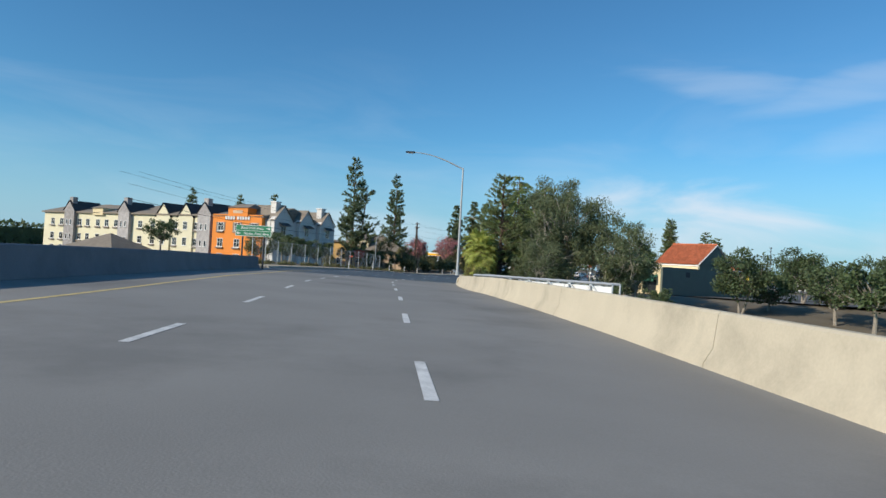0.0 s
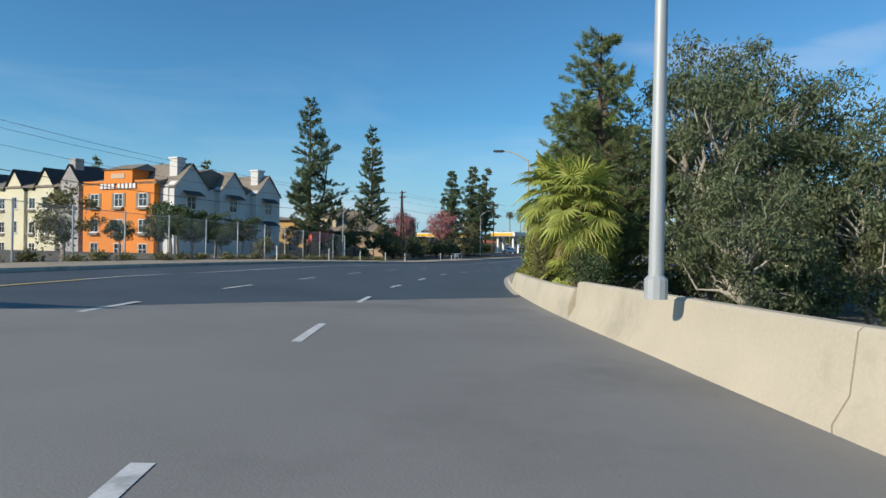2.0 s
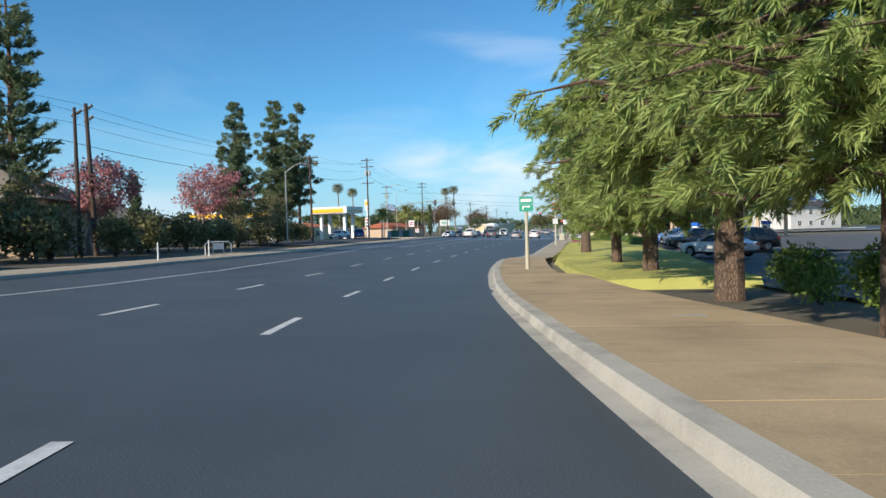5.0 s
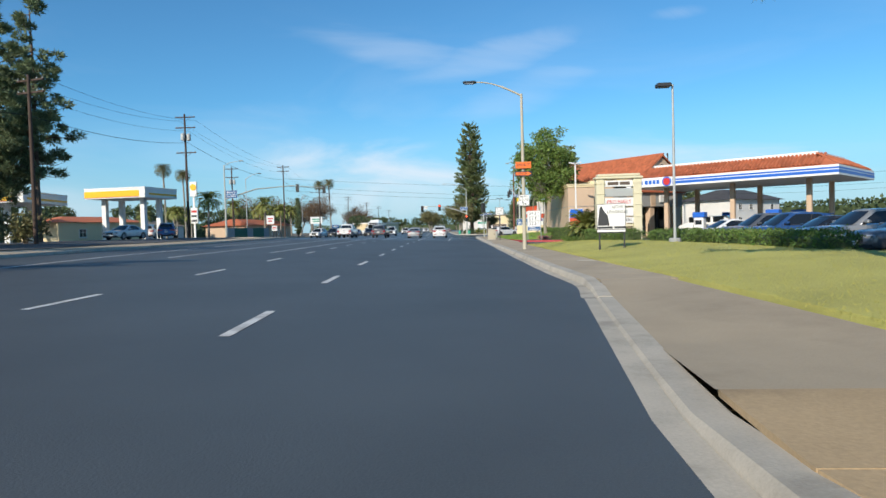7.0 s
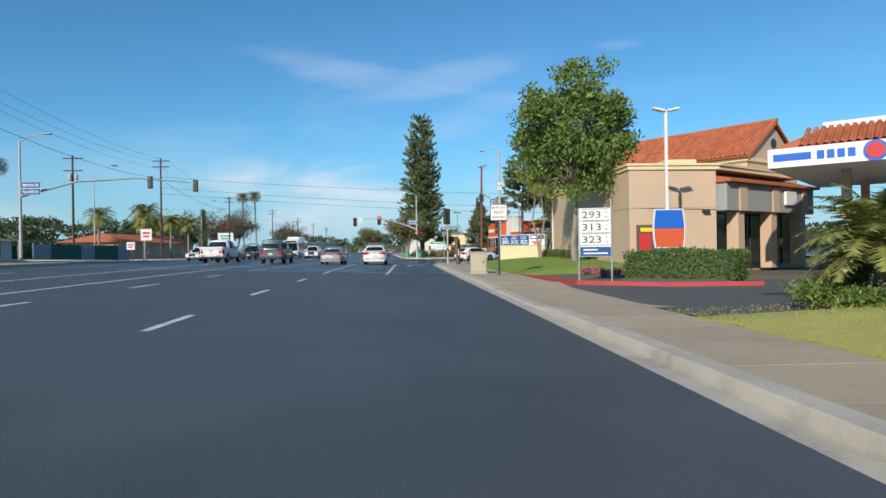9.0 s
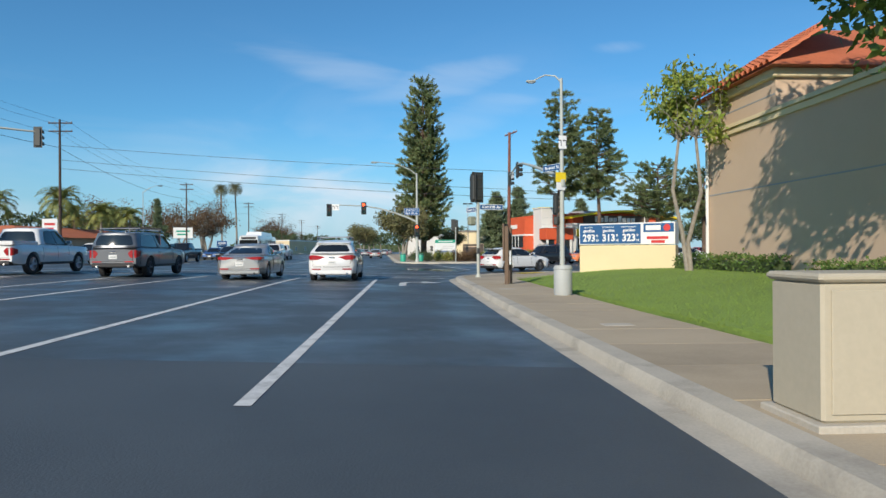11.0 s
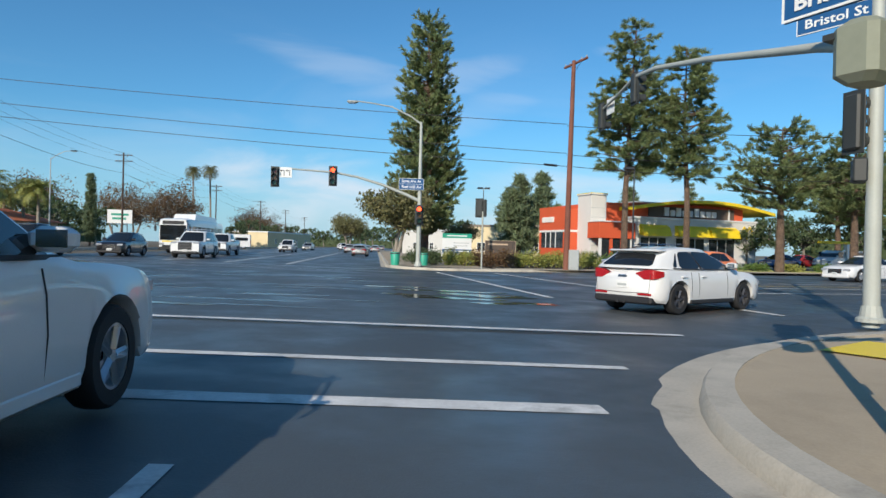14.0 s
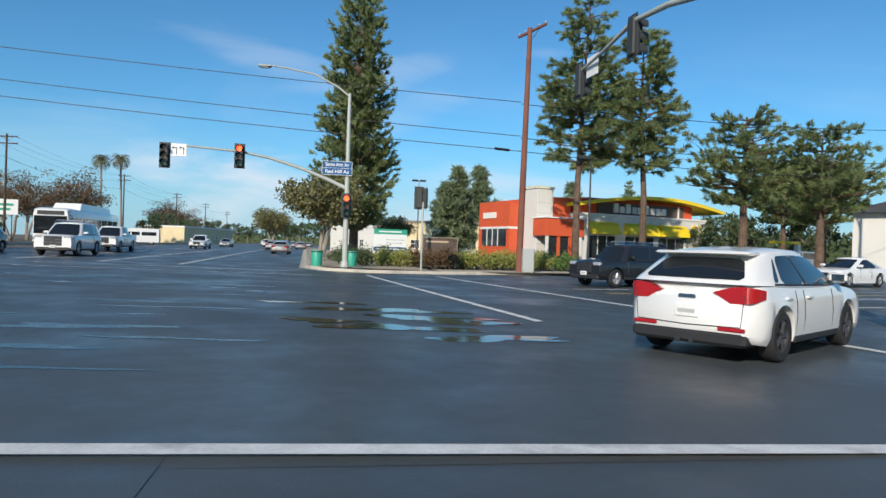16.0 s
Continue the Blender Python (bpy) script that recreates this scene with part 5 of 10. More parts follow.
for k, (s, d) in enumerate([(198.7, -4.3), (199.6, -5.2), (198.6, -5.6), (200.9, -4.2), (202.1, -4.9)]):
    shrub("flower_bed_plant", "small reddish bedding plant", 0.45, 0.35, 100 + k, at(s, d, 0.1), LEAF_RED, 360, 0.1, "plant")["group"] = "bedding plants"

# Beyond the junction.
place_thing(conifer("columnar_pine", "very tall dense columnar pine by the signal mast", 26.3, 2.2, 3.7, 111, PINE_NEEDLE, layers=66, per=9, tuft=0.42, trunk_r=0.42, gap=0.03, shape=0.4, droop=-0.25, plume=0.7, clump=2.0, needles=34, blade=0.06, inner=0.3, hang=-0.2), [(292.8, 1.2, 0, 0, 1.0)])
place_thing(conifer("pine_tree", "tall open pine with rusty trunk by the restaurant", 19.5, 7.0, 3.0, 112, PINE_NEEDLE, layers=32, per=7, tuft=0.34, trunk_r=0.26, gap=0.18, shape=0.4, lean=0.03, droop=0.05, plume=0.65, clump=2.4, needles=80, blade=0.028, inner=0.35, hang=0.1), [(275.1, -14.55, 0, 0, 1.04)])
place_thing(conifer("pine_tree", "leaning open pine by the restaurant", 17.0, 6.6, 2.6, 113, PINE_NEEDLE, layers=30, per=7, tuft=0.34, trunk_r=0.24, gap=0.2, shape=0.4, lean=0.04, droop=0.05, plume=0.62, clump=2.4, needles=80, blade=0.028, inner=0.35, hang=0.1), [(273.4, -19.0, 0, 90, 1.06)])
broad_pine = conifer("broad_pine", "broad flat-topped pine with a thick trunk", 11.8, 5.0, 4.1, 114, PINE_NEEDLE, layers=17, per=8, tuft=0.34, trunk_r=0.34, gap=0.1, shape=0.28, droop=0.0, plume=0.6, clump=2.2, needles=50, blade=0.034, inner=0.35, hang=-0.1)
place_thing(broad_pine, [(270.0, -24.7, 0, 0, 0.93), (268.2, -29.2, 0, 70, 0.92), (275.2, -35.4, 0, 200, 0.85), (291, -44, 0, 30, 1.0), (297.2, -50, 0, 130, 1.1)])
cone_tree = conifer("conical_tree", "small dark conical evergreen tree", 8.5, 1.0, 2.2, 115, PINE_DARK, layers=18, per=9, tuft=0.5, dense=12, gap=0.05, shape=0.8, k=6, width=0.14)
place_thing(cone_tree, [(301.7, -10.7, 0, 0, 1.2), (320.3, -17.4, 0, 80, 1.25), (324, -13.1, 0, 150, 1.05), (302.8, -24.7, 0, 20, 0.9)])
place_thing(broadleaf("yellowing_tree", "spreading tree with yellow-brown leaves", 8.2, 1.6, 3.9, 116, LEAF_OLIVE, BARK_GREY, clumps=80, per=110, size=0.32, trunk_r=0.2, stems=2, fill=0.35), [(285.2, 4.3, 0, 0, 1.0), (352, 14.1, 0, 90, 1.0), (301.1, -3.7, 0, 200, 0.6)])
for k in range(30):
    row, i = k % 2, k // 2
    d = 2.4 - i * 1.02
    s = 266.6 + 0.22 * max(-d - 1, 0) + row * 1.5 + 0.3 * math.sin(k * 1.9)
    lf = LEAF_DARK if d > 1.2 else LEAF_YELLOW if d > -1.0 else LEAF_BROWN if d > -4.6 else LEAF_YELLOW if d > -10.5 else HEDGE_LEAF
    shrub("corner_bush", "low brown bush on the corner bed" if lf is LEAF_BROWN else "low clipped green bush on the corner bed", 0.95, 0.8 + 0.25 * abs(math.sin(k * 2.3)) + 0.25 * row, 120 + k, at(s, d, 0.1), lf, 700, 0.14, "shrub")["group"] = "corner bushes"
for k, (s, d, r, h, lf) in enumerate([(270.8, -16.2, 1.2, 0.7, HEDGE_LEAF), (271.0, -18.6, 1.2, 0.7, LEAF_YELLOW), (271.2, -21.2, 1.2, 0.7, HEDGE_LEAF), (271.5, -23.8, 1.2, 0.6, HEDGE_LEAF), (274.4, 2.6, 1.3, 0.9, LEAF_DARK), (277.5, 1.6, 1.3, 1.0, LEAF_DARK), (271.8, -26.7, 1.2, 0.6, LEAF_YELLOW), (272.5, -30.1, 1.2, 0.6, HEDGE_LEAF)]):
    shrub("corner_bush", "low clipped bush by the restaurant verge", r, h, 160 + k, at(s, d, 0.1), lf, 1100, 0.15, "shrub")["group"] = "corner bushes"
cypress_tree = conifer("cypress", "dark slim pencil cypress tree", 11.5, 0.3, 0.62, 131, PINE_DARK, layers=40, per=8, tuft=0.32, dense=8, trunk_r=0.15, gap=0.0, shape=0.35, droop=-0.5, k=5, width=0.16)
place_thing(cypress_tree, [(326.8, 52.0, 0, 0, 0.95), (151.5, 37.2, 0, 40, 0.62)])
tall_palm = feather_palm("tall_palm", "tall thin palm with a round crown", 19.0, 132, 46, 2.9, LEAF_OLIVE, 0.24, 18, 1.5, pin=0.85, wide=0.04)
place_thing(tall_palm, [(421.5, 66.3, 0, 0, 1.15), (428.8, 63.2, 0, 70, 1.05), (257.8, 59.3, 0, 30, 0.62), (254.2, 54, 0, 90, 0.55)])
queen_palm = feather_palm("queen_palm", "feathery yellow-green palm along the frontage", 6.2, 133, 30, 2.7, QUEEN_LEAF, 0.17, 26, 1.25, pin=0.75, wide=0.05)
place_thing(queen_palm, [(212.4, 33.2, 0, 30, 0.72), (223, 41.7, 0, 0, 0.8), (226.9, 43.9, 0, 70, 0.85), (224.6, 46.8, 0, 140, 0.75), (286.8, 49.6, 0, 0, 1.75), (296, 48.5, 0, 60, 1.5), (306, 48.5, 0, 120, 1.5), (303.4, 55.8, 0, 200, 1.55), (309.7, 52.3, 0, 280, 1.5), (282.3, 55.3, 0, 20, 1.6), (314.3, 57.6, 0, 90, 1.4), (242.6, 48.1, 0, 10, 0.9)])
bare_tree = broadleaf("bare_tree", "brown half-bare winter street tree", 12, 2.0, 6.0, 134, LEAF_BROWN, BARK_GREY, clumps=70, per=60, size=0.35, trunk_r=0.25, stems=2, fill=0.3)
place_thing(bare_tree, [(366.3, 61.4, 0, 0, 1.1), (378.6, 58.3, 0, 70, 1.2), (394.3, 63.4, 0, 140, 1.15), (442.3, 54.8, 0, 20, 1.0), (462.1, 58.2, 0, 90, 1.1), (487.4, 57.1, 0, 150, 1.0), (390.4, 75.2, 0, 220, 1.2), (355.2, 74.7, 0, 260, 1.1)])
far_tree = broadleaf("far_tree", "green street tree in the distance", 9, 2.0, 4.2, 135, LEAF_DARK, BARK_GREY, clumps=26, per=38, size=0.72, trunk_r=0.2)
place_thing(far_tree, [(417.6, 49, 0, 0, 1.0), (437.8, 47.4, 0, 50, 0.9), (470.6, 14.6, 0, 100, 1.1), (455.2, 18.5, 0, 20, 0.9), (497.9, 50.8, 0, 60, 1.1), (520.5, 20.2, 0, 30, 1.1), (538.9, 41.7, 0, 30, 1.0), (544.8, 31, 0, 200, 1.1), (397.6, 47.6, 0, 10, 0.7), (356.8, -7.7, 0, 0, 0.9), (376.3, -0.2, 0, 40, 0.9), (411, 6.3, 0, 40, 0.9),
                      (345.8, 65.9, 0, 0, 1.0), (335.4, 71.2, 0, 60, 1.0), (204, 79.5, 0, 0, 0.9), (215.4, 86.6, 0, 60, 0.9), (230.4, 75.4, 0, 120, 0.9), (244.7, 72.4, 0, 10, 0.8), (200.2, 64.5, 0, 200, 0.7), (558.2, 51.1, 0, 0, 1.2), (565.3, 25.5, 0, 0, 1.2), (262, 68, 0, 0, 0.9), (272, 70, 0, 70, 1.0), (284, 69, 0, 150, 0.95), (296, 72, 0, 220, 1.05), (308, 70, 0, 40, 0.95), (321, 69, 0, 100, 1.1), (336, 63, 0, 10, 0.9), (350, 62, 0, 80, 0.9), (239, 70, 0, 150, 0.8), (228, 66, 0, 30, 0.75), (216, 68, 0, 260, 0.8), (330, -30, 0, 10, 0.9), (345, -25, 0, 90, 1.0)])
hedge("far_hedge", "long dark hedge on the skyline", 160, 6, 5, 140, at(639.2, 42, 0, 90), LEAF_DARK, 1.3, 1.6, 0.9)
hedge("far_hedge", "long dark line of far trees", 220, 6, 6, 141, at(410.4, 139, 0, 0), LEAF_DARK, 1.3, 1.6, 0.9)
hedge("far_hedge", "long dark line of far trees", 260, 6, 6, 142, at(262, -143.6, 0, 20), LEAF_DARK, 1.3, 1.6, 0.9)
hedge("far_hedge", "long dark line of far trees", 260, 6, 6, 143, at(60, -150, -1, 0), LEAF_DARK, 1.3, 1.6, 0.9)
hedge("far_hedge", "long dark line of far trees", 300, 6, 6, 144, at(147.9, 162.2, 0, 0), LEAF_DARK, 1.3, 1.6, 0.9)

# Lawns.
def mound(name, label, spots, h, material, blades, n, seed):
    """A gently domed lawn between four corners (s, d), with blades of grass near the road."""
    (a, b, c, e), vs, k = spots, [], 40
    def spot(u, v):
        s = (a[0] * (1 - u) + b[0] * u) * (1 - v) + (e[0] * (1 - u) + c[0] * u) * v
        d = (a[1] * (1 - u) + b[1] * u) * (1 - v) + (e[1] * (1 - u) + c[1] * u) * v
        x, y = P(s, d)
        bump = h * math.sin(math.pi * min(max(v * 1.4, 0), 1) * 0.5) ** 1.3 * math.sin(math.pi * min(max(u, 0.02), 0.98)) ** 0.4
        return x, y, gz(s, d) + 0.15 + bump + 0.03 * math.sin(5 * u + 3 * v)
    def skirted(i, j):
        x, y, z = spot(min(max(i, 1), k - 1) / k if i in (0, k) else i / k, min(max(j, 1), k - 1) / k if j in (0, k) else j / k)
        if i in (0, k) or j in (0, k):
            x, y, z0 = spot(i / k, j / k)
            z = z0 - 0.5
        return x, y, z
    vs = [skirted(i, j) for j in range(k + 1) for i in range(k + 1)]
    m = M().add(vs, [(j * (k + 1) + i, j * (k + 1) + i + 1, (j + 1) * (k + 1) + i + 1, (j + 1) * (k + 1) + i) for j in range(k) for i in range(k)])
    lawn = lone(name, m, material, label, "lawn", kind="structure", smooth=True)
    rng = np.random.default_rng(seed)
    p = np.array([spot(rng.random(), rng.random() ** 1.3) for _ in range(n)])
    v, f = tufts(p, 0.045, rng, 3, 0.2, np.array([[0, 0, 1.0]] * n))
    part("grass_blades", np_mesh("grass_blades", v, f, blades), blades, lawn)["kind"] = "stuff"


mound("lawn_first", "yellowish dry lawn sloping up to the hedge", [(138.4, -1.35), (184.2, -1.1), (183, -5.4), (138.4, -9.6)], 0.35, DRY_LAWN, DRY_BLADES, 14000, 1)
mound("lawn_second", "yellowish lawn under the pines", [(121, -3), (140.6, -1.35), (140.6, -9.4), (121, -8.1)], 0.1, DRY_LAWN, DRY_BLADES, 4000, 2)
mound("lawn_third", "green mown lawn on the corner mound", [(201.2, -1.2), (226.5, -1.0), (230.4, -8.0), (203, -7.8)], 0.5, LAWN, BLADES, 12000, 3)
lone("flower_bed", patch([(194.5, -2.4), (201.3, -1.3), (203, -7.8), (192.8, -7.4)], 0.10, 6, 6), LAND, "brown bark-covered island bed", "bed", kind="structure")
kerb_line("red_kerb_line", [(201.0, -1.4), (194.7, -2.3), (192.7, -4.6), (192.4, -7.6)], 0.17, 0.2, RED_KERB, "red painted kerb round the island", 0)
lone("bank_grass", patch([(30, -25), (112, -35.2), (100, -69.4), (30, -70)], -3.15, 8, 8), LAWN, "green grass bank below the bridge", "grass", kind="structure", smooth=True)
lone("corner_bed", patch([(266.9, 1.1), (267.7, -5.6), (274.1, -5), (278.4, 3.3)], 0.10, 4, 4), LAND, "brown planted corner bed", "bed", kind="structure")
lone("verge", patch([(268.5, -16.4), (270.2, -37.4), (275.6, -36.9), (273.9, -15.9)], 0.12, 4, 4), DRY_LAWN, "dry grass verge before the car park", "grass", kind="structure")
# ---- bridge furniture ----
def wall_run(name, pts, sect, material, label, category="wall", joints=0.0, joint_mat=None):
    """A long wall along (s, d) places, with a cross-section of (offset to the right, height)."""
    rings, q = [], [P(*p) for p in pts]
    for k, p in enumerate(pts):
        (xa, ya), (xb, yb) = q[max(k - 1, 0)], q[min(k + 1, len(q) - 1)]
        l = math.hypot(xb - xa, yb - ya)
        nx, ny = (yb - ya) / l, -(xb - xa) / l
        rings.append([(q[k][0] + w * nx, q[k][1] + w * ny, gz(*p) + h) for w, h in sect])
    ob = lone(name, M().rings(rings), material, label, category, kind="structure", smooth=True)
    return ob


jersey = [(0.0, -0.3), (0.0, 0.08), (0.14, 0.31), (0.20, 0.82), (0.24, 0.86), (0.40, 0.86), (0.44, 0.82), (0.50, -0.3)]
cut = list(np.arange(-55, 64.6, 9.2))
for a, b in zip(cut[:-1], cut[1:]):
    wall_run("barrier_right", along(a + 0.012, b - 0.012, edge_right, 1.2), jersey, BARRIER, "sunlit cream concrete barrier with stained face", "barrier")
end = wall_run("barrier_end", along(cut[-1] + 0.012, 69.0, edge_right, 1.0), [(0.0, -0.2), (0.0, 0.3), (0.12, 0.66), (0.16, 0.7), (0.35, 0.7), (0.42, -0.2)], BARRIER, "low cream concrete end of the barrier", "barrier")
wall_run("parapet_left", along(-60, 52, lambda s: edge_left(s) + 0.02, 2.0), [(0.0, -0.3), (0.0, 0.05), (-0.12, 0.3), (-0.16, 0.90), (-0.20, 0.94), (-0.42, 0.94), (-0.46, 0.9), (-0.5, -0.3)], SHADE_GREY_WALL,
         "concrete parapet coloured dark grey for its shade", "barrier")


def lamp_column(name, label, m, h, arm, material, r=0.11, rise=1.9, base=True, arms=1):
    """A street lamp: tapered column, curved arm to the left and a flat lamp head."""
    ob = thing(name, label, "street lamp", m)
    part("column", M().tube([(0, 0, 0), (0, 0, h * 0.5), (0, 0, h)], [r, r * 0.8, r * 0.55], 12), material, ob, smooth=True)
    if base:
        part("base", M().lathe([(r * 1.5, 0), (r * 1.5, 0.25), (r * 1.05, 0.3)], 12), material, ob)
    for k in range(arms):
        sg = -1 if k == 0 else 1
        pts = [(sg * arm * t, 0, h - 0.1 + rise * math.sin(t * math.pi / 2)) for t in np.linspace(0, 1, 8)]
        part("arm", M().tube(pts, [0.05] * 4 + [0.035] * 4, 8), material, ob, smooth=True)
        x, z = pts[-1][0], pts[-1][2]
        head_ = M().box(min(x, x + sg * 0.75), max(x, x + sg * 0.75), -0.14, 0.14, z - 0.06, z + 0.07, 0.05)
        lamp = part("lamp_head", head_, DARK, ob, smooth=True)
        part("lens", M().box(min(x + sg * 0.15, x + sg * 0.65), max(x + sg * 0.15, x + sg * 0.65), -0.1, 0.1, z - 0.09, z - 0.058, 0.01), CLEAR_LENS, lamp)
    return ob


lamp_column("street_lamp", "tall galvanised street lamp beside the barrier", at(49.5, -2.8, 0.85, 0), 8.25, 3.75, POLE_STEEL, 0.1, 1.1)
lamp_column("street_lamp", "concrete street lamp column beside the walkway", at(84.5, -2.15, 0.15), 7.6, 1.6, POLE_GREY, 0.088, 0.7, base=False)
lamp_column("street_lamp", "concrete street lamp column carrying road signs", at(172.8, 0.0, 0.15), 8.4, 2.4, POLE_GREY, 0.115, 0.8, base=False)
for s, d, h in ((120.3, 29.2, 6.3), (170.5, 31.4, 8.5), (255, 43, 11.0), (300, 44, 10)):
    lamp_column("street_lamp", "slim grey street lamp on the far side", at(s, d, 0.1, 180), h, 2.2, POLE_STEEL, 0.09, 1.0)


def truss():
    """The galvanised walkway truss beside the barrier."""
    ob = thing("truss_bridge", "galvanised steel truss with diagonal braces beside the barrier", "truss", at(46.9, -4.75, 0.0))
    ax, ay = P(46.9, -4.75)
    bx, by = P(40.6, -13.0)
    inv = ob.matrix_basis.inverted()
    a, b = inv @ Vector((ax, ay, gz(46.9, -4.75))), inv @ Vector((bx, by, gz(46.9, -4.75)))
    for off in (0.0, 1.3):
        n = (b - a).normalized()
        side = Vector((-n.y, n.x, 0)) * -off
        A, B = a + side, b + side
        for z in (0.98, -0.55):
            part("chord", M().tube([A + Vector((0, 0, z)), B + Vector((0, 0, z))], 0.085, 4), GALV, ob)
        for k in range(8):
            p = A.lerp(B, k / 7)
            part("post", M().tube([p + Vector((0, 0, -0.55)), p + Vector((0, 0, 0.98))], 0.06, 4), GALV, ob)
            if k < 7:
                q = A.lerp(B, (k + 1) / 7)
                part("brace", M().tube([p + Vector((0, 0, 0.95)), q + Vector((0, 0, -0.5))], 0.055, 4), GALV, ob)
    part("footing", M().box(min(a.x, b.x) + 0.5, min(a.x, b.x) + 1.6, -0.8 + b.y, 0.4 + b.y, -4.5, -0.6, 0.03), STUCCO_GREY, ob)
    part("footing", M().box(a.x - 0.9, a.x - 0.1, a.y - 0.6, a.y + 0.3, -4.0, -0.6, 0.03), STUCCO_GREY, ob)
    dirn = (b - a).normalized()
    out_ = Vector((dirn.y, -dirn.x, 0)) * 1.1
    for k in range(4):
        p, q = a.lerp(b, 0.36 + 0.16 * k) + out_, a.lerp(b, 0.36 + 0.16 * k + 0.157) + out_
        part("white_panel", M().rings([[p + Vector((0, 0, -1.4)), p + Vector((0, 0, 0.86)), p + out_ * 0.06 + Vector((0, 0, 0.86)), p + out_ * 0.06 + Vector((0, 0, -1.4))], [q + Vector((0, 0, -1.4)), q + Vector((0, 0, 0.86)), q + out_ * 0.06 + Vector((0, 0, 0.86)), q + out_ * 0.06 + Vector((0, 0, -1.4))]]), CANOPY_WHITE, ob, "white side panel")
    part("pipe", M().tube([a + Vector((0.3, -0.7, 0.1)), b + Vector((0.3, -0.7, 0.1))], 0.25, 12), CANOPY_WHITE, ob, smooth=True)


truss()


def road_sign(name, label, m, w, h, z, face, post=GALV, posts=1, r=0.04, rim=None, depth=0.02, gap=0.6):
    """A flat sign on one or two posts, facing -y; returns the sign's plate."""
    ob = thing(name, label, "sign", m)
    for k in range(posts):
        x = 0 if posts == 1 else (-gap * w / 2 if k == 0 else gap * w / 2)
        part("post", M().tube([(x, 0.05, -0.2), (x, 0.05, z + h * 0.9)], r, 8), post, ob, smooth=True)
    plate = part("plate", M().box(-w / 2, w / 2, -depth, 0, z, z + h, 0.006), face, ob)
    if rim:
        for x0, x1, z0, z1 in ((-w / 2, w / 2, z, z + 0.03), (-w / 2, w / 2, z + h - 0.03, z + h), (-w / 2, -w / 2 + 0.03, z, z + h), (w / 2 - 0.03, w / 2, z, z + h)):
            part("border", M().box(x0, x1, -depth - 0.003, -depth, z0, z1), rim, plate)
    return ob, plate


g_ob, g_plate = road_sign("guide_sign", "green guide sign with two street names on two posts", at(49.3, 13.05, 0, -4), 2.85, 0.86, 2.45, SIGN_GREEN, DARK, 2, 0.07, SIGN_WHITE)
words("Red Hill Ave", 0.31, 0.004, SIGN_WHITE, g_plate, pose(-0.1, -0.03, 3.09), width=1.75)
words("Santa Ana Ave", 0.31, 0.004, SIGN_WHITE, g_plate, pose(0.25, -0.03, 2.66), width=1.95)
part("arrow", M().prism([(1.34, 3.09), (1.2, 3.22), (1.2, 3.12), (1.02, 3.12), (1.02, 3.06), (1.2, 3.06), (1.2, 2.96)], "y", -0.03, -0.024).mesh("arrow", SIGN_WHITE), SIGN_WHITE, g_plate)
part("arrow", M().prism([(-1.34, 2.66), (-1.2, 2.53), (-1.2, 2.63), (-1.02, 2.63), (-1.02, 2.69), (-1.2, 2.69), (-1.2, 2.79)], "y", -0.03, -0.024).mesh("arrow", SIGN_WHITE), SIGN_WHITE, g_plate)
part("divider", M().box(-1.4, 1.4, -0.024, -0.02, 2.865, 2.89), SIGN_WHITE, g_plate)

# Fence on the far side.
fence = thing("fence", "tall wire fence with pale posts on the far side", "fence", at(64, 17.5))
finv = fence.matrix_basis.inverted()
fpts = []
for k in range(13):
    s = 62 + k * 3.5
    fpts.append(finv @ Vector((*P(s, edge_left(s) + 3.4), gz(s, edge_left(s) + 3.4))))
for p in fpts:
    part("post", M().tube([p + Vector((0, 0, -0.2)), p + Vector((0, 0, 2.7))], 0.045, 8), GALV, fence)
for z in (0.15, 2.6):
    for a, b in zip(fpts[:-1], fpts[1:]):
        part("rail", M().tube([a + Vector((0, 0, z)), b + Vector((0, 0, z))], 0.015, 5), GALV, fence)
wire = M()
for a, b in zip(fpts[:-1], fpts[1:]):
    for k in range(24):
        t = k / 24
        p0, p1 = a.lerp(b, t), a.lerp(b, min(t + 0.5, 1))
        hgt = 2.45 * (min(t + 0.5, 1) - t) / 0.5
        wire.tube([p0 + Vector((0, 0, 0.15)), p1 + Vector((0, 0, 0.15 + hgt))], 0.0035, 3, caps=False)
        wire.tube([p0 + Vector((0, 0, 2.6)), p1 + Vector((0, 0, 2.6 - hgt))], 0.0035, 3, caps=False)
part("wire_mesh", wire, GALV, fence)["kind"] = "stuff"


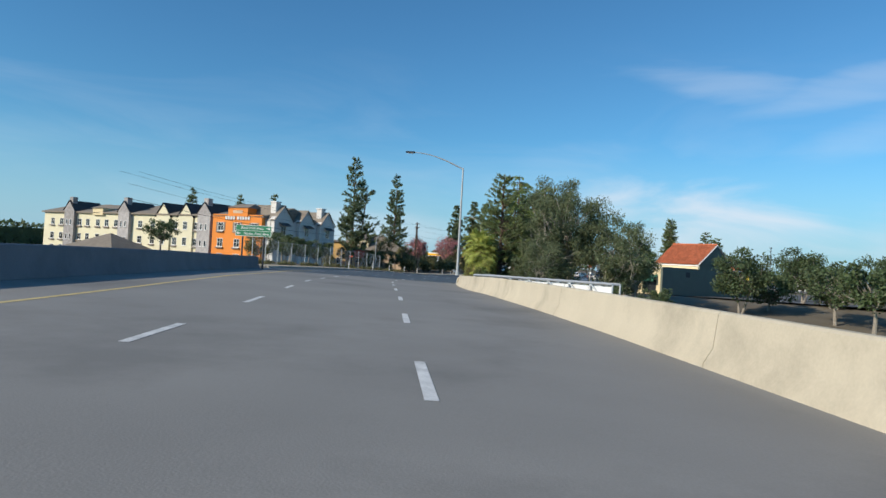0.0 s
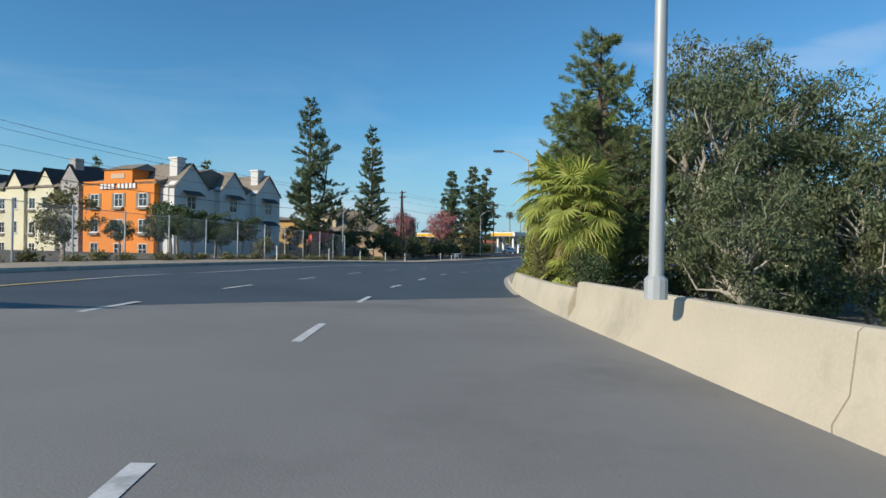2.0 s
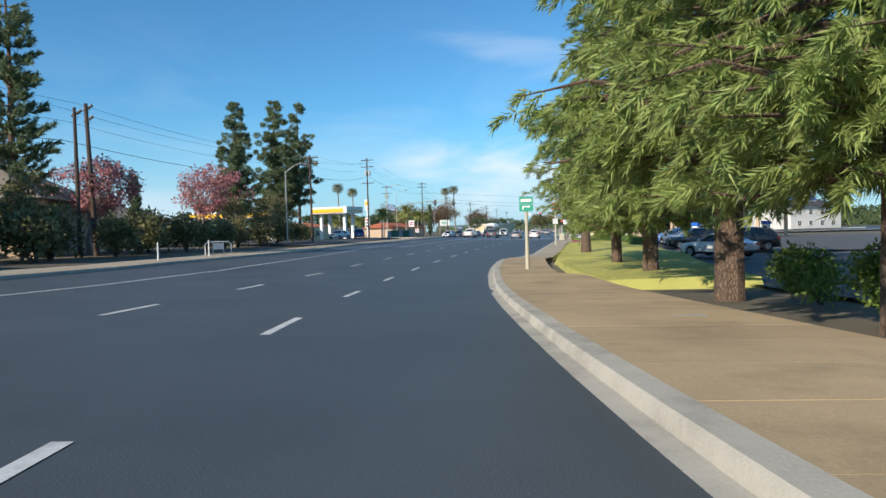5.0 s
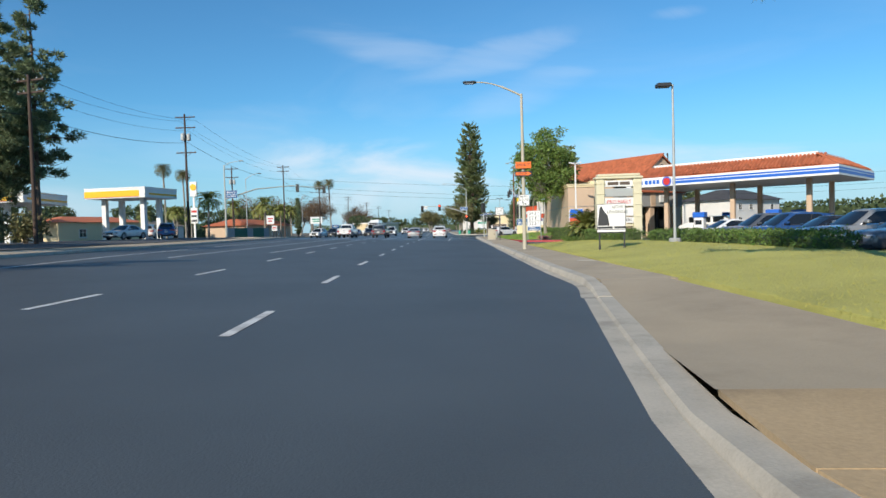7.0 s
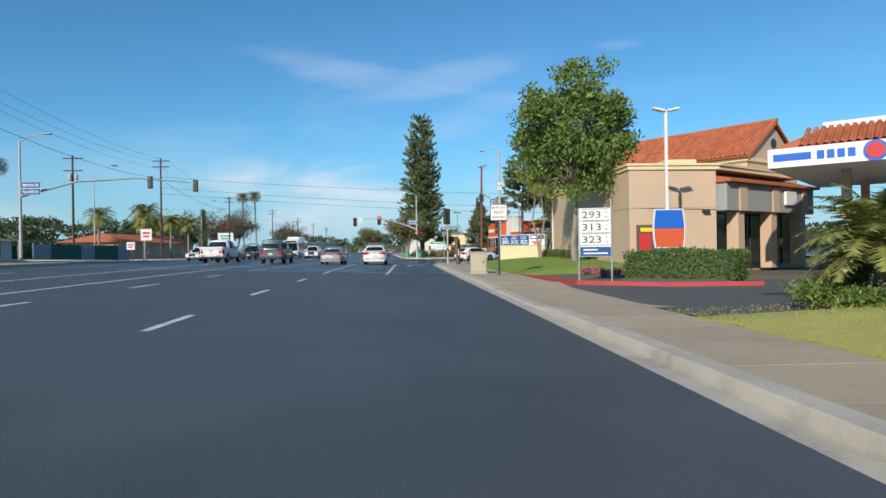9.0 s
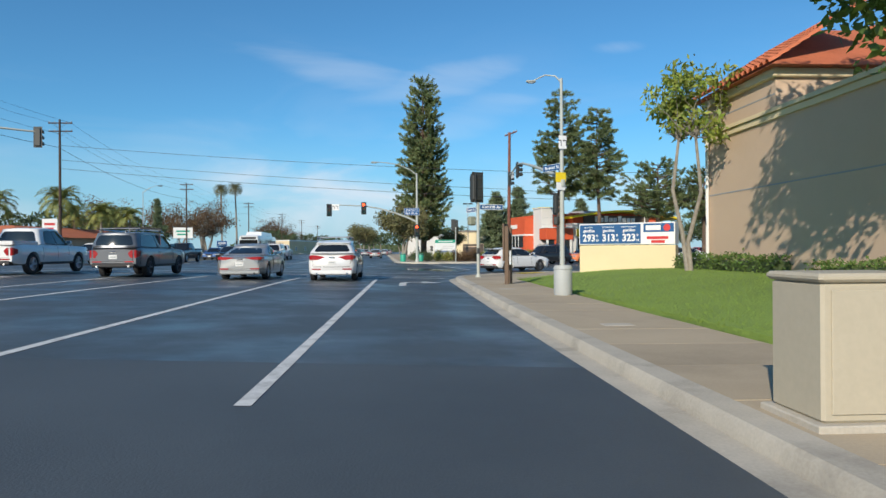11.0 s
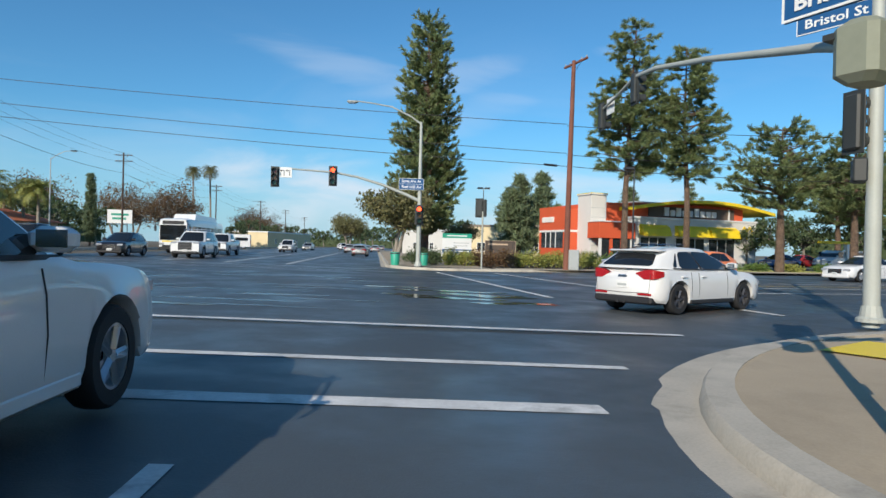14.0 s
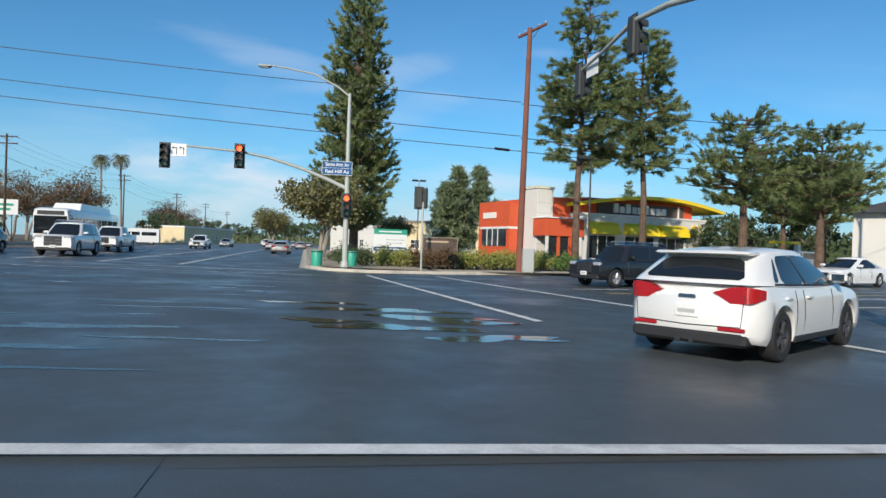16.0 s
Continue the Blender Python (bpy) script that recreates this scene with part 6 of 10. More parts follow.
# ---- buildings ----
def window(parent, m, w, h, frame_mat=TRIM_WHITE, glass=GLASS_DARK, bars_=True, shutters=None, sill=True, box_=None):
    """A window set in a wall that faces -y, its bottom middle at the pose m."""
    f = 0.07
    fr = M()
    for x0, x1, z0, z1 in ((-w / 2, w / 2, 0, f), (-w / 2, w / 2, h - f, h), (-w / 2, -w / 2 + f, f, h - f), (w / 2 - f, w / 2, f, h - f)):
        fr.box(x0, x1, -0.05, 0.04, z0, z1)
    if bars_:
        fr.box(-0.025, 0.025, -0.035, 0.02, f, h - f)
        fr.box(-w / 2 + f, w / 2 - f, -0.03, 0.02, h * 0.55, h * 0.55 + 0.04)
    win = part("window", M().box(-w / 2 + f * 0.4, w / 2 - f * 0.4, 0.004, 0.03, f * 0.4, h - f * 0.4), frame_mat, parent, place=m)
    part("frame", fr, frame_mat, win)
    part("pane", M().box(-w / 2 + f, w / 2 - f, -0.012, 0.0, f, h - f), glass, win)
    if sill:
        part("sill", M().box(-w / 2 - 0.1, w / 2 + 0.1, -0.14, 0.0, -0.08, 0.0, 0.01), frame_mat, win)
    if shutters:
        for sg in (-1, 1):
            part("shutter", M().box(min(sg * w / 2, sg * (w / 2 + 0.42)), max(sg * w / 2, sg * (w / 2 + 0.42)), -0.06, 0.0, -0.02, h + 0.02, 0.01), shutters, win)
    if box_:
        part("flower_box", M().box(-w / 2 - 0.15, w / 2 + 0.15, -0.34, -0.04, -0.34, -0.06, 0.03), box_, win)
    return win


def hotel():
    H = thing("hotel", "four-storey hotel with cream, orange and white gabled fronts", "building", at(101.5, 40.3, 0, -9.3))
    ev, rg = 7.7, 9.9                                  # eaves and ridge over the local ground
    part("wall", M().box(-62, -11.6, 0.0, 15, -1.5, ev), STUCCO_CREAM, H, "cream stucco")
    part("wall", M().box(-11.6, 0.0, -0.5, 15, -1.5, ev + 0.25), STUCCO_ORANGE, H, "bright orange stucco")
    part("wall", M().box(0.004, 1.2, 0.3, 18.5, -1.5, ev - 0.3), STUCCO_WHITE, H, "white stucco")
    part("roof", M().add([(-62.4, -0.5, ev), (0.3, -0.5, ev + 0.05), (0.3, 7.5, rg), (-62.4, 7.5, rg), (-62.4, 15.5, ev), (0.3, 15.5, ev), (-62.4, -0.5, ev - 0.25), (0.3, -0.5, ev - 0.2)],
                         [(0, 1, 2, 3), (3, 2, 5, 4), (0, 6, 7, 1), (1, 7, 5, 2), (0, 3, 4, 6)]), ROOF_GREY, H, "brown-grey shingle roof")
    # Orange front: raised middle gable, windows, sign.
    part("parapet", M().prism([(-7.8, 0), (-3.2, 0), (-3.2, 1.55), (-7.8, 1.55)], "y", -0.7, 1.5).mesh("parapet", STUCCO_ORANGE), STUCCO_ORANGE, H, place=pose(0, 0, ev - 0.1))
    part("parapet_roof", M().add([(-8.1, -0.9, ev + 1.45), (-2.9, -0.9, ev + 1.45), (-3.6, 1.6, ev + 2.3), (-7.4, 1.6, ev + 2.3), (-8.1, 3.4, ev + 1.4), (-2.9, 3.4, ev + 1.4)], [(0, 1, 2, 3), (1, 5, 2), (0, 3, 4), (3, 2, 5, 4), (0, 4, 5, 1)]), ROOF_GREY, H)
    part("panel", M().box(-6.6, -4.4, -0.76, -0.7, ev + 0.45, ev + 1.0, 0.01), STUCCO_TAN, H)
    for z in (5.0, 2.1, -0.6):
        for x in (-9.6, -5.6, -1.7):
            window(H, pose(x, -0.5, z), 1.35, 1.5, shutters=ROOF_GREY if z > 4 else None, box_=ROOF_GREY if z > 0 else None)
    sg = part("sign", M().box(-8.6, -2.6, -0.62, -0.56, 6.98, 7.02), DARK, H)
    for k in range(9):
        x = -8.5 + k * 0.62 + (0.35 if k > 3 else 0)
        part("sign_letter_bar", M().box(x, x + 0.42, -0.66, -0.56, 7.02, 7.6, 0.02), TRIM_WHITE, sg)
    # Stone bays with chimneys and gables.
    def bay(x, w, top):
        part("stone_bay", M().box(x - w / 2, x + w / 2, -0.8, 2, -1.5, top), STONE, H, "grey stone facing")
        part("bay_gable", M().prism([(-w / 2 - 0.15, 0), (w / 2 + 0.15, 0), (0, w * 0.62)], "y", -0.85, 4).mesh("bay_gable", STONE), STONE, H, place=pose(x, 0, top))
        part("bay_roof", M().add([(-w / 2 - 0.3, -1.0, -0.1), (0, -1.0, w * 0.66), (0, 6, w * 0.66), (-w / 2 - 0.3, 6, -0.1), (w / 2 + 0.3, -1.0, -0.1), (w / 2 + 0.3, 6, -0.1)], [(0, 1, 2, 3), (1, 4, 5, 2)]), ROOF_DARK, H, place=pose(x, 0, top + 0.05))
        part("chimney", M().box(x - 0.55, x + 0.55, -0.5, 0.6, top + 0.6, top + w * 0.62 + 0.9, 0.03), STONE, H)
        for z in (4.9, 1.9):
            for dx in (-0.6, 0.6):
                window(H, pose(x + dx, -0.8, z), 0.55, 1.15, bars_=False)
    bay(-13.6, 3.2, ev + 0.2)
    bay(-35.5, 3.2, ev + 0.2)
    bay(-52.5, 3.2, ev + 0.2)
    # Cream gables.
    for x in (-18.8, -24.8):
        part("gable_wall", M().prism([(-1.9, -9.0), (1.9, -9.0), (1.9, 0), (0, 2.4), (-1.9, 0)], "y", -0.35, 3).mesh("gable_wall", STUCCO_CREAM), STUCCO_CREAM, H, place=pose(x, 0, ev - 0.4))
        part("gable_roof", M().add([(-2.2, -0.6, -0.3), (0, -0.6, 2.5), (0, 6, 2.5), (-2.2, 6, -0.3), (2.2, -0.6, -0.3), (2.2, 6, -0.3)], [(0, 1, 2, 3), (1, 4, 5, 2)]), ROOF_DARK, H, place=pose(x, 0, ev - 0.3))
        for z in (4.9, 1.9):
            window(H, pose(x, -0.35, z), 1.1, 1.5)
    part("dormer", M().box(-45.4, -42.2, -0.5, 2, ev - 0.6, ev + 0.9, 0.02), STUCCO_PALE, H)
    part("dormer_roof", M().add([(-45.8, -0.8, ev + 0.85), (-41.8, -0.8, ev + 0.85), (-42.6, 2, ev + 1.8), (-45, 2, ev + 1.8)], [(0, 1, 2, 3)]), ROOF_GREY, H)
    for z in (4.9, 1.9, -0.7):
        for x in (-16.3, -21.8, -27.9, -31.5, -38.6, -41.5, -44.2, -47.4, -50.0, -56, -59):
            window(H, pose(x, 0.0, z), 1.25, 1.4, box_=ROOF_GREY if z > 0 else None)
    # White wing with its gables, awnings and chimneys.
    for y, w, h in ((2.8, 4.8, 2.5), (9.3, 4.2, 2.2), (15.6, 4.6, 2.4)):
        part("gable_wall", M().prism([(y - w / 2, -9.0), (y + w / 2, -9.0), (y + w / 2, 0), (y, h), (y - w / 2, 0)], "x", 1.0, 2.0).mesh("gable_wall", STUCCO_WHITE), STUCCO_WHITE, H, place=pose(0, 0, ev - 0.3))
        part("gable_roof", M().add([(2.25, y - w / 2 - 0.2, -0.25), (2.25, y, h + 0.12), (-5, y, h + 0.12), (-5, y - w / 2 - 0.2, -0.25), (2.25, y + w / 2 + 0.2, -0.25), (-5, y + w / 2 + 0.2, -0.25)], [(0, 1, 2, 3), (1, 4, 5, 2)]), ROOF_GREY, H, place=pose(0, 0, ev - 0.3))
        for z in (4.8, 1.9):
            win = window(H, pose(2.0, y, z, 0, 0, 90), 1.3, 1.5)
            part("awning", M().prism([(0, 0), (-0.9, -0.5), (-0.9, -0.6), (0, -0.05)], "x", -1.2, 1.2).mesh("awning", ROOF_DARK), ROOF_DARK, win, "dark canvas awning", place=pose(0, -0.02, 2.1))
    for y in (2.0, 15.0):
        part("chimney", M().box(0.1, 1.3, y - 0.6, y + 0.6, ev, rg + 0.5, 0.03), STUCCO_WHITE, H)
        part("chimney_cap", M().box(0.0, 1.4, y - 0.7, y + 0.7, rg + 0.5, rg + 0.7, 0.02), TRIM_WHITE, H)
    part("roof_slope", M().add([(1.0, 5.5, ev - 0.3), (1.0, 13, ev - 0.3), (-4, 13, rg), (-4, 5.5, rg)], [(0, 1, 2, 3)]), ROOF_DARK, H)


hotel()
pav = thing("pavilion", "low pavilion with a grey pyramid roof", "building", at(96.6, 67, -3.2) @ Matrix.Scale(1.0, 4))
part("roof", M().add([(-5.5, -5.5, 3.6), (5.5, -5.5, 3.6), (5.5, 5.5, 3.6), (-5.5, 5.5, 3.6), (0, 0, 6.4)], [(0, 1, 4), (1, 2, 4), (2, 3, 4), (3, 0, 4), (0, 3, 2, 1)]), ROOF_GREY, pav)
part("wall", M().box(-4.8, 4.8, -4.8, 4.8, -0.5, 3.6), STUCCO_CREAM, pav)


def block(name, label, m, w, dp, h, wall, roof, rise=1.0, over=0.4, windows=(), flat=False, wz=1.0, ww=1.3, wh=1.3):
    """A plain building: walls, roof (hipped or flat with a parapet) and windows (x, z) in its front, which faces -y."""
    ob = thing(name, label, "building", m)
    part("wall", M().box(-w / 2, w / 2, 0, dp, -1.0, h), wall, ob)
    if flat:
        part("roof", M().box(-w / 2 - 0.12, w / 2 + 0.12, -0.12, dp + 0.12, h, h + 0.35, 0.03), roof, ob)
    else:
        o, k = over, min(w, dp) / 2
        part("roof", M().add([(-w / 2 - o, -o, h), (w / 2 + o, -o, h), (w / 2 + o, dp + o, h), (-w / 2 - o, dp + o, h),
                              (-w / 2 - o + k, k - o, h + rise), (w / 2 + o - k, k - o, h + rise), (w / 2 + o - k, dp + o - k, h + rise), (-w / 2 - o + k, dp + o - k, h + rise)],
                             [(0, 1, 5, 4), (1, 2, 6, 5), (2, 3, 7, 6), (3, 0, 4, 7), (4, 5, 6, 7), (0, 3, 2, 1)]), roof, ob)
    for x, z in windows:
        window(ob, pose(x, -0.004, z), ww, wh)
    return ob


# Low buildings on the far side.
block("office_building", "yellow office building with a low brown roof", at(122.3, 45.5, 0, 22), 14, 12, 5.2, STUCCO_YELLOW, ROOF_GREY, 0.8, 0.4, [(-5, 0.6), (-1.5, 0.6), (2, 0.6), (5.5, 0.6), (-3, 3.2), (3, 3.2)])
mh = block("office_building", "brown office building with shingled mansard roof and dormer", at(135.5, 42.5, 0, 22), 17, 14, 4.0, STUCCO_TAN, ROOF_GREY, 3.9, 0.9, [(-6, 1.0), (-2, 1.0), (2, 1.0), (6, 1.0)])
part("dormer", M().box(-3.4, 0.2, 0.3, 5, 4.2, 6.4, 0.03), STUCCO_PALE, mh)
part("dormer_roof", M().add([(-3.8, 0.0, 6.4), (0.6, 0.0, 6.4), (0.2, 5.0, 7.4), (-3.4, 5.0, 7.4), (-3.8, 5, 6.3), (0.6, 5, 6.3)], [(0, 1, 2, 3), (0, 3, 4), (1, 5, 2)]), ROOF_GREY, mh)
for x_ in (-2.5, -0.9):
    window(mh, pose(x_, 0.296, 4.9), 0.9, 1.0)
block("office_building", "brown shingled house beyond the pine", at(166, 52, 0, 90 - 8), 18, 12, 3.4, STUCCO_TAN, ROOF_GREY, 2.4, 0.8, [(-5, 1.2), (0, 1.2), (5, 1.2)])
red = thing("awning_sign", "salmon red boxy awning by the drive", "awning", at(124.2, 36.2, 0, 60))
part("canopy", M().box(-1.4, 1.4, -0.9, 0.9, 2.0, 3.7, 0.05), PINK_RED, red)
for x in (-1.2, 1.2):
    part("post", M().tube([(x, 0, 0), (x, 0, 2.0)], 0.05, 8), DARK, red)
rack = thing("cycle_barrier", "white tubular barrier with a small sign", "barrier", at(141.5, 22.6, 0.1, 60))
part("frame", M().tube([(-1.0, 0, 0), (-1.0, 0, 0.75), (-0.8, 0, 0.9), (0.8, 0, 0.9), (1.0, 0, 0.75), (1.0, 0, 0)], 0.04, 8), TRIM_WHITE, rack, smooth=True)
part("leg", M().tube([(-0.4, 0, 0), (-0.4, 0, 0.9)], 0.03, 6), TRIM_WHITE, rack)
part("leg", M().tube([(0.4, 0, 0), (0.4, 0, 0.9)], 0.03, 6), TRIM_WHITE, rack)
part("sign", M().box(-0.38, 0.38, -0.06, -0.04, 0.35, 0.8), SIGN_WHITE, rack)
for k, s in enumerate((85, 95, 104, 113, 120, 133, 138)):
    mk = thing("marker_post", "short white marker post by the far kerb", "post", at(s, edge_left(s) + 1.6, 0.15), "marker posts")
    part("shaft", M().tube([(0, 0, -0.1), (0, 0, 0.95)], 0.045, 8), TRIM_WHITE, mk)
    part("cap", M().lathe([(0.05, 0.95), (0.05, 1.0), (0.02, 1.04)], 8), TRIM_WHITE, mk)


def tile_rows(w, run, rise, n=None, pitch=0.34):
    """Barrel tiles on a slope: rows of half-round ridges from the eaves up."""
    m, cols, rows = M(), int(w / 0.30), max(2, int(math.hypot(run, rise) / pitch))
    for j in range(rows):
        t0, t1 = j / rows, (j + 1.15) / rows
        for i in range(cols):
            x = -w / 2 + (i + 0.5) * w / cols
            r = w / cols * 0.42
            ring = lambda t, z: [(x - r, run * t, rise * t + z), (x - r * 0.6, run * t, rise * t + z + r * 0.7), (x, run * t, rise * t + z + r), (x + r * 0.6, run * t, rise * t + z + r * 0.7), (x + r, run * t, rise * t + z)]
            m.rings([ring(t0, 0.05), ring(min(t1, 1.0), 0.015)], caps=False, closed=False)
    return m


def shops():
    """The tiled shop building by the first car park; its gable end's shade is put into a darker stucco colour."""
    ob = thing("shop_building", "pale stucco shop building with red tile roof and green awnings", "building", at(139, -33, -0.2, -26) @ pose(-11.2, -5.0, 0))
    # local -y faces the first car park
    part("wall", M().box(2.5, 11, 0, 10, -2, 5.9), STUCCO_PALE, ob)
    part("front_block", M().box(2.5, 11, -11, -0.004, -2, 4.7), STUCCO_PALE, ob)
    part("coping", M().box(2.35, 11.15, -11.15, -0.1, 4.7, 4.95, 0.03), TRIM_WHITE, ob)
    part("side_wall", M().box(11.004, 11.3, -10.9, 15.1, -2.4, 5.0), STUCCO_SHADED, ob, "end wall coloured dark green-grey for its shade")
    part("gable_end", M().prism([(-0.1, 5.0), (10.1, 5.0), (10.1, 5.9), (5.0, 9.5), (-0.1, 5.9)], "x", 11.0, 11.3).mesh("gable_end", STUCCO_SHADED), STUCCO_SHADED, ob)
    part("roof", M().add([(2.0, -0.6, 5.9), (11.5, -0.6, 5.9), (11.5, 5.0, 9.7), (2.0, 5.0, 9.7), (11.5, 10.6, 5.9), (2.0, 10.6, 5.9)], [(0, 1, 2, 3), (3, 2, 4, 5), (0, 5, 4, 1)]), TILE, ob)
    part("roof_tiles", tile_rows(9.3, 5.6, 3.8).mesh("roof_tiles", TILE), TILE, ob, place=pose(6.75, -0.58, 5.92))["kind"] = "stuff"
    for sg in (-1, 1):
        part("verge_trim", M().tube([(11.42, 5.0 + sg * 5.7, 5.75), (11.42, 5.0, 9.62)], 0.14, 4), TRIM_WHITE, ob, "white verge board")
    part("ridge", M().tube([(2.0, 5.0, 9.75), (11.5, 5.0, 9.75)], 0.16, 8), TILE, ob)
    part("cornice", M().box(2.3, 11.2, -0.2, -0.02, 5.5, 5.8, 0.02), TRIM_WHITE, ob)
    part("vent_window", M().box(11.3, 11.36, -4.2, -3.0, 3.4, 4.3, 0.02), DARK, ob)
    for x in (5.2, 8.9):
        window(ob, pose(x, -11.004, 0.5), 2.6, 2.2, DARK)
        part("awning", M().prism([(0, 0.9), (-1.3, 0.1), (-1.3, -0.25), (-1.25, -0.25), (-1.2, 0.05), (0, 0.8)], "x", -1.6, 1.6).mesh("awning", AWNING_GREEN), AWNING_GREEN, ob, "green canvas awning", place=pose(x, -11.01, 2.7))
    part("sign_board", M().box(4.4, 9.4, -11.08, -11.01, 3.9, 4.5, 0.01), SIGN_BLUE, ob)
    part("door", M().box(2.75, 3.25, -11.05, -11.005, 0.2, 2.4), DARK, ob)


shops()


# ---- the petrol station with the blue stripe ----
def station():
    place = at(194.5, -19.1, 0, 48)
    ob = thing("fuel_canopy", "white fuel canopy with blue stripe and red tile skirt roof", "canopy", place)
    x0, x1, y0, y1, lo, hi = 0.0, 13.0, -9.0, 8.9, 4.75, 5.55     # x to the right, y along the road
    part("soffit", M().box(x0 + 0.05, x1 - 0.05, y0 + 0.05, y1 - 0.05, lo, lo + 0.2), CANOPY_WHITE, ob, "pale soffit")
    for a, b, c, e in ((x0, x1, y0, y0 + 0.12), (x0, x1, y1 - 0.12, y1), (x0, x0 + 0.12, y0 + 0.12, y1 - 0.12), (x1 - 0.12, x1, y0 + 0.12, y1 - 0.12)):
        part("fascia", M().box(a, b, c, e, lo, hi, 0.01), CANOPY_WHITE, ob)
    for z, t in ((5.3, 0.14), (5.04, 0.24)):
        part("stripe", M().box(x0 - 0.012, x0, y0, y1 - 4.6, z - t / 2, z + t / 2), CANOPY_BLUE, ob, "blue stripe")
        part("stripe", M().box(x0, x1, y0 - 0.012, y0, z - t / 2, z + t / 2), CANOPY_BLUE, ob, "blue stripe")
    sk = 1.9
    part("skirt_roof", M().add([(x0, y0, hi), (x1, y0, hi), (x1, y1, hi), (x0, y1, hi), (x0 + sk, y0 + sk, hi + 1.05), (x1 - sk, y0 + sk, hi + 1.05), (x1 - sk, y1 - sk, hi + 1.05), (x0 + sk, y1 - sk, hi + 1.05)],
                               [(0, 1, 5, 4), (1, 2, 6, 5), (2, 3, 7, 6), (3, 0, 4, 7)]), TILE, ob, "red tile skirt roof")
    t = tile_rows(y1 - y0 - 2.4, sk, 1.05).mesh("roof_tiles", TILE)
    part("roof_tiles", t, TILE, ob, place=pose(x0, (y0 + y1) / 2, hi, 0, 0, -90))["kind"] = "stuff"
    t = tile_rows(x1 - x0 - 2.4, sk, 1.05).mesh("roof_tiles", TILE)
    part("roof_tiles", t, TILE, ob, place=pose((x0 + x1) / 2, y0, hi))["kind"] = "stuff"
    part("roof_edge", M().box(x0 + sk, x1 - sk, y0 + sk, y1 - sk, hi + 1.0, hi + 1.32, 0.03), CANOPY_WHITE, ob)
    # The name panel is a plain shape: white board, blue bar, letter bars and a red disc.
    bd = part("name_board", M().box(x0 - 0.08, x0 - 0.013, y1 - 4.6, y1 - 0.02, lo, hi + 0.05, 0.01), CANOPY_WHITE, ob)
    part("bar", M().box(x0 - 0.095, x0 - 0.08, y1 - 1.75, y1 - 0.25, lo + 0.28, lo + 0.6), CANOPY_BLUE, bd)
    for k in range(4):
        part("letter_bar", M().box(x0 - 0.095, x0 - 0.08, y1 - 2.25 - k * 0.38, y1 - 1.97 - k * 0.38, lo + 0.25, lo + 0.62), CANOPY_BLUE, bd)
    part("disc", M().tube([(x0 - 0.12, y1 - 4.1, lo + 0.42), (x0 - 0.05, y1 - 4.1, lo + 0.42)], 0.44, 24), CANOPY_BLUE, bd, smooth=True)
    part("disc_centre", M().tube([(x0 - 0.14, y1 - 4.1, lo + 0.42), (x0 - 0.11, y1 - 4.1, lo + 0.42)], 0.33, 24), SIGN_RED, bd, smooth=True)
    for x in (2.9, 10.2):
        for y in (-6.2, 0.0, 6.2):
            part("column", M().box(x - 0.2, x + 0.2, y - 0.2, y + 0.2, -0.1, lo, 0.03), STUCCO_TAN, ob)
    for x in (2.9, 10.2):
        for y in (-3.4, 3.0):
            pump = thing("fuel_pump", "white and blue fuel pump under the canopy", "fuel pump", place @ pose(x, y, 0.02))
            part("island", M().box(-0.6, 0.6, -1.4, 1.4, 0, 0.14, 0.03), KERB, pump)
            part("body", M().box(-0.35, 0.35, -0.45, 0.45, 0.14, 1.75, 0.04), SIGN_WHITE, pump)
            part("top", M().box(-0.4, 0.4, -0.55, 0.55, 1.75, 2.25, 0.04), CANOPY_BLUE, pump)
            part("screen", M().box(-0.37, -0.35, -0.3, 0.3, 1.1, 1.5), GLASS_DARK, pump)
            part("hose", M().tube([(-0.38, 0.35, 1.5), (-0.55, 0.4, 0.9), (-0.4, 0.38, 0.5)], 0.02, 6), BLACK, pump)


station()


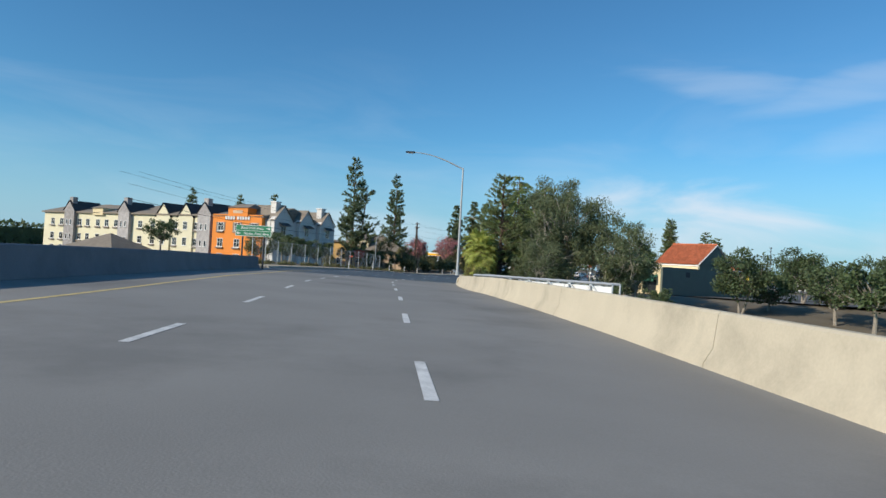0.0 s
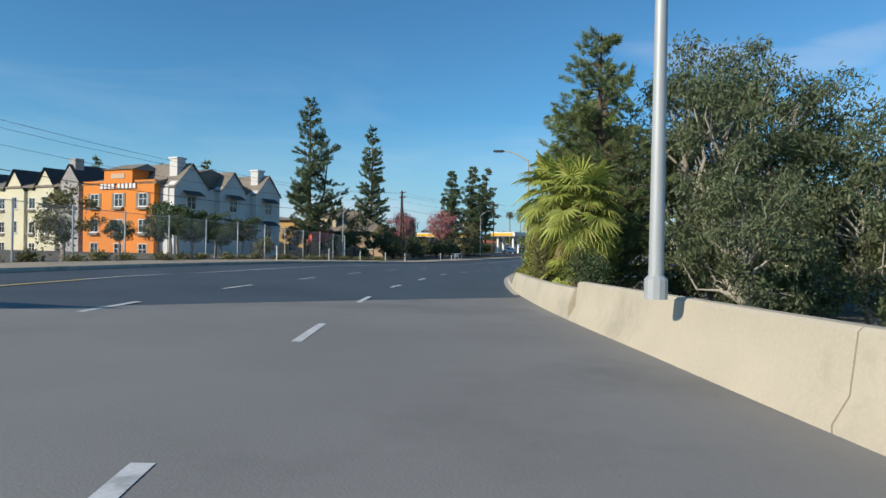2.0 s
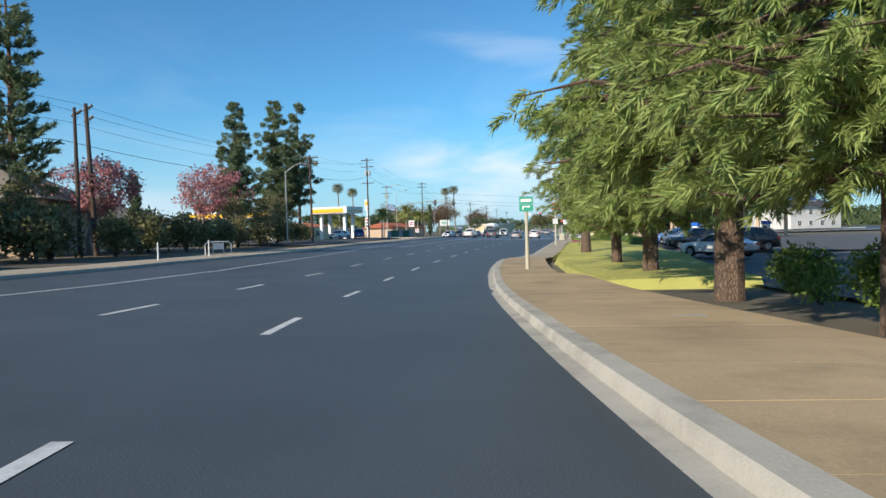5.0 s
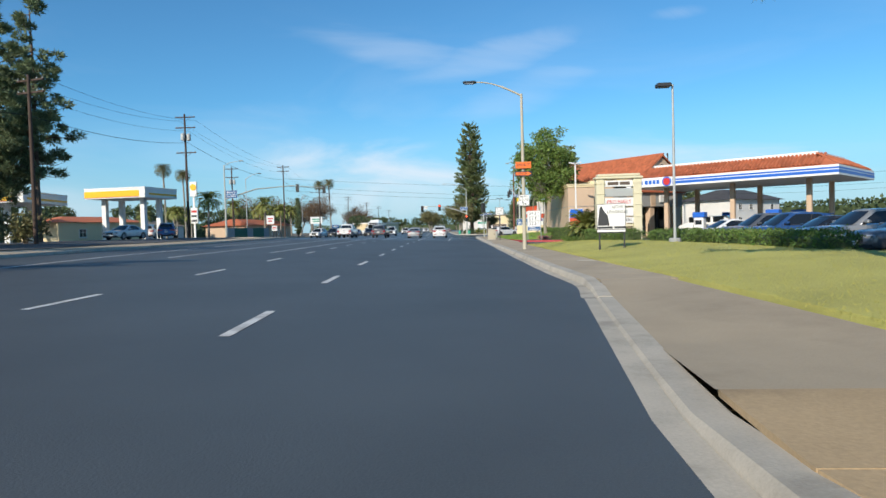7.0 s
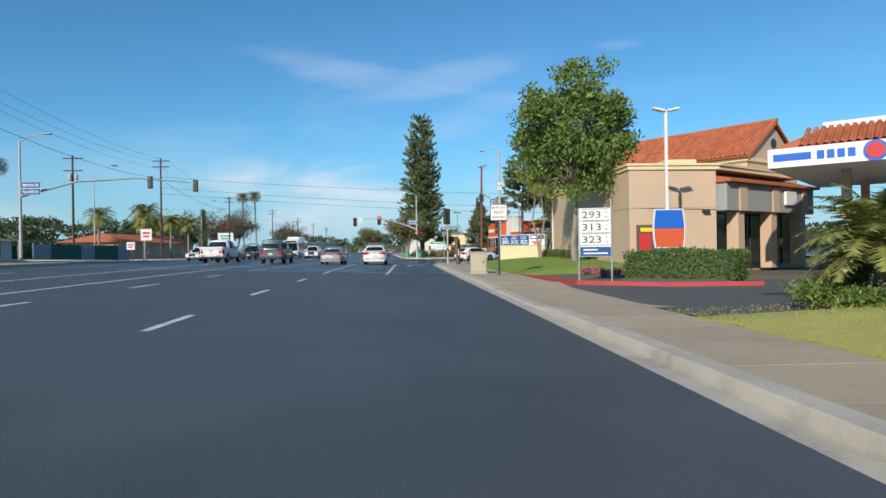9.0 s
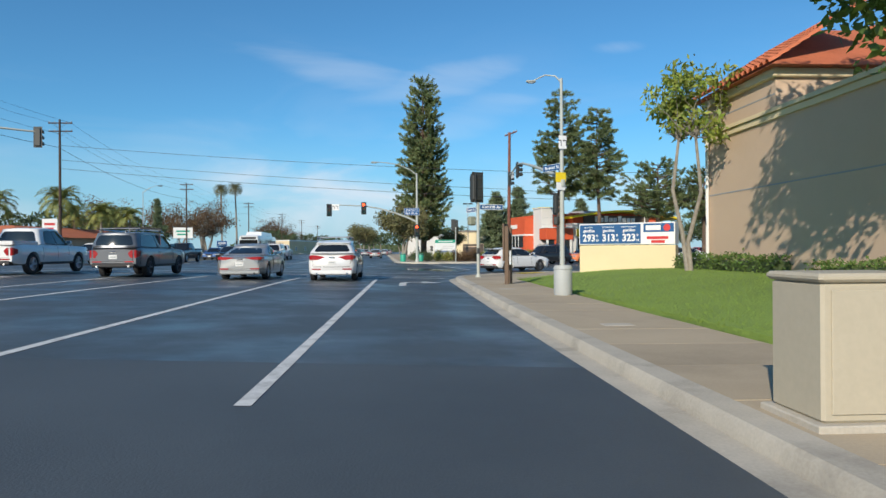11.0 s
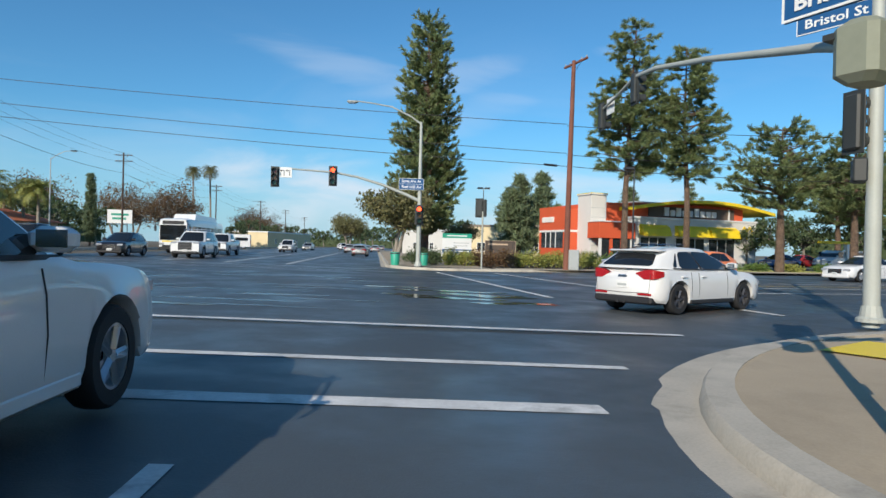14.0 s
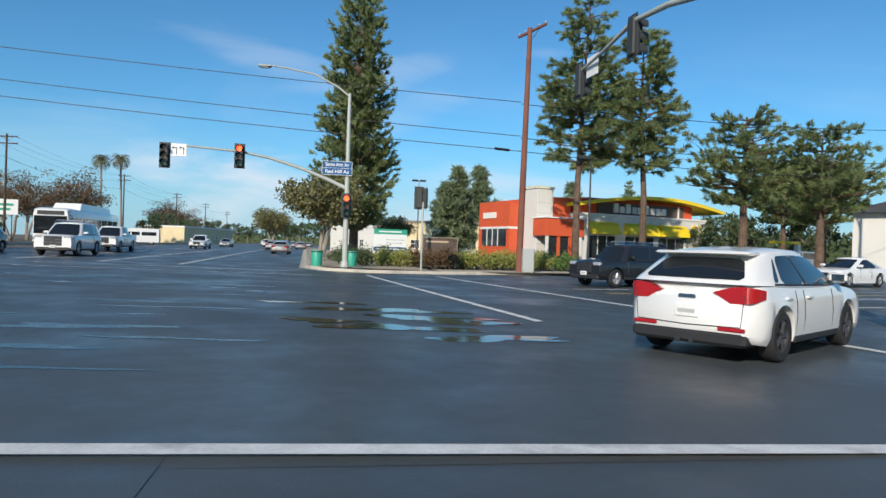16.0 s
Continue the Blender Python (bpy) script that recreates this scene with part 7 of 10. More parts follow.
def store():
    """The tan shop of the station: a low block along the road, and a gabled hall that stands askew behind it."""
    ob = thing("station_shop", "tan stucco shop with red tile gable roof", "building", at(204.8, -7.6, 0.1))
    # local x leads away from the road, y along it; -y faces the drive
    out = [(0, 0), (4.7, 0.2), (4.1, 1.1), (12.5, 7.0), (9.5, 17.4), (0, 17.4)]
    part("wall", M().prism(out, "z", -0.4, 5.2).mesh("wall", STUCCO_TAN), STUCCO_TAN, ob)
    for grow, z0, z1 in ((0.08, 5.2, 5.38), (0.15, 5.4, 5.52)):
        part("cornice", M().prism([(-grow, -grow), (4.75 + grow, 0.15 - grow), (12.6, 5.6), (9.6, 17.5), (-grow, 17.5)], "z", z0, z1).mesh("cornice", STUCCO_PALE), STUCCO_PALE, ob)
    for z in (3.2, 5.95):
        part("groove", M().box(-0.012, 0.0, 0.02 if z < 4 else 12.94, 17.38, z, z + 0.04), STUCCO_GREY, ob)
    part("groove", M().box(0.02, 4.66, -0.006, 0.006, 3.2, 3.24), STUCCO_GREY, ob)
    # The taller far block with its hipped tiles.
    part("end_block", M().box(-0.004, 5.4, 12.9, 17.404, 5.1, 6.6), STUCCO_TAN, ob)
    part("end_cornice", M().box(-0.16, 5.5, 12.75, 17.5, 6.45, 6.72, 0.03), STUCCO_PALE, ob)
    part("end_roof", M().add([(-0.4, 12.4, 6.72), (6.0, 12.4, 6.72), (6.0, 17.9, 6.72), (-0.4, 17.9, 6.72), (2.8, 15.2, 8.7), (6.0, 15.2, 8.7)], [(0, 1, 5, 4), (0, 4, 3), (3, 4, 5, 2), (0, 3, 2, 1)]), TILE, ob)
    part("end_tiles", tile_rows(5.3, 3.1, 1.95).mesh("end_tiles", TILE), TILE, ob, place=pose(-0.42, 15.15, 6.75, 0, 0, -90))["kind"] = "stuff"
    part("roof_unit", M().box(2.6, 4.4, 1.7, 2.9, 5.52, 5.95, 0.05), STUCCO_PALE, ob)
    part("wall_lamp", M().box(3.9, 4.25, -0.1, 0.17, 2.95, 3.1, 0.02), DARK, ob)
    part("vent_cover", M().box(1.9, 2.2, -0.05, 0.05, 2.4, 2.7, 0.02), STUCCO_GREY, ob)
    part("drain_pipe", M().tube([(-0.1, 17.2, -0.1), (-0.1, 17.2, 5.2)], 0.06, 8), TRIM_WHITE, ob)
    pst = part("poster", M().box(0.35, 1.95, -0.06, -0.004, 0.75, 2.35), SIGN_BROWN, ob, "dark purple and red poster")
    part("poster_picture", M().box(0.5, 1.1, -0.068, -0.06, 0.95, 1.9), SIGN_RED, pst)
    part("poster_bar", M().box(0.55, 1.75, -0.068, -0.06, 2.0, 2.2), SIGN_YELLOW, pst)
    part("poster_cup", M().box(1.25, 1.65, -0.068, -0.06, 0.95, 1.7), SIGN_BLUE, pst)
    # Askew: x runs along the entrance, -y faces the pumps.
    k = pose(4.7, 0.2, 0, 0, 0, 34.8)
    part("main_wall", M().box(6.3, 12.9, 1.5, 15.0, -0.4, 6.5), STUCCO_TAN, ob, place=k)
    part("main_cornice", M().box(6.12, 13.05, 1.36, 15.1, 6.28, 6.5, 0.03), STUCCO_PALE, ob, place=k)
    part("gable_wall", M().prism([(6.3, 6.5), (12.9, 6.5), (9.6, 8.8)], "y", 1.49, 1.65).mesh("gable_wall", STUCCO_TAN), STUCCO_TAN, ob, place=k)
    part("roof", M().add([(5.9, 1.25, 6.5), (9.6, 1.25, 9.0), (9.6, 15.3, 9.0), (5.9, 15.3, 6.5), (13.3, 1.25, 6.5), (13.3, 15.3, 6.5), (9.6, 1.25, 8.8), (5.9, 1.25, 6.3), (13.3, 1.25, 6.3)],
                         [(0, 1, 2, 3), (1, 4, 5, 2), (0, 7, 6, 1), (1, 6, 8, 4)]), TILE, ob, "red tile roof", place=k)
    part("roof_tiles", tile_rows(13.9, 3.7, 2.5).mesh("roof_tiles", TILE), TILE, ob, place=k @ pose(5.9, 8.27, 6.52, 0, 0, -90))["kind"] = "stuff"
    part("ridge", M().tube([(9.6, 1.2, 9.04), (9.6, 15.3, 9.04)], 0.14, 8), TILE, ob, place=k)
    part("vent", M().tube([(9.6, 1.42, 7.6), (9.6, 1.5, 7.6)], 0.32, 16), DARK, ob, place=k)
    part("glass_front", M().box(0.3, 10.4, 0.86, 0.92, 0.1, 3.0), GLASS_DARK, ob, "dark glass shop front", place=k)
    for x in (0.4, 1.3, 2.6, 3.9, 5.2, 6.5, 7.8, 9.1, 10.3):
        part("mullion", M().box(x - 0.04, x + 0.04, 0.8, 0.86, 0.1, 3.0), DARK, ob, place=k)
    part("entrance_beam", M().box(0.25, 10.6, -0.45, 0.8, 3.05, 4.55, 0.03), STUCCO_GREY, ob, "grey-brown fascia", place=k)
    part("entrance_awning", M().prism([(-0.75, 4.55), (-0.75, 4.68), (0.9, 5.12), (0.9, 4.55)], "x", 0.1, 10.8).mesh("entrance_awning", TILE), TILE, ob, "sloped red tile awning", place=k)
    for x in (1.9, 5.6, 9.3):
        part("column", M().box(x - 0.36, x + 0.36, -0.35, 0.3, -0.1, 3.05, 0.03), STUCCO_TAN, ob, place=k)
        part("column_head", M().box(x - 0.4, x + 0.4, -0.52, -0.44, 3.05, 4.5, 0.02), STUCCO_TAN, ob, place=k)
    part("box_sign", M().box(6.6, 7.9, -0.62, -0.46, 3.5, 4.3, 0.02), SIGN_WHITE, ob, place=k)


store()


def tenant_sign():
    ob = thing("tenant_sign", "cream stucco tenant sign with stacked name panels", "sign", at(180.8, -7.0, 0.15, 0) @ Matrix.Diagonal((0.9, 1, 1.05, 1)))
    for x in (-1.35, 1.35):
        part("pier", M().box(x - 0.3, x + 0.3, -0.3, 0.3, -0.2, 4.0, 0.03), STUCCO_CREAM, ob)
        for z in (0.9, 1.6, 2.35, 3.05, 3.7):
            part("band", M().box(x - 0.34, x + 0.34, -0.34, 0.34, z, z + 0.05, 0.01), STUCCO_CREAM, ob)
    part("cap", M().box(-1.75, 1.75, -0.4, 0.4, 4.0, 4.15, 0.04), STUCCO_CREAM, ob)
    part("cap_top", M().box(-1.55, 1.55, -0.34, 0.34, 4.16, 4.32, 0.04), STUCCO_CREAM, ob)
    rows = ((3.72, 0.40), (3.16, 0.50), (2.55, 0.52), (1.93, 0.52), (1.40, 0.36))
    for k, (z, h) in enumerate(rows):
        pn = part("name_panel", M().box(-1.05, 1.05, -0.2, 0.2, z - h / 2, z + h / 2, 0.015), SIGN_WHITE if k != 1 else BUTTON_GREY, ob)
        if k == 0:
            bars([(-0.8, -0.02, z), (0.08, 0.8, z)], SIGN_BROWN, pn, pose(0, -0.2, 0), h=0.2)
        if k == 2:
            words("PRO NAILS", 0.34, 0.006, SIGN_RED, pn, pose(0, -0.205, z), width=1.75)
        if k == 3:
            bars([(-0.85, -0.25, z), (-0.18, 0.6, z)], BUTTON_GREY, pn, pose(0, -0.2, 0), h=0.24)
        if k == 4:
            words("CLEANERS", 0.26, 0.006, DARK, pn, pose(0.25, -0.205, z), width=1.3)
            part("swoosh", M().box(-0.95, -0.5, -0.205, -0.2, z - 0.04, z + 0.02), RED_ORANGE, pn)
    part("valance", M().box(-1.05, 1.05, -0.1, 0.1, 1.02, 1.14, 0.01), STUCCO_CREAM, ob)


tenant_sign()
lease, lp = road_sign("leasing_sign", "white leasing sign board with dark lettering on two posts", at(165.6, -3.05, 0.6, -35) @ Matrix.Scale(0.72, 4), 1.8, 1.75, 0.55, SIGN_WHITE, DARK, 2, 0.05, DARK, gap=0.86)
for x in (-0.774, 0.774):
    part("post_foot", M().box(x - 0.05, x + 0.05, 0.0, 0.1, -0.85, -0.19), DARK, lease)
words("NOW", 0.3, 0.004, DARK, lp, pose(0.42, -0.025, 2.08), width=0.7)
words("LEASING", 0.28, 0.004, DARK, lp, pose(0.32, -0.025, 1.8), width=1.1)
part("tower_logo", M().add([(-0.85, -0.024, 1.0), (-0.72, -0.024, 2.0), (-0.6, -0.024, 2.2), (-0.45, -0.024, 1.9), (-0.2, -0.024, 1.6), (-0.1, -0.024, 1.0)], [(0, 1, 2, 3, 4, 5)]), DARK, lp)
bars([(-0.88, 0.1, 0.88), (0.2, 0.88, 0.88)], DARK, lp, pose(0, -0.021, 0), h=0.13)
bars([(-0.88, 0.88, 0.68)], SIGN_WHITE, lp, pose(0, -0.03, 0), h=0.12)
part("phone_band", M().box(-0.93, 0.93, -0.027, -0.02, 0.58, 0.78), DARK, lp)

# Signs on the third street lamp.
pl = thing("road_sign", "orange detour signs strapped to the lamp column", "sign", at(172.8, 0.0, -0.03))
a = part("plate", M().box(-0.42, 0.42, -0.2, -0.18, 4.55, 4.9, 0.006), SIGN_ORANGE, pl)
words("BAKER ST", 0.2, 0.003, DARK, a, pose(0, -0.205, 4.73), width=0.7)
b2 = part("plate", M().box(-0.46, 0.46, -0.2, -0.18, 4.12, 4.4, 0.006), DARK, pl, "black plate")
part("arrow", M().add([(-0.42, -0.206, 4.18), (0.2, -0.206, 4.18), (0.2, -0.206, 4.14), (0.43, -0.206, 4.26), (0.2, -0.206, 4.38), (0.2, -0.206, 4.34), (-0.42, -0.206, 4.34)], [(0, 1, 2, 3, 4, 5, 6)]), SIGN_ORANGE, b2, "orange arrow")
words("DETOUR", 0.13, 0.003, DARK, b2, pose(-0.1, -0.212, 4.26), width=0.55)
for z in (4.3, 4.72):
    part("strap", M().lathe([(0.11, z - 0.03), (0.11, z + 0.03)], 12), DARK, pl)
tr_ = thing("road_sign", "white truck route sign on the lamp column", "sign", at(172.8, 0.0, 0.95) @ Matrix.Scale(0.78, 4))
c = part("plate", M().box(-0.37, 0.37, -0.2, -0.18, 2.0, 2.75, 0.006), SIGN_WHITE, tr_)
words("TRUCK", 0.2, 0.003, DARK, c, pose(0, -0.203, 2.6), width=0.58)
words("ROUTE", 0.2, 0.003, DARK, c, pose(0, -0.203, 2.4), width=0.58)
part("arrow", M().box(-0.1, -0.06, -0.205, -0.2, 2.12, 2.24).add([(-0.16, -0.204, 2.22), (0.0, -0.204, 2.22), (-0.08, -0.204, 2.3)], [(0, 1, 2)]).box(-0.1, 0.08, -0.205, -0.2, 2.1, 2.14).add([(0.07, -0.204, 2.06), (0.07, -0.204, 2.18), (0.16, -0.204, 2.12)], [(0, 1, 2)]), DARK, c)
for x0, x1, z0, z1 in ((-0.35, 0.35, 2.02, 2.035), (-0.35, 0.35, 2.715, 2.73), (-0.35, -0.335, 2.02, 2.73), (0.335, 0.35, 2.02, 2.73)):
    part("border", M().box(x0, x1, -0.203, -0.2, z0, z1), DARK, c)
part("tag", M().box(-0.06, 0.06, -0.16, -0.14, 1.85, 1.97), SIGN_BROWN, tr_)

# The small green turn sign by the first driveway.
gp = thing("road_sign", "small green bicycle turn sign on a pale round post", "sign", at(130.0, -0.35, 0.13))
part("post", M().tube([(0, 0, -0.2), (0, 0, 2.75)], [0.1, 0.075], 12), POLE_GREY, gp, smooth=True)
for z0 in (2.75, 3.1):
    q = part("plate", M().box(-0.32, 0.32, -0.12, -0.1, z0, z0 + 0.33, 0.01), SIGN_TEAL, gp)
    if z0 < 3:
        part("arrow", M().box(-0.18, -0.12, -0.125, -0.12, z0 + 0.08, z0 + 0.25).box(-0.12, 0.1, -0.125, -0.12, z0 + 0.19, z0 + 0.25).add([(0.08, -0.124, z0 + 0.14), (0.08, -0.124, z0 + 0.3), (0.2, -0.124, z0 + 0.22)], [(0, 1, 2)]), SIGN_WHITE, q)
    else:
        bars([(-0.25, 0.25, z0 + 0.16)], SIGN_WHITE, q, pose(0, -0.12, 0), h=0.14)

# Price sign on the island.
pr = thing("price_sign", "white petrol price sign with black digits on two thin posts", "sign", at(195.3, -3.0, 0.15, -10) @ Matrix.Diagonal((0.78, 1, 1, 1)))
for x in (-0.75, 0.75):
    part("post", M().tube([(x, 0, -0.1), (x, 0, 2.95 if x > 0 else 2.6)], 0.035, 8), GALV, pr)
bd = part("board", M().box(-0.72, 0.72, -0.08, 0.06, 0.85, 2.62, 0.01), SIGN_WHITE, pr)
for k, txt in enumerate(("293", "313", "323")):
    z = 2.38 - k * 0.45
    words(txt, 0.36, 0.004, DARK, bd, pose(-0.16, -0.085, z - 0.02), width=0.85)
    words("9", 0.13, 0.004, DARK, bd, pose(0.5, -0.085, z + 0.05))
    words("10", 0.11, 0.004, DARK, bd, pose(0.5, -0.085, z - 0.1))
    bars([(-0.6, 0.6, z + 0.2)], BUTTON_GREY, bd, pose(0, -0.08, 0), h=0.035)
    part("rule", M().box(-0.7, 0.7, -0.085, -0.08, z - 0.225, z - 0.21), DARK, bd)
bl = part("blue_panel", M().box(-0.7, 0.7, -0.088, -0.08, 0.87, 1.2), SIGN_BLUE, bd)
bars([(-0.55, 0.1, 1.1), (-0.55, 0.55, 0.97)], SIGN_WHITE, bl, pose(0, -0.088, 0), h=0.05)

# Site lamp with the blue and red lollipop banner.
sl = thing("site_lamp", "white square site lamp post with two heads", "lamp", at(199.7, -7.5, 0.15))
part("post", M().box(-0.065, 0.065, -0.065, 0.065, -0.1, 7.1, 0.02), TRIM_WHITE, sl)
for sg in (-1, 1):
    part("lamp_head", M().box(0.06, 0.62, -0.17, 0.17, -0.05, 0.05, 0.03), CANOPY_WHITE, sl, place=pose(0, 0, 7.08, 0, -12 if sg > 0 else -168, 0))
lb = thing("banner_sign", "rounded blue and red banner on the lamp post", "sign", at(199.7, -7.5, 0.15, 0))
out = [(0.72 * sx_ * (1 - 0.12 * (abs(v) ** 2)), v) for sx_, v in ((-1, -1.0), (-1, -0.5), (-1, 0), (-1, 0.5), (-1, 1.0), (1, 1.0), (1, 0.5), (1, 0), (1, -0.5), (1, -1.0))]
part("panel", M().prism([(x, 1.95 + 0.85 * v) for x, v in out], "y", -0.2, -0.12).mesh("panel", SIGN_WHITE), SIGN_WHITE, lb)
part("blue_half", M().prism([(x * 0.92, 1.95 + 0.8 * v) for x, v in out if v >= -0.0] , "y", -0.215, -0.2).mesh("blue_half", CANOPY_BLUE), CANOPY_BLUE, lb)
part("red_half", M().prism([(x * 0.92, 1.95 + 0.8 * v) for x, v in (out[0], out[1], out[2], out[7], out[8], out[9])], "y", -0.213, -0.2).mesh("red_half", RED_ORANGE), RED_ORANGE, lb)
part("bracket", M().box(-0.1, 0.1, -0.12, 0.1, 1.9, 2.0), DARK, lb)

# Lane sign, cabinet, litter bin, wooden posts, monument sign.
ms, mp_ = road_sign("lane_sign", "white right-lane-must-turn sign on a dark post", at(200.8, -0.25, 0.14), 0.78, 0.75, 2.45, SIGN_WHITE, DARK, 1, 0.045, DARK)
words("RIGHT LANE", 0.13, 0.003, DARK, mp_, pose(0, -0.025, 3.04), width=0.62)
words("MUST", 0.17, 0.003, DARK, mp_, pose(0, -0.025, 2.82), width=0.42)
words("TURN RIGHT", 0.13, 0.003, DARK, mp_, pose(0, -0.025, 2.6), width=0.62)
cb = thing("utility_cabinet", "beige ribbed utility cabinet on the walkway", "cabinet", at(203.2, 0.45, 0.15))
part("body", M().box(-0.38, 0.38, -0.3, 0.3, 0.06, 1.0, 0.02), BEIGE_BOX, cb)
part("plinth", M().box(-0.44, 0.44, -0.36, 0.36, 0, 0.06, 0.01), KERB, cb)
part("lid", M().box(-0.41, 0.41, -0.33, 0.33, 1.0, 1.06, 0.02), BEIGE_BOX, cb)
part("door", M().box(-0.32, 0.32, -0.315, -0.3, 0.12, 0.95, 0.005), BEIGE_BOX, cb)
part("handle", M().box(0.2, 0.24, -0.34, -0.315, 0.5, 0.62), DARK, cb)
bn = thing("litter_bin", "round grey concrete litter bin on the grass edge", "bin", at(215.9, -0.6, 0.15))
part("body", M().lathe([(0.23, 0), (0.245, 0.05), (0.245, 0.76), (0.22, 0.8), (0.18, 0.8), (0.17, 0.6)], 20), BUTTON_GREY, bn, smooth=True)
part("ring", M().lathe([(0.248, 0.68), (0.258, 0.71), (0.248, 0.74)], 20), BUTTON_GREY, bn)
wp = thing("wooden_sign_back", "weathered brown wooden sign board on two posts", "sign", at(221.1, 0.11, 0.14, -19))
part("post", M().box(-0.07, 0.07, -0.07, 0.07, -0.2, 2.05, 0.01), WOOD, wp)
part("post", M().box(-0.07, 0.07, 0.55, 0.7, -0.2, 2.0, 0.01), WOOD, wp)
part("panel", M().box(-0.13, -0.07, -0.12, 0.78, 0.83, 2.14, 0.01), WOOD, wp)
part("bracket", M().box(0.09, 0.16, -0.04, 0.04, 0.7, 1.2, 0.01), GALV, wp)

MO_A, MO_B = (227.3, -4.25), (224.85, -7.55)
mo = thing("monument_sign", "cream wall sign with blue price board", "sign", pose(*[(a + b) / 2 for a, b in zip(P(*MO_A), P(*MO_B))], gz(226, -6) + 0.4, 0, 0,
           math.degrees(math.atan2(P(*MO_B)[1] - P(*MO_A)[1], P(*MO_B)[0] - P(*MO_A)[0]))) @ Matrix.Diagonal((0.92, 1, 1, 1)))
part("wall", M().box(-2.25, 2.25, -0.25, 0.25, -0.45, 1.12, 0.02), STUCCO_PALE, mo)
bx_ = part("board", M().box(-2.25, 2.25, -0.3, 0.3, 1.14, 2.07, 0.02), SIGN_WHITE, mo)
bb = part("blue_panel", M().box(-2.2, 0.72, -0.315, -0.3, 1.19, 2.02), SIGN_BLUE, bx_)
for k, txt in enumerate(("293", "313", "323")):
    x = -1.74 + k * 0.96
    words(txt, 0.43, 0.004, SIGN_WHITE, bb, pose(x, -0.318, 1.43), width=0.6, bold=0.012)
    words("9", 0.16, 0.004, SIGN_WHITE, bb, pose(x + 0.4, -0.318, 1.53), bold=0.004)
    words("10", 0.14, 0.004, SIGN_WHITE, bb, pose(x + 0.4, -0.318, 1.33), bold=0.004)
    words("gasoline", 0.18, 0.004, SIGN_WHITE, bb, pose(x, -0.318, 1.76), width=0.56, bold=0.004)
    words(("unleaded", "unleaded plus", "unleaded premium")[k], 0.10, 0.004, SIGN_WHITE, bb, pose(x - 0.03, -0.318, 1.91), width=(0.4, 0.58, 0.7)[k])
b3 = part("blue_panel", M().box(0.85, 2.2, -0.315, -0.3, 1.66, 2.02), SIGN_BLUE, bx_)
bars([(0.95, 1.62, 1.84)], SIGN_WHITE, b3, pose(0, -0.315, 0), h=0.2)
part("disc", M().tube([(1.9, -0.33, 1.84), (1.9, -0.31, 1.84)], 0.15, 16), SIGN_RED, b3)
bars([(1.0, 1.95, 1.42), (1.2, 1.8, 1.26)], SIGN_RED, bx_, pose(0, -0.3, 0), h=0.12)


# ---- the yellow and white station across the road ----
def canopy2(name, label, s, d, yaw, w, dp, z):
    ob = thing(name, label, "canopy", at(s, d, 0, yaw))
    part("soffit", M().box(-w / 2, w / 2, -dp / 2, dp / 2, z, z + 0.3), CANOPY_WHITE, ob)
    part("roof_edge", M().box(-w / 2 - 0.15, w / 2 + 0.15, -dp / 2 - 0.15, dp / 2 + 0.15, z + 1.0, z + 1.15, 0.02), CANOPY_WHITE, ob)
    for a, b, c, e in ((-w / 2 - 0.1, w / 2 + 0.1, -dp / 2 - 0.1, -dp / 2), (-w / 2 - 0.1, w / 2 + 0.1, dp / 2, dp / 2 + 0.1), (-w / 2 - 0.1, -w / 2, -dp / 2, dp / 2), (w / 2, w / 2 + 0.1, -dp / 2, dp / 2)):
        part("fascia", M().box(a, b, c, e, z, z + 1.0), CANOPY_WHITE, ob)
    part("band", M().box(-w / 2 - 0.13, w / 2 - 0.6, -dp / 2 - 0.13, -dp / 2 - 0.1, z + 0.15, z + 0.8), CANOPY_YELLOW, ob, "yellow band")
    part("band", M().box(w / 2 + 0.1, w / 2 + 0.13, -dp / 2 + 0.6, dp / 2, z + 0.3, z + 0.5), CANOPY_YELLOW, ob, "yellow band")
    part("trim", M().box(-w / 2 - 0.135, w / 2 - 0.6, -dp / 2 - 0.134, -dp / 2 - 0.13, z + 0.1, z + 0.15), SIGN_RED, ob)
    for x in (-w / 3, w / 3):
        for y in (-dp / 4, dp / 4):
            part("column", M().box(x - 0.25, x + 0.25, y - 0.25, y + 0.25, -0.2, z), CANOPY_WHITE, ob)
    return ob


canopy2("fuel_canopy", "white fuel canopy with a yellow band", 209.6, 40.7, -9, 7.2, 5.6, 4.55)
canopy2("fuel_canopy", "lower white fuel canopy with a yellow band", 203, 55, 8, 16, 9, 4.0)
block("station_kiosk", "yellow-cream station kiosk across the road", at(238, 60, 0, 70), 16, 8, 3.2, STUCCO_PALE, TILE, 1.0, 0.4, [(-4, 0.9), (0, 0.9), (4, 0.9)])
block("low_shop", "low cream shop with a brown roof", at(256, 62, 0, 80), 22, 9, 3.0, STUCCO_WHITE, ROOF_GREY, 1.2, 0.5, [(-8, 0.8), (-4, 0.8), (0, 0.8), (4, 0.8), (8, 0.8)])
block("low_shop", "low red-roofed restaurant behind palms", at(300, 52, 0, 85), 30, 10, 3.0, STUCCO_TAN, TILE, 1.6, 0.8, [(-10, 0.8), (-5, 0.8), (0, 0.8), (5, 0.8), (10, 0.8)])
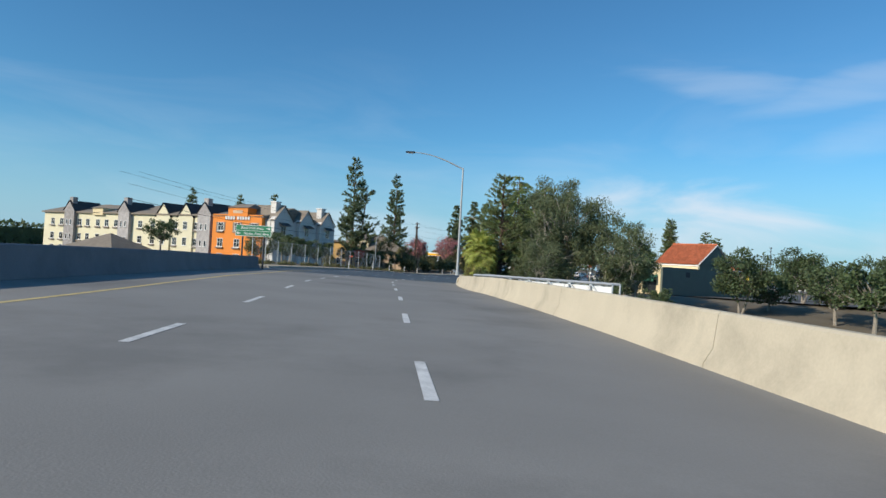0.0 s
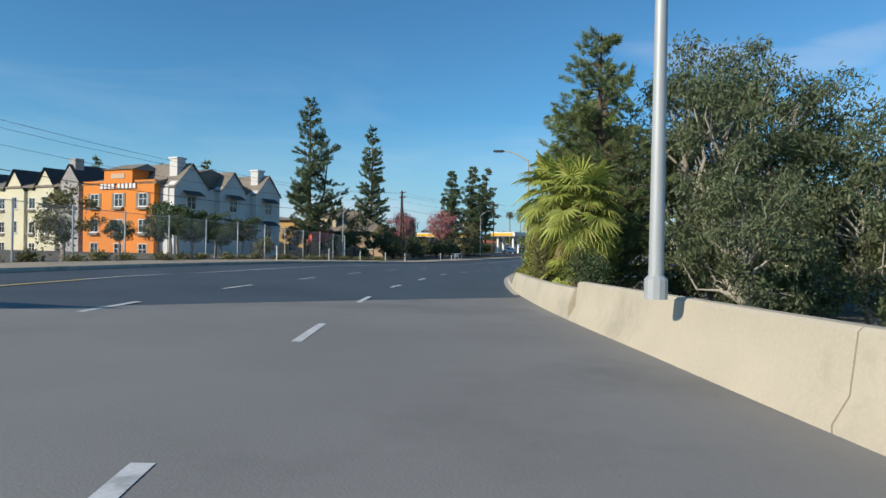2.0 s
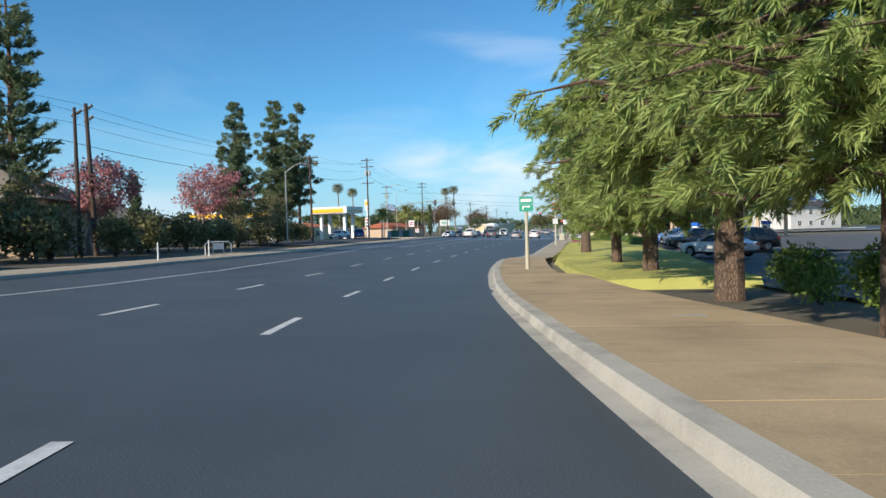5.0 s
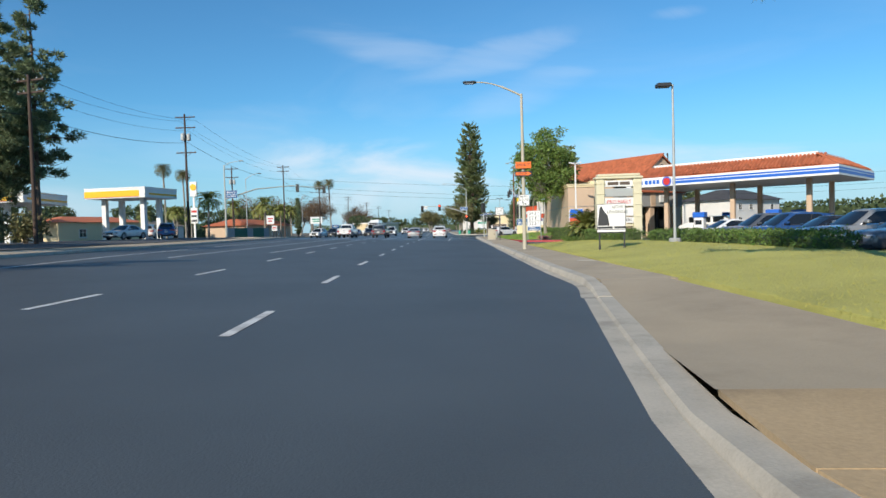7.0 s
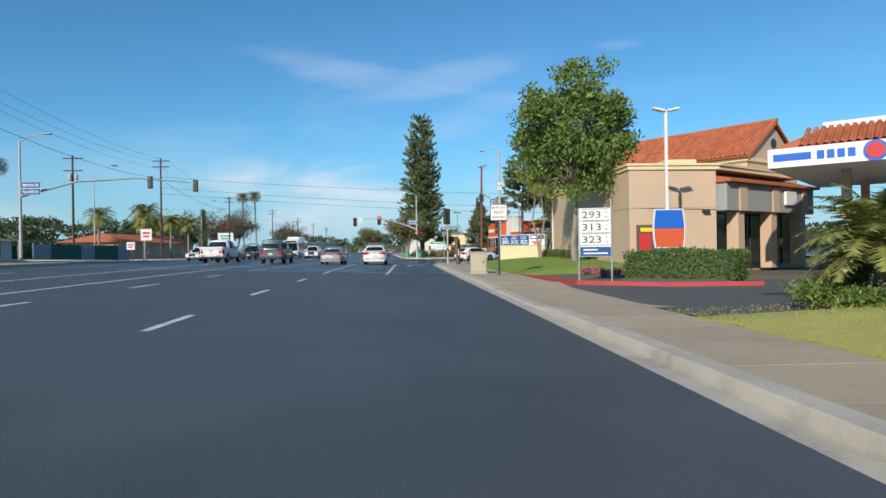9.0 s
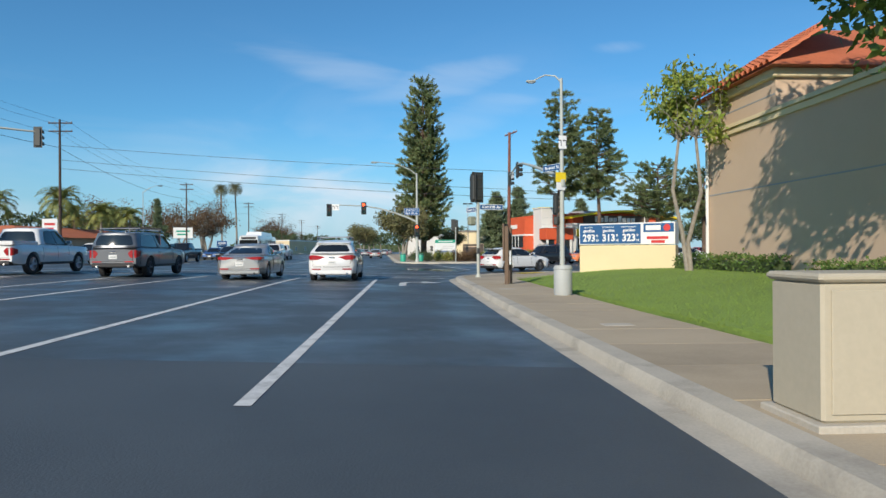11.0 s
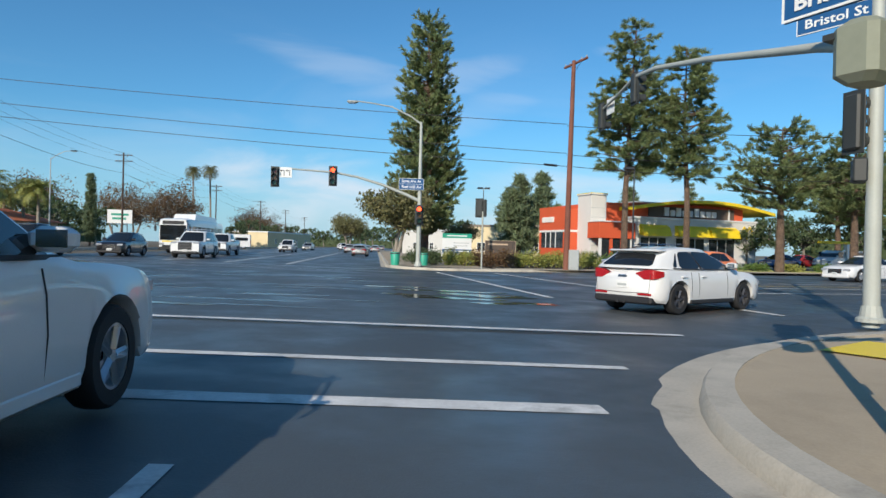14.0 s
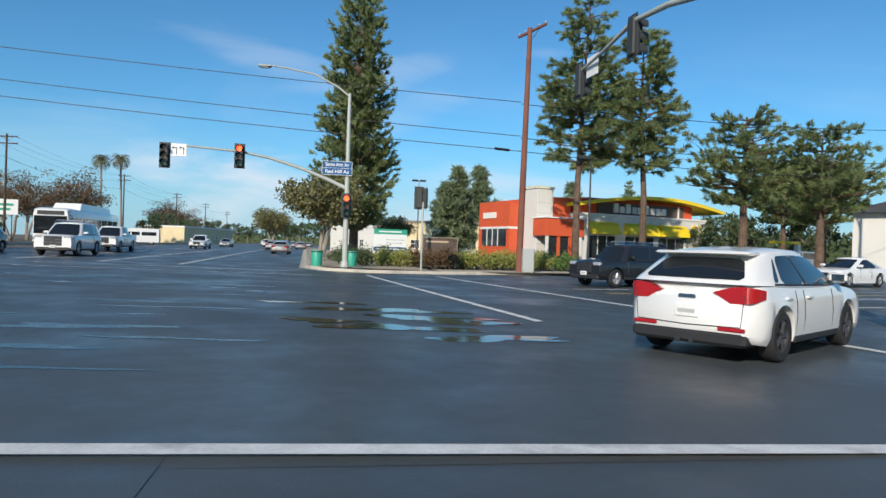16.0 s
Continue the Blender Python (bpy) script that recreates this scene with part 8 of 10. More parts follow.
block("low_shop", "low cream commercial building far along the road", at(420, 37, 0, 75), 30, 12, 4.0, STUCCO_PALE, CANOPY_WHITE, 0, 0, [(-10, 1.0), (-3, 1.0), (4, 1.0), (11, 1.0)], flat=True)
block("low_shop", "low white commercial building", at(345, -2, 0, -60), 22, 12, 4.4, STUCCO_WHITE, CANOPY_WHITE, 0, 0, [(-6, 1.0), (0, 1.0), (6, 1.0)], flat=True)
block("low_shop", "pale yellow building behind the corner trees", at(318, -12, 0, -20), 14, 10, 4.6, STUCCO_PALE, ROOF_GREY, 0, 0, [(-4, 1.0), (0, 1.0), (4, 1.0)], flat=True)
block("apartment_building", "white two-storey building with green hipped roof", at(279, -60, 0, 35), 18, 12, 5.8, STUCCO_WHITE, ROOF_DARK, 2.4, 0.9, [(-6, 0.8), (-2, 0.8), (2, 0.8), (6, 0.8), (-6, 3.6), (-2, 3.6), (2, 3.6), (6, 3.6)])
gw = thing("green_wall", "long green screened fence along the far frontage", "fence", at(246, 39.5, 0, 90))
for k in range(7):
    part("panel", M().box(k * 3.0 - 10.5, k * 3.0 - 7.55, -0.05, 0.05, 0.05, 1.9), AWNING_GREEN if k % 3 else STUCCO_GREY, gw)
    part("post", M().tube([(k * 3.0 - 10.5, 0, -0.1), (k * 3.0 - 10.5, 0, 2.0)], 0.04, 6), GALV, gw)
ps = thing("pylon_sign", "tall white pylon sign with a yellow emblem", "sign", at(227.6, 41.2, 0, 0))
part("post", M().box(-0.12, 0.12, -0.1, 0.1, -0.1, 7.9), CANOPY_WHITE, ps)
part("emblem_panel", M().box(-0.5, 0.5, -0.15, 0.15, 6.0, 8.1, 0.05), CANOPY_WHITE, ps)
part("emblem", M().tube([(0, -0.2, 7.3), (0, -0.15, 7.3)], 0.45, 20), CANOPY_YELLOW, ps)
part("price_panel", M().box(-0.5, 0.5, -0.14, 0.14, 2.2, 4.4, 0.03), SIGN_WHITE, ps)
for k in range(3):
    part("price_bar", M().box(-0.38, 0.38, -0.15, -0.14, 2.45 + 0.65 * k, 2.75 + 0.65 * k), SIGN_RED if k == 2 else DARK, ps)
for s, d, w, h, z, mt, lb_ in ((276, 45, 1.6, 1.8, 3.0, SIGN_WHITE, "white and red roadside sign"), (322, 45.5, 3.4, 2.0, 3.4, SIGN_WHITE, "green and white roadside shop sign"), (342, 44, 2.2, 1.4, 1.8, SIGN_BLUE, "blue and white roadside sign"), (250, 36.5, 0.9, 0.9, 1.4, SIGN_WHITE, "small white roadside sign")):
    so, sp = road_sign("shop_sign", lb_ + " with unreadable writing", at(s, d, 0, 10), w, h, z, mt, DARK, 2, 0.06, SIGN_WHITE)
    bars([(-w * 0.35, w * 0.35, z + h * 0.65), (-w * 0.3, w * 0.25, z + h * 0.35)], SIGN_TEAL if "green" in lb_ else SIGN_RED if mt is SIGN_WHITE else SIGN_WHITE, sp, pose(0, -0.021, 0), h=h * 0.16)


# ---- the restaurant past the junction ----
def restaurant():
    ob = thing("restaurant", "white and orange-red drive-in restaurant with yellow awnings", "building", at(284.5, -22.5, 0, 16))
    # local -y faces the crossing street
    part("wall", M().box(-4.4, 10.6, 0, 14, -0.3, 4.6), STUCCO_WHITE, ob, "white painted wall")
    part("coping", M().box(-4.5, 10.7, -0.08, 14.1, 4.6, 4.78, 0.02), TRIM_WHITE, ob)
    part("base_band", M().box(-4.42, 10.62, -0.03, 0, -0.2, 0.5), STUCCO_GREY, ob)
    part("upper_wall", M().box(-4.0, 9.3, 0.5, 13.6, 4.78, 6.15, 0.02), RED_ORANGE, ob, "orange-red upper wall")
    part("link_wall", M().box(-6.9, -4.4, 1.6, 14, -0.3, 6.1), RED_ORANGE, ob, "orange-red wall beside the tower")
    part("porch_wall", M().box(-8.4, -4.42, -0.4, 1.6, 2.6, 4.1, 0.02), RED_ORANGE, ob)
    part("porch_trim", M().box(-8.5, -4.41, -0.5, 1.6, 4.1, 4.22, 0.02), TRIM_WHITE, ob)
    part("porch_glass", M().box(-8.2, -4.5, -0.2, -0.15, 0.0, 2.6), GLASS_DARK, ob, "dark glazed porch")
    for x in (-8.2, -7.0, -5.8, -4.7):
        part("porch_post", M().box(x - 0.14, x + 0.14, -0.32, -0.2, 0, 2.6), RED_ORANGE if x in (-7.0, -5.8) else TRIM_WHITE, ob)
    part("tower", M().box(-8.1, -6.4, 1.5, 3.9, -0.3, 6.75, 0.03), STUCCO_WHITE, ob, "white panelled tower")
    part("tower_cap", M().box(-8.2, -6.3, 1.4, 4.0, 6.75, 6.88, 0.02), TRIM_WHITE, ob)
    part("tower_edge", M().box(-8.2, -6.3, 1.4, 4.0, 6.88, 6.94, 0.01), SIGN_YELLOW, ob)
    for z in (1.0, 1.9, 2.8, 3.7, 4.6, 5.5):
        part("tower_groove", M().box(-8.11, -6.39, 1.485, 1.5, z, z + 0.03), BUTTON_GREY, ob)
    part("wing_wall", M().box(-9.4, -7.0, 3.92, 9.0, -0.3, 5.5), RED_ORANGE, ob, "orange-red side wing")
    part("wing_trim", M().box(-9.5, -7.0, 3.91, 9.1, 3.2, 3.4), TRIM_WHITE, ob)
    part("wing_band", M().box(-9.43, -8.0, 4.4, 8.8, 1.6, 3.2), GLASS_DARK, ob, "dark window band")
    for y in (5.8, 6.8, 7.8):
        part("wing_mullion", M().box(-9.47, -9.43, y - 0.05, y + 0.05, 1.6, 3.2), TRIM_WHITE, ob)
    for k in range(6):
        part("side_letter_bar", M().box(-9.5, -9.4, 8.3 - k * 0.42, 8.6 - k * 0.42, 4.2, 4.75, 0.02), TRIM_WHITE, ob)
    n = 24
    arc = [(-4.9 + 17.4 * k / n, 5.35 + 1.25 * math.sin(math.pi * (0.08 + 0.80 * k / n)) - 0.5 * max(k / n - 0.72, 0)) for k in range(n + 1)]
    part("roof_sweep", smoothed(M().rings([[(x, -0.6, z - 0.3), (x, -0.6, z), (x, 4.5, z), (x, 4.5, z - 0.3)] for x, z in arc]).mesh("roof_sweep", SIGN_YELLOW)), SIGN_YELLOW, ob, "curved yellow roof edge")
    part("sign_band", M().box(-2.4, 8.0, 0.3, 0.5, 4.85, 5.85, 0.02), SIGN_BROWN, ob, "brown sign band")
    for k in range(9):
        x = -0.7 + k * 0.72
        part("sign_letter_bar", M().box(x, x + 0.54, 0.12, 0.3, 4.95, 5.8 if k in (0, 2, 5) else 5.55, 0.03), TRIM_WHITE, ob)
    part("awning_post", M().box(7.2, 7.32, 0.2, 0.3, 4.78, 5.9), TRIM_WHITE, ob)
    for x0, x1 in ((-3.7, -0.5), (0.4, 4.1), (4.4, 7.9)):
        part("awning", M().prism([(0, 1.1), (-0.55, 0.75), (-0.75, 0.0), (-0.7, 0.0), (0, 0.1)], "x", x0, x1).mesh("awning", SIGN_YELLOW), SIGN_YELLOW, ob, "yellow window awning", place=pose(0, -0.004, 2.95))
        w_ = part("window", M().box(x0 + 0.1, x1 - 0.1, -0.03, -0.004, 0.8, 2.8), GLASS_DARK, ob)
        for k in range(4):
            x = x0 + 0.1 + (x1 - x0 - 0.2) * k / 3
            part("mullion", M().box(x - 0.04, x + 0.04, -0.06, -0.03, 0.8, 2.8), TRIM_WHITE, w_)
    emblem = M()
    for cx in (8.95, 9.65):
        emblem.tube([(cx - 0.35, -0.1, 2.9), (cx - 0.27, -0.1, 3.8), (cx, -0.1, 4.2), (cx + 0.27, -0.1, 3.8), (cx + 0.35, -0.1, 2.9)], 0.075, 6)
    part("emblem", emblem, SIGN_YELLOW, ob, "yellow double-arch emblem", True)
    part("roof_unit", M().box(1, 4.5, 7, 10, 6.1, 6.9, 0.05), STUCCO_GREY, ob)
    dr = thing("drive_canopy", "yellow drive-through height canopy on a post", "canopy", at(282, -37.5, 0, 16))
    part("bar", M().box(-2.2, 1.6, -0.2, 0.2, 2.6, 2.85, 0.03), SIGN_YELLOW, dr)
    part("post", M().box(1.2, 1.6, -0.2, 0.2, -0.1, 2.6, 0.02), CANOPY_WHITE, dr)


restaurant()
gs, gpl = road_sign("corner_sign", "green, white and blue real-estate sign on white posts", at(279.5, -1.2, 0, 6), 2.6, 1.7, 0.9, SIGN_WHITE, TRIM_WHITE, 2, 0.06, None, gap=0.95)
part("green_band", M().box(-1.3, 1.3, -0.03, -0.02, 2.2, 2.6), SIGN_TEAL, gpl)
part("blue_band", M().box(-1.3, 1.3, -0.03, -0.02, 0.9, 1.22), SIGN_BLUE, gpl)
bars([(-0.2, 1.1, 1.85), (-0.2, 0.8, 1.6), (-1.1, 1.1, 1.06), (-0.9, 0.9, 2.4)], SIGN_WHITE, gpl, pose(0, -0.031, 0), h=0.1)
bars([(-0.3, 1.1, 1.8), (-0.3, 0.9, 1.55)], BUTTON_GREY, gpl, pose(0, -0.021, 0), h=0.09)
cs, cpl = road_sign("corner_sign", "dark brown monument sign with pale lettering bars", at(273.5, -4.1, 0, 6), 2.5, 1.5, 0.5, SIGN_BROWN, DARK, 2, 0.08, STUCCO_TAN, gap=0.8)
bars([(-1.0, 1.0, 1.15)], STUCCO_WHITE, cpl, pose(0, -0.021, 0), h=0.34)
bars([(-1.0, 0.6, 1.7)], STUCCO_TAN, cpl, pose(0, -0.021, 0), h=0.12)
part("lower_panel", M().box(-1.15, 1.15, -0.03, -0.02, 0.95, 1.36), SIGN_BROWN, cpl)
for s, d in ((263.4, 4.0), (264.6, 2.2)):
    tb = thing("planter_bin", "small teal litter bin by the far signal", "bin", at(s, d, 0.14))
    part("body", M().lathe([(0.26, 0), (0.3, 0.75), (0.27, 0.8), (0.2, 0.8)], 14), SIGN_TEAL, tb, smooth=True)
    part("ring", M().lathe([(0.305, 0.7), (0.315, 0.73), (0.305, 0.76)], 14), DARK, tb)
ub = thing("utility_cabinet", "grey utility cabinet at the far corner", "cabinet", at(262.3, -6.9, 0.14))
part("body", M().box(-0.3, 0.3, -0.25, 0.25, 0, 1.25, 0.03), BUTTON_GREY, ub)
part("door", M().box(-0.25, 0.25, -0.265, -0.25, 0.1, 1.15, 0.005), BUTTON_GREY, ub)
# ---- signals, masts, poles and wires ----
LENS_OFF = {"red": mat("dark_red_lens", (0.10, 0.012, 0.012), 0.3, bump=0, coat=0.6), "amber": mat("dark_amber_lens", (0.12, 0.05, 0.01), 0.3, bump=0, coat=0.6),
            "green": mat("dark_green_lens", (0.012, 0.06, 0.035), 0.3, bump=0, coat=0.6)}
HOUSING = mat("signal_housing", (0.035, 0.038, 0.036), 0.55, var=0.1, bump=0.04)
BOX_OLIVE = mat("olive_signal_box", (0.24, 0.255, 0.19), 0.6, var=0.1, bump=0.04)
MAST = mat("galvanised_mast", (0.42, 0.44, 0.40), 0.6, 0.1, var=0.09, scale=1.5, fine=35, bump=0.06)


def signal(parent, m, lit=False, scale=1.0):
    """A three-lens signal head facing -y, hung with its middle at the pose m."""
    hd = part("signal_head", M().box(-0.18, 0.18, -0.11, 0.11, -0.53, 0.53, 0.04), HOUSING, parent, place=m @ Matrix.Scale(scale, 4))
    part("backplate", M().box(-0.25, 0.25, 0.02, 0.035, -0.6, 0.6, 0.01), HOUSING, hd)
    for z, c in ((0.345, "red"), (0, "amber"), (-0.345, "green")):
        part("lens", M().tube([(0, -0.125, z), (0, -0.105, z)], 0.13, 18), RED_LIT if lit and c == "red" else LENS_OFF[c], hd, "lit red lens" if lit and c == "red" else "")
        v = M()
        ring = lambda y, r: [(r * math.cos(a), y, z + r * math.sin(a)) for a in np.linspace(radians(-35), radians(215), 15)]
        v.rings([ring(-0.11, 0.15), ring(-0.36, 0.15), ring(-0.36, 0.158), ring(-0.11, 0.158)], caps=False, closed=False)
        part("visor", v, HOUSING, hd)
    return hd


def street_sign(parent, m, lines, w, h, size=None):
    """A blue street-name plate facing -y."""
    pl = part("name_plate", M().box(-w / 2, w / 2, -0.02, 0.02, -h / 2, h / 2, 0.008), SIGN_BLUE, parent, "blue street-name plate", place=m)
    b = 0.018
    for x0, x1, z0, z1 in ((-w / 2, w / 2, -h / 2, -h / 2 + b), (-w / 2, w / 2, h / 2 - b, h / 2), (-w / 2, -w / 2 + b, -h / 2 + b, h / 2 - b), (w / 2 - b, w / 2, -h / 2 + b, h / 2 - b)):
        part("border", M().box(x0, x1, -0.024, -0.02, z0, z1), SIGN_WHITE, pl)
    n = len(lines)
    for k, t in enumerate(lines):
        z = h / 2 - h * (k + 0.5) / n
        if k:
            part("divider", M().box(-w / 2 + b, w / 2 - b, -0.024, -0.02, h / 2 - h * k / n - 0.008, h / 2 - h * k / n + 0.008), SIGN_WHITE, pl)
        words(t, size or h / n * 0.68, 0.003, SIGN_WHITE, pl, pose(0.0, -0.025, z), width=w * 0.78, bold=0.004)
    return pl


def turn_sign(parent, m, w=0.75, h=0.65):
    """A white plate with black turn arrows, facing -y."""
    pl = part("turn_plate", M().box(-w / 2, w / 2, -0.02, 0.0, -h / 2, h / 2, 0.008), SIGN_WHITE, parent, "white turn-arrow plate", place=m)
    for cx in (-0.15, 0.17):
        part("arrow", M().box(cx + 0.03, cx + 0.07, -0.026, -0.02, -0.2, 0.08).box(cx - 0.08, cx + 0.07, -0.026, -0.02, 0.08, 0.12).add([(cx - 0.08, -0.025, 0.02), (cx - 0.08, -0.025, 0.18), (cx - 0.17, -0.025, 0.1)], [(0, 1, 2)]), DARK, pl)
    return pl


def local(ob, s, d, z):
    """A place (s, d, height) in the thing's own frame."""
    return ob.matrix_basis.inverted() @ Vector((*P(s, d), z))


def corner_signal():
    ob = thing("traffic_signal", "slim grey signal post with dark three-lens head at the corner", "traffic signal", at(227.1, 0.45, 0.14))
    part("post", M().tube([(0, 0, -0.1), (0, 0, 3.3)], 0.068, 12), MAST, ob, smooth=True)
    part("base", M().lathe([(0.13, 0), (0.13, 0.05), (0.09, 0.12), (0.072, 0.16)], 12), MAST, ob, smooth=True)
    part("bracket", M().tube([(0, 0, 3.28), (-0.1, 0.03, 3.34), (-0.12, 0.03, 3.42)], 0.035, 8), MAST, ob, smooth=True)
    signal(ob, pose(-0.02, 0.05, 3.98, 0, 0, 200), scale=1.12)
    signal(ob, pose(-0.18, 0.02, 3.95, 0, 0, 110), scale=1.05)
    cb_ = part("walk_signal", M().box(-0.17, 0.17, -0.14, 0.14, 2.3, 2.7, 0.05), BOX_OLIVE, ob, "olive-grey pedestrian signal box", place=pose(-0.26, 0.15, 0, 0, 0, 205))
    part("visor", M().box(-0.14, 0.14, -0.2, -0.12, 2.6, 2.64), HOUSING, cb_)
    part("box_bracket", M().tube([(0, 0, 2.5), (-0.2, 0.1, 2.5)], 0.025, 8), MAST, ob)
    part("push_button", M().box(-0.06, 0.06, -0.12, -0.05, 1.05, 1.3, 0.01), DARK, ob)
    street_sign(ob, pose(0.6, 0.03, 3.1, 0, 0, 10), ["Red Hill Av"], 1.08, 0.24)
    street_sign(ob, pose(-0.25, 0.40, 3.0, 0, 0, -66), ["Bristol St"], 0.85, 0.22)


corner_signal()


def near_mast():
    ob = thing("signal_mast", "tall grey signal mast with curved arm and street lamp", "signal mast", at(234.9, -5.2, 0.14))
    part("pole", M().tube([(0, 0, -0.1), (0, 0, 5.4), (0, 0, 10.9)], [0.15, 0.12, 0.08], 14), MAST, ob, smooth=True)
    part("base", M().lathe([(0.26, 0), (0.26, 0.06), (0.2, 0.1), (0.17, 0.3)], 14), MAST, ob)
    part("lamp_arm", M().tube([(0, 0, 10.7), (-0.35, 0.05, 11.05), (-0.9, 0.15, 11.12), (-1.5, 0.3, 10.85)], [0.05, 0.045, 0.04, 0.035], 8), MAST, ob, smooth=True)
    lh = part("lamp_head", M().box(-1.95, -1.4, 0.2, 0.42, 10.72, 10.86, 0.05), MAST, ob, smooth=True)
    part("lens", M().box(-1.85, -1.5, 0.23, 0.39, 10.69, 10.722, 0.01), CLEAR_LENS, lh)
    a0 = local(ob, 235.0, -5.2, 5.2)
    e1, e2 = local(ob, 246.0, -4.6, 7.5), local(ob, 249.8, -4.6, 7.2)
    pts = [a0.lerp(e1, t) for t in (0.0, 0.14, 0.28, 0.55, 0.85, 1.0)]
    for q, z in zip(pts, (5.2, 5.65, 6.0, 6.7, 7.35, 7.5)):
        q.z = z
    part("arm", M().tube(pts + [e1.lerp(e2, 0.5), e2], [0.12, 0.11, 0.1, 0.09, 0.08, 0.07, 0.055, 0.045], 12), MAST, ob, smooth=True)
    part("arm_collar", M().lathe([(0.2, 4.75), (0.2, 5.15)], 14), MAST, ob)
    signal(ob, pose(e1.x, e1.y, e1.z - 0.35, 0, 0, 95))
    signal(ob, pose(e2.x, e2.y, e2.z - 0.3, 0, 0, 95))
    turn_sign(ob, pose(e2.x + 0.1, e2.y - 0.75, e2.z + 0.0, 0, 0, 95))
    street_sign(ob, pose(-0.42, 0.6, 5.9, 0, 0, -60), ["Bristol St"], 1.5, 0.38)
    turn_sign(ob, pose(0.02, -0.15, 7.25, 0, 0, 15), 0.5, 0.75)
    ys = part("warning_plate", M().box(-0.34, 0.34, -0.02, 0.0, 5.0, 5.55, 0.008), SIGN_YELLOW, ob, "yellow warning plate", place=pose(-0.1, -0.16, 0, 0, 0, 20))
    part("lower_plate", M().box(-0.3, 0.3, -0.02, 0.0, 4.55, 4.98, 0.008), SIGN_WHITE, ys)
    signal(ob, pose(-0.34, 0.1, 3.75, 0, 0, 100))
    part("walk_signal", M().box(-0.2, 0.2, -0.12, 0.12, 2.6, 3.05, 0.03), HOUSING, ob, "dark pedestrian signal box", place=pose(-0.32, -0.02, 0, 0, 0, 60))


near_mast()


def far_mast():
    ob = thing("signal_mast", "signal mast with lit red lamp and blue name sign", "signal mast", at(262.5, 2.6, 0.14))
    part("pole", M().tube([(0, 0, -0.1), (0, 0, 4.5), (0, 0, 8.75)], [0.15, 0.12, 0.08], 12), MAST, ob, smooth=True)
    part("base", M().lathe([(0.24, 0), (0.24, 0.06), (0.17, 0.3)], 12), MAST, ob)
    lamp_end = local(ob, 262.3, 6.5, 9.95)
    part("lamp_arm", M().tube([(0, 0, 8.6), (-0.6, 0, 9.05), (-1.8, 0, 9.6), (-3.0, 0, 9.78), lamp_end], [0.055, 0.05, 0.045, 0.04, 0.035], 8), MAST, ob, smooth=True)
    lh = part("lamp_head", M().box(lamp_end.x - 0.6, lamp_end.x + 0.05, -0.13, 0.13, lamp_end.z - 0.07, lamp_end.z + 0.07, 0.05), MAST, ob, smooth=True)
    part("lens", M().box(lamp_end.x - 0.5, lamp_end.x - 0.1, -0.1, 0.1, lamp_end.z - 0.1, lamp_end.z - 0.068, 0.01), CLEAR_LENS, lh)
    red, end_ = local(ob, 262.2, 7.8, 5.45), local(ob, 261.7, 11.1, 5.3)
    part("arm", M().tube([(0, 0, 3.95), (-0.9, 0, 4.35), (-2.2, 0, 4.85), (-3.8, 0, 5.3), (red.x, red.y, 5.5), (end_.x, end_.y, 5.62)], [0.11, 0.1, 0.085, 0.07, 0.06, 0.045], 10), MAST, ob, smooth=True)
    signal(ob, pose(red.x, red.y - 0.1, red.z - 0.05), True)
    signal(ob, pose(end_.x, end_.y - 0.1, end_.z - 0.1))
    turn_sign(ob, pose(end_.x + 0.62, end_.y - 0.08, end_.z + 0.17), 0.7, 0.6)
    signal(ob, pose(-0.02, -0.3, 3.1), True)
    street_sign(ob, pose(-0.52, -0.16, 4.95), ["Santa Ana Av", "Red Hill Av"], 1.5, 0.7)
    po = thing("traffic_signal", "thin signal post with a head seen from behind", "traffic signal", at(261.5, -1.15, 0.14))
    part("post", M().tube([(0, 0, -0.1), (0, 0, 3.4)], 0.05, 10), MAST, po, smooth=True)
    signal(po, pose(-0.2, 0.05, 3.6, 0, 0, 175), scale=0.95)
    signal(po, pose(0.14, 0.1, 3.6, 0, 0, 265), scale=0.95)


far_mast()


def left_mast():
    ob = thing("signal_mast", "grey signal mast across the road with long arm", "signal mast", at(231, 38, 0.14))
    part("pole", M().tube([(0, 0, -0.1), (0, 0, 5.0), (0, 0, 10.6)], [0.15, 0.12, 0.08], 12), MAST, ob, smooth=True)
    part("lamp_arm", M().tube([(0, 0, 10.4), (0.8, -0.1, 10.9), (2.4, -0.3, 11.1)], [0.05, 0.045, 0.035], 8), MAST, ob, smooth=True)
    part("lamp_head", M().box(2.3, 2.95, -0.45, -0.15, 11.02, 11.17, 0.05), MAST, ob, smooth=True)
    e = local(ob, 237, 24.7, 8.2)
    part("arm", M().tube([(0, 0, 5.6), Vector((0, 0, 7.0)).lerp(e, 0.3), Vector((0, 0, 8.1)).lerp(e, 0.65), e], [0.11, 0.095, 0.075, 0.05], 10), MAST, ob, smooth=True)
    for t in (1.0, 0.72):
        q = Vector((0, 0, 8.0)).lerp(e, t)
        signal(ob, pose(q.x, q.y, q.z - 0.3, 0, 0, 180))
    street_sign(ob, pose(1.0, -0.15, 6.6), ["Bristol St"], 1.7, 0.55)
    street_sign(ob, pose(1.0, -0.15, 6.0), ["Red Hill Av"], 1.7, 0.55)


left_mast()


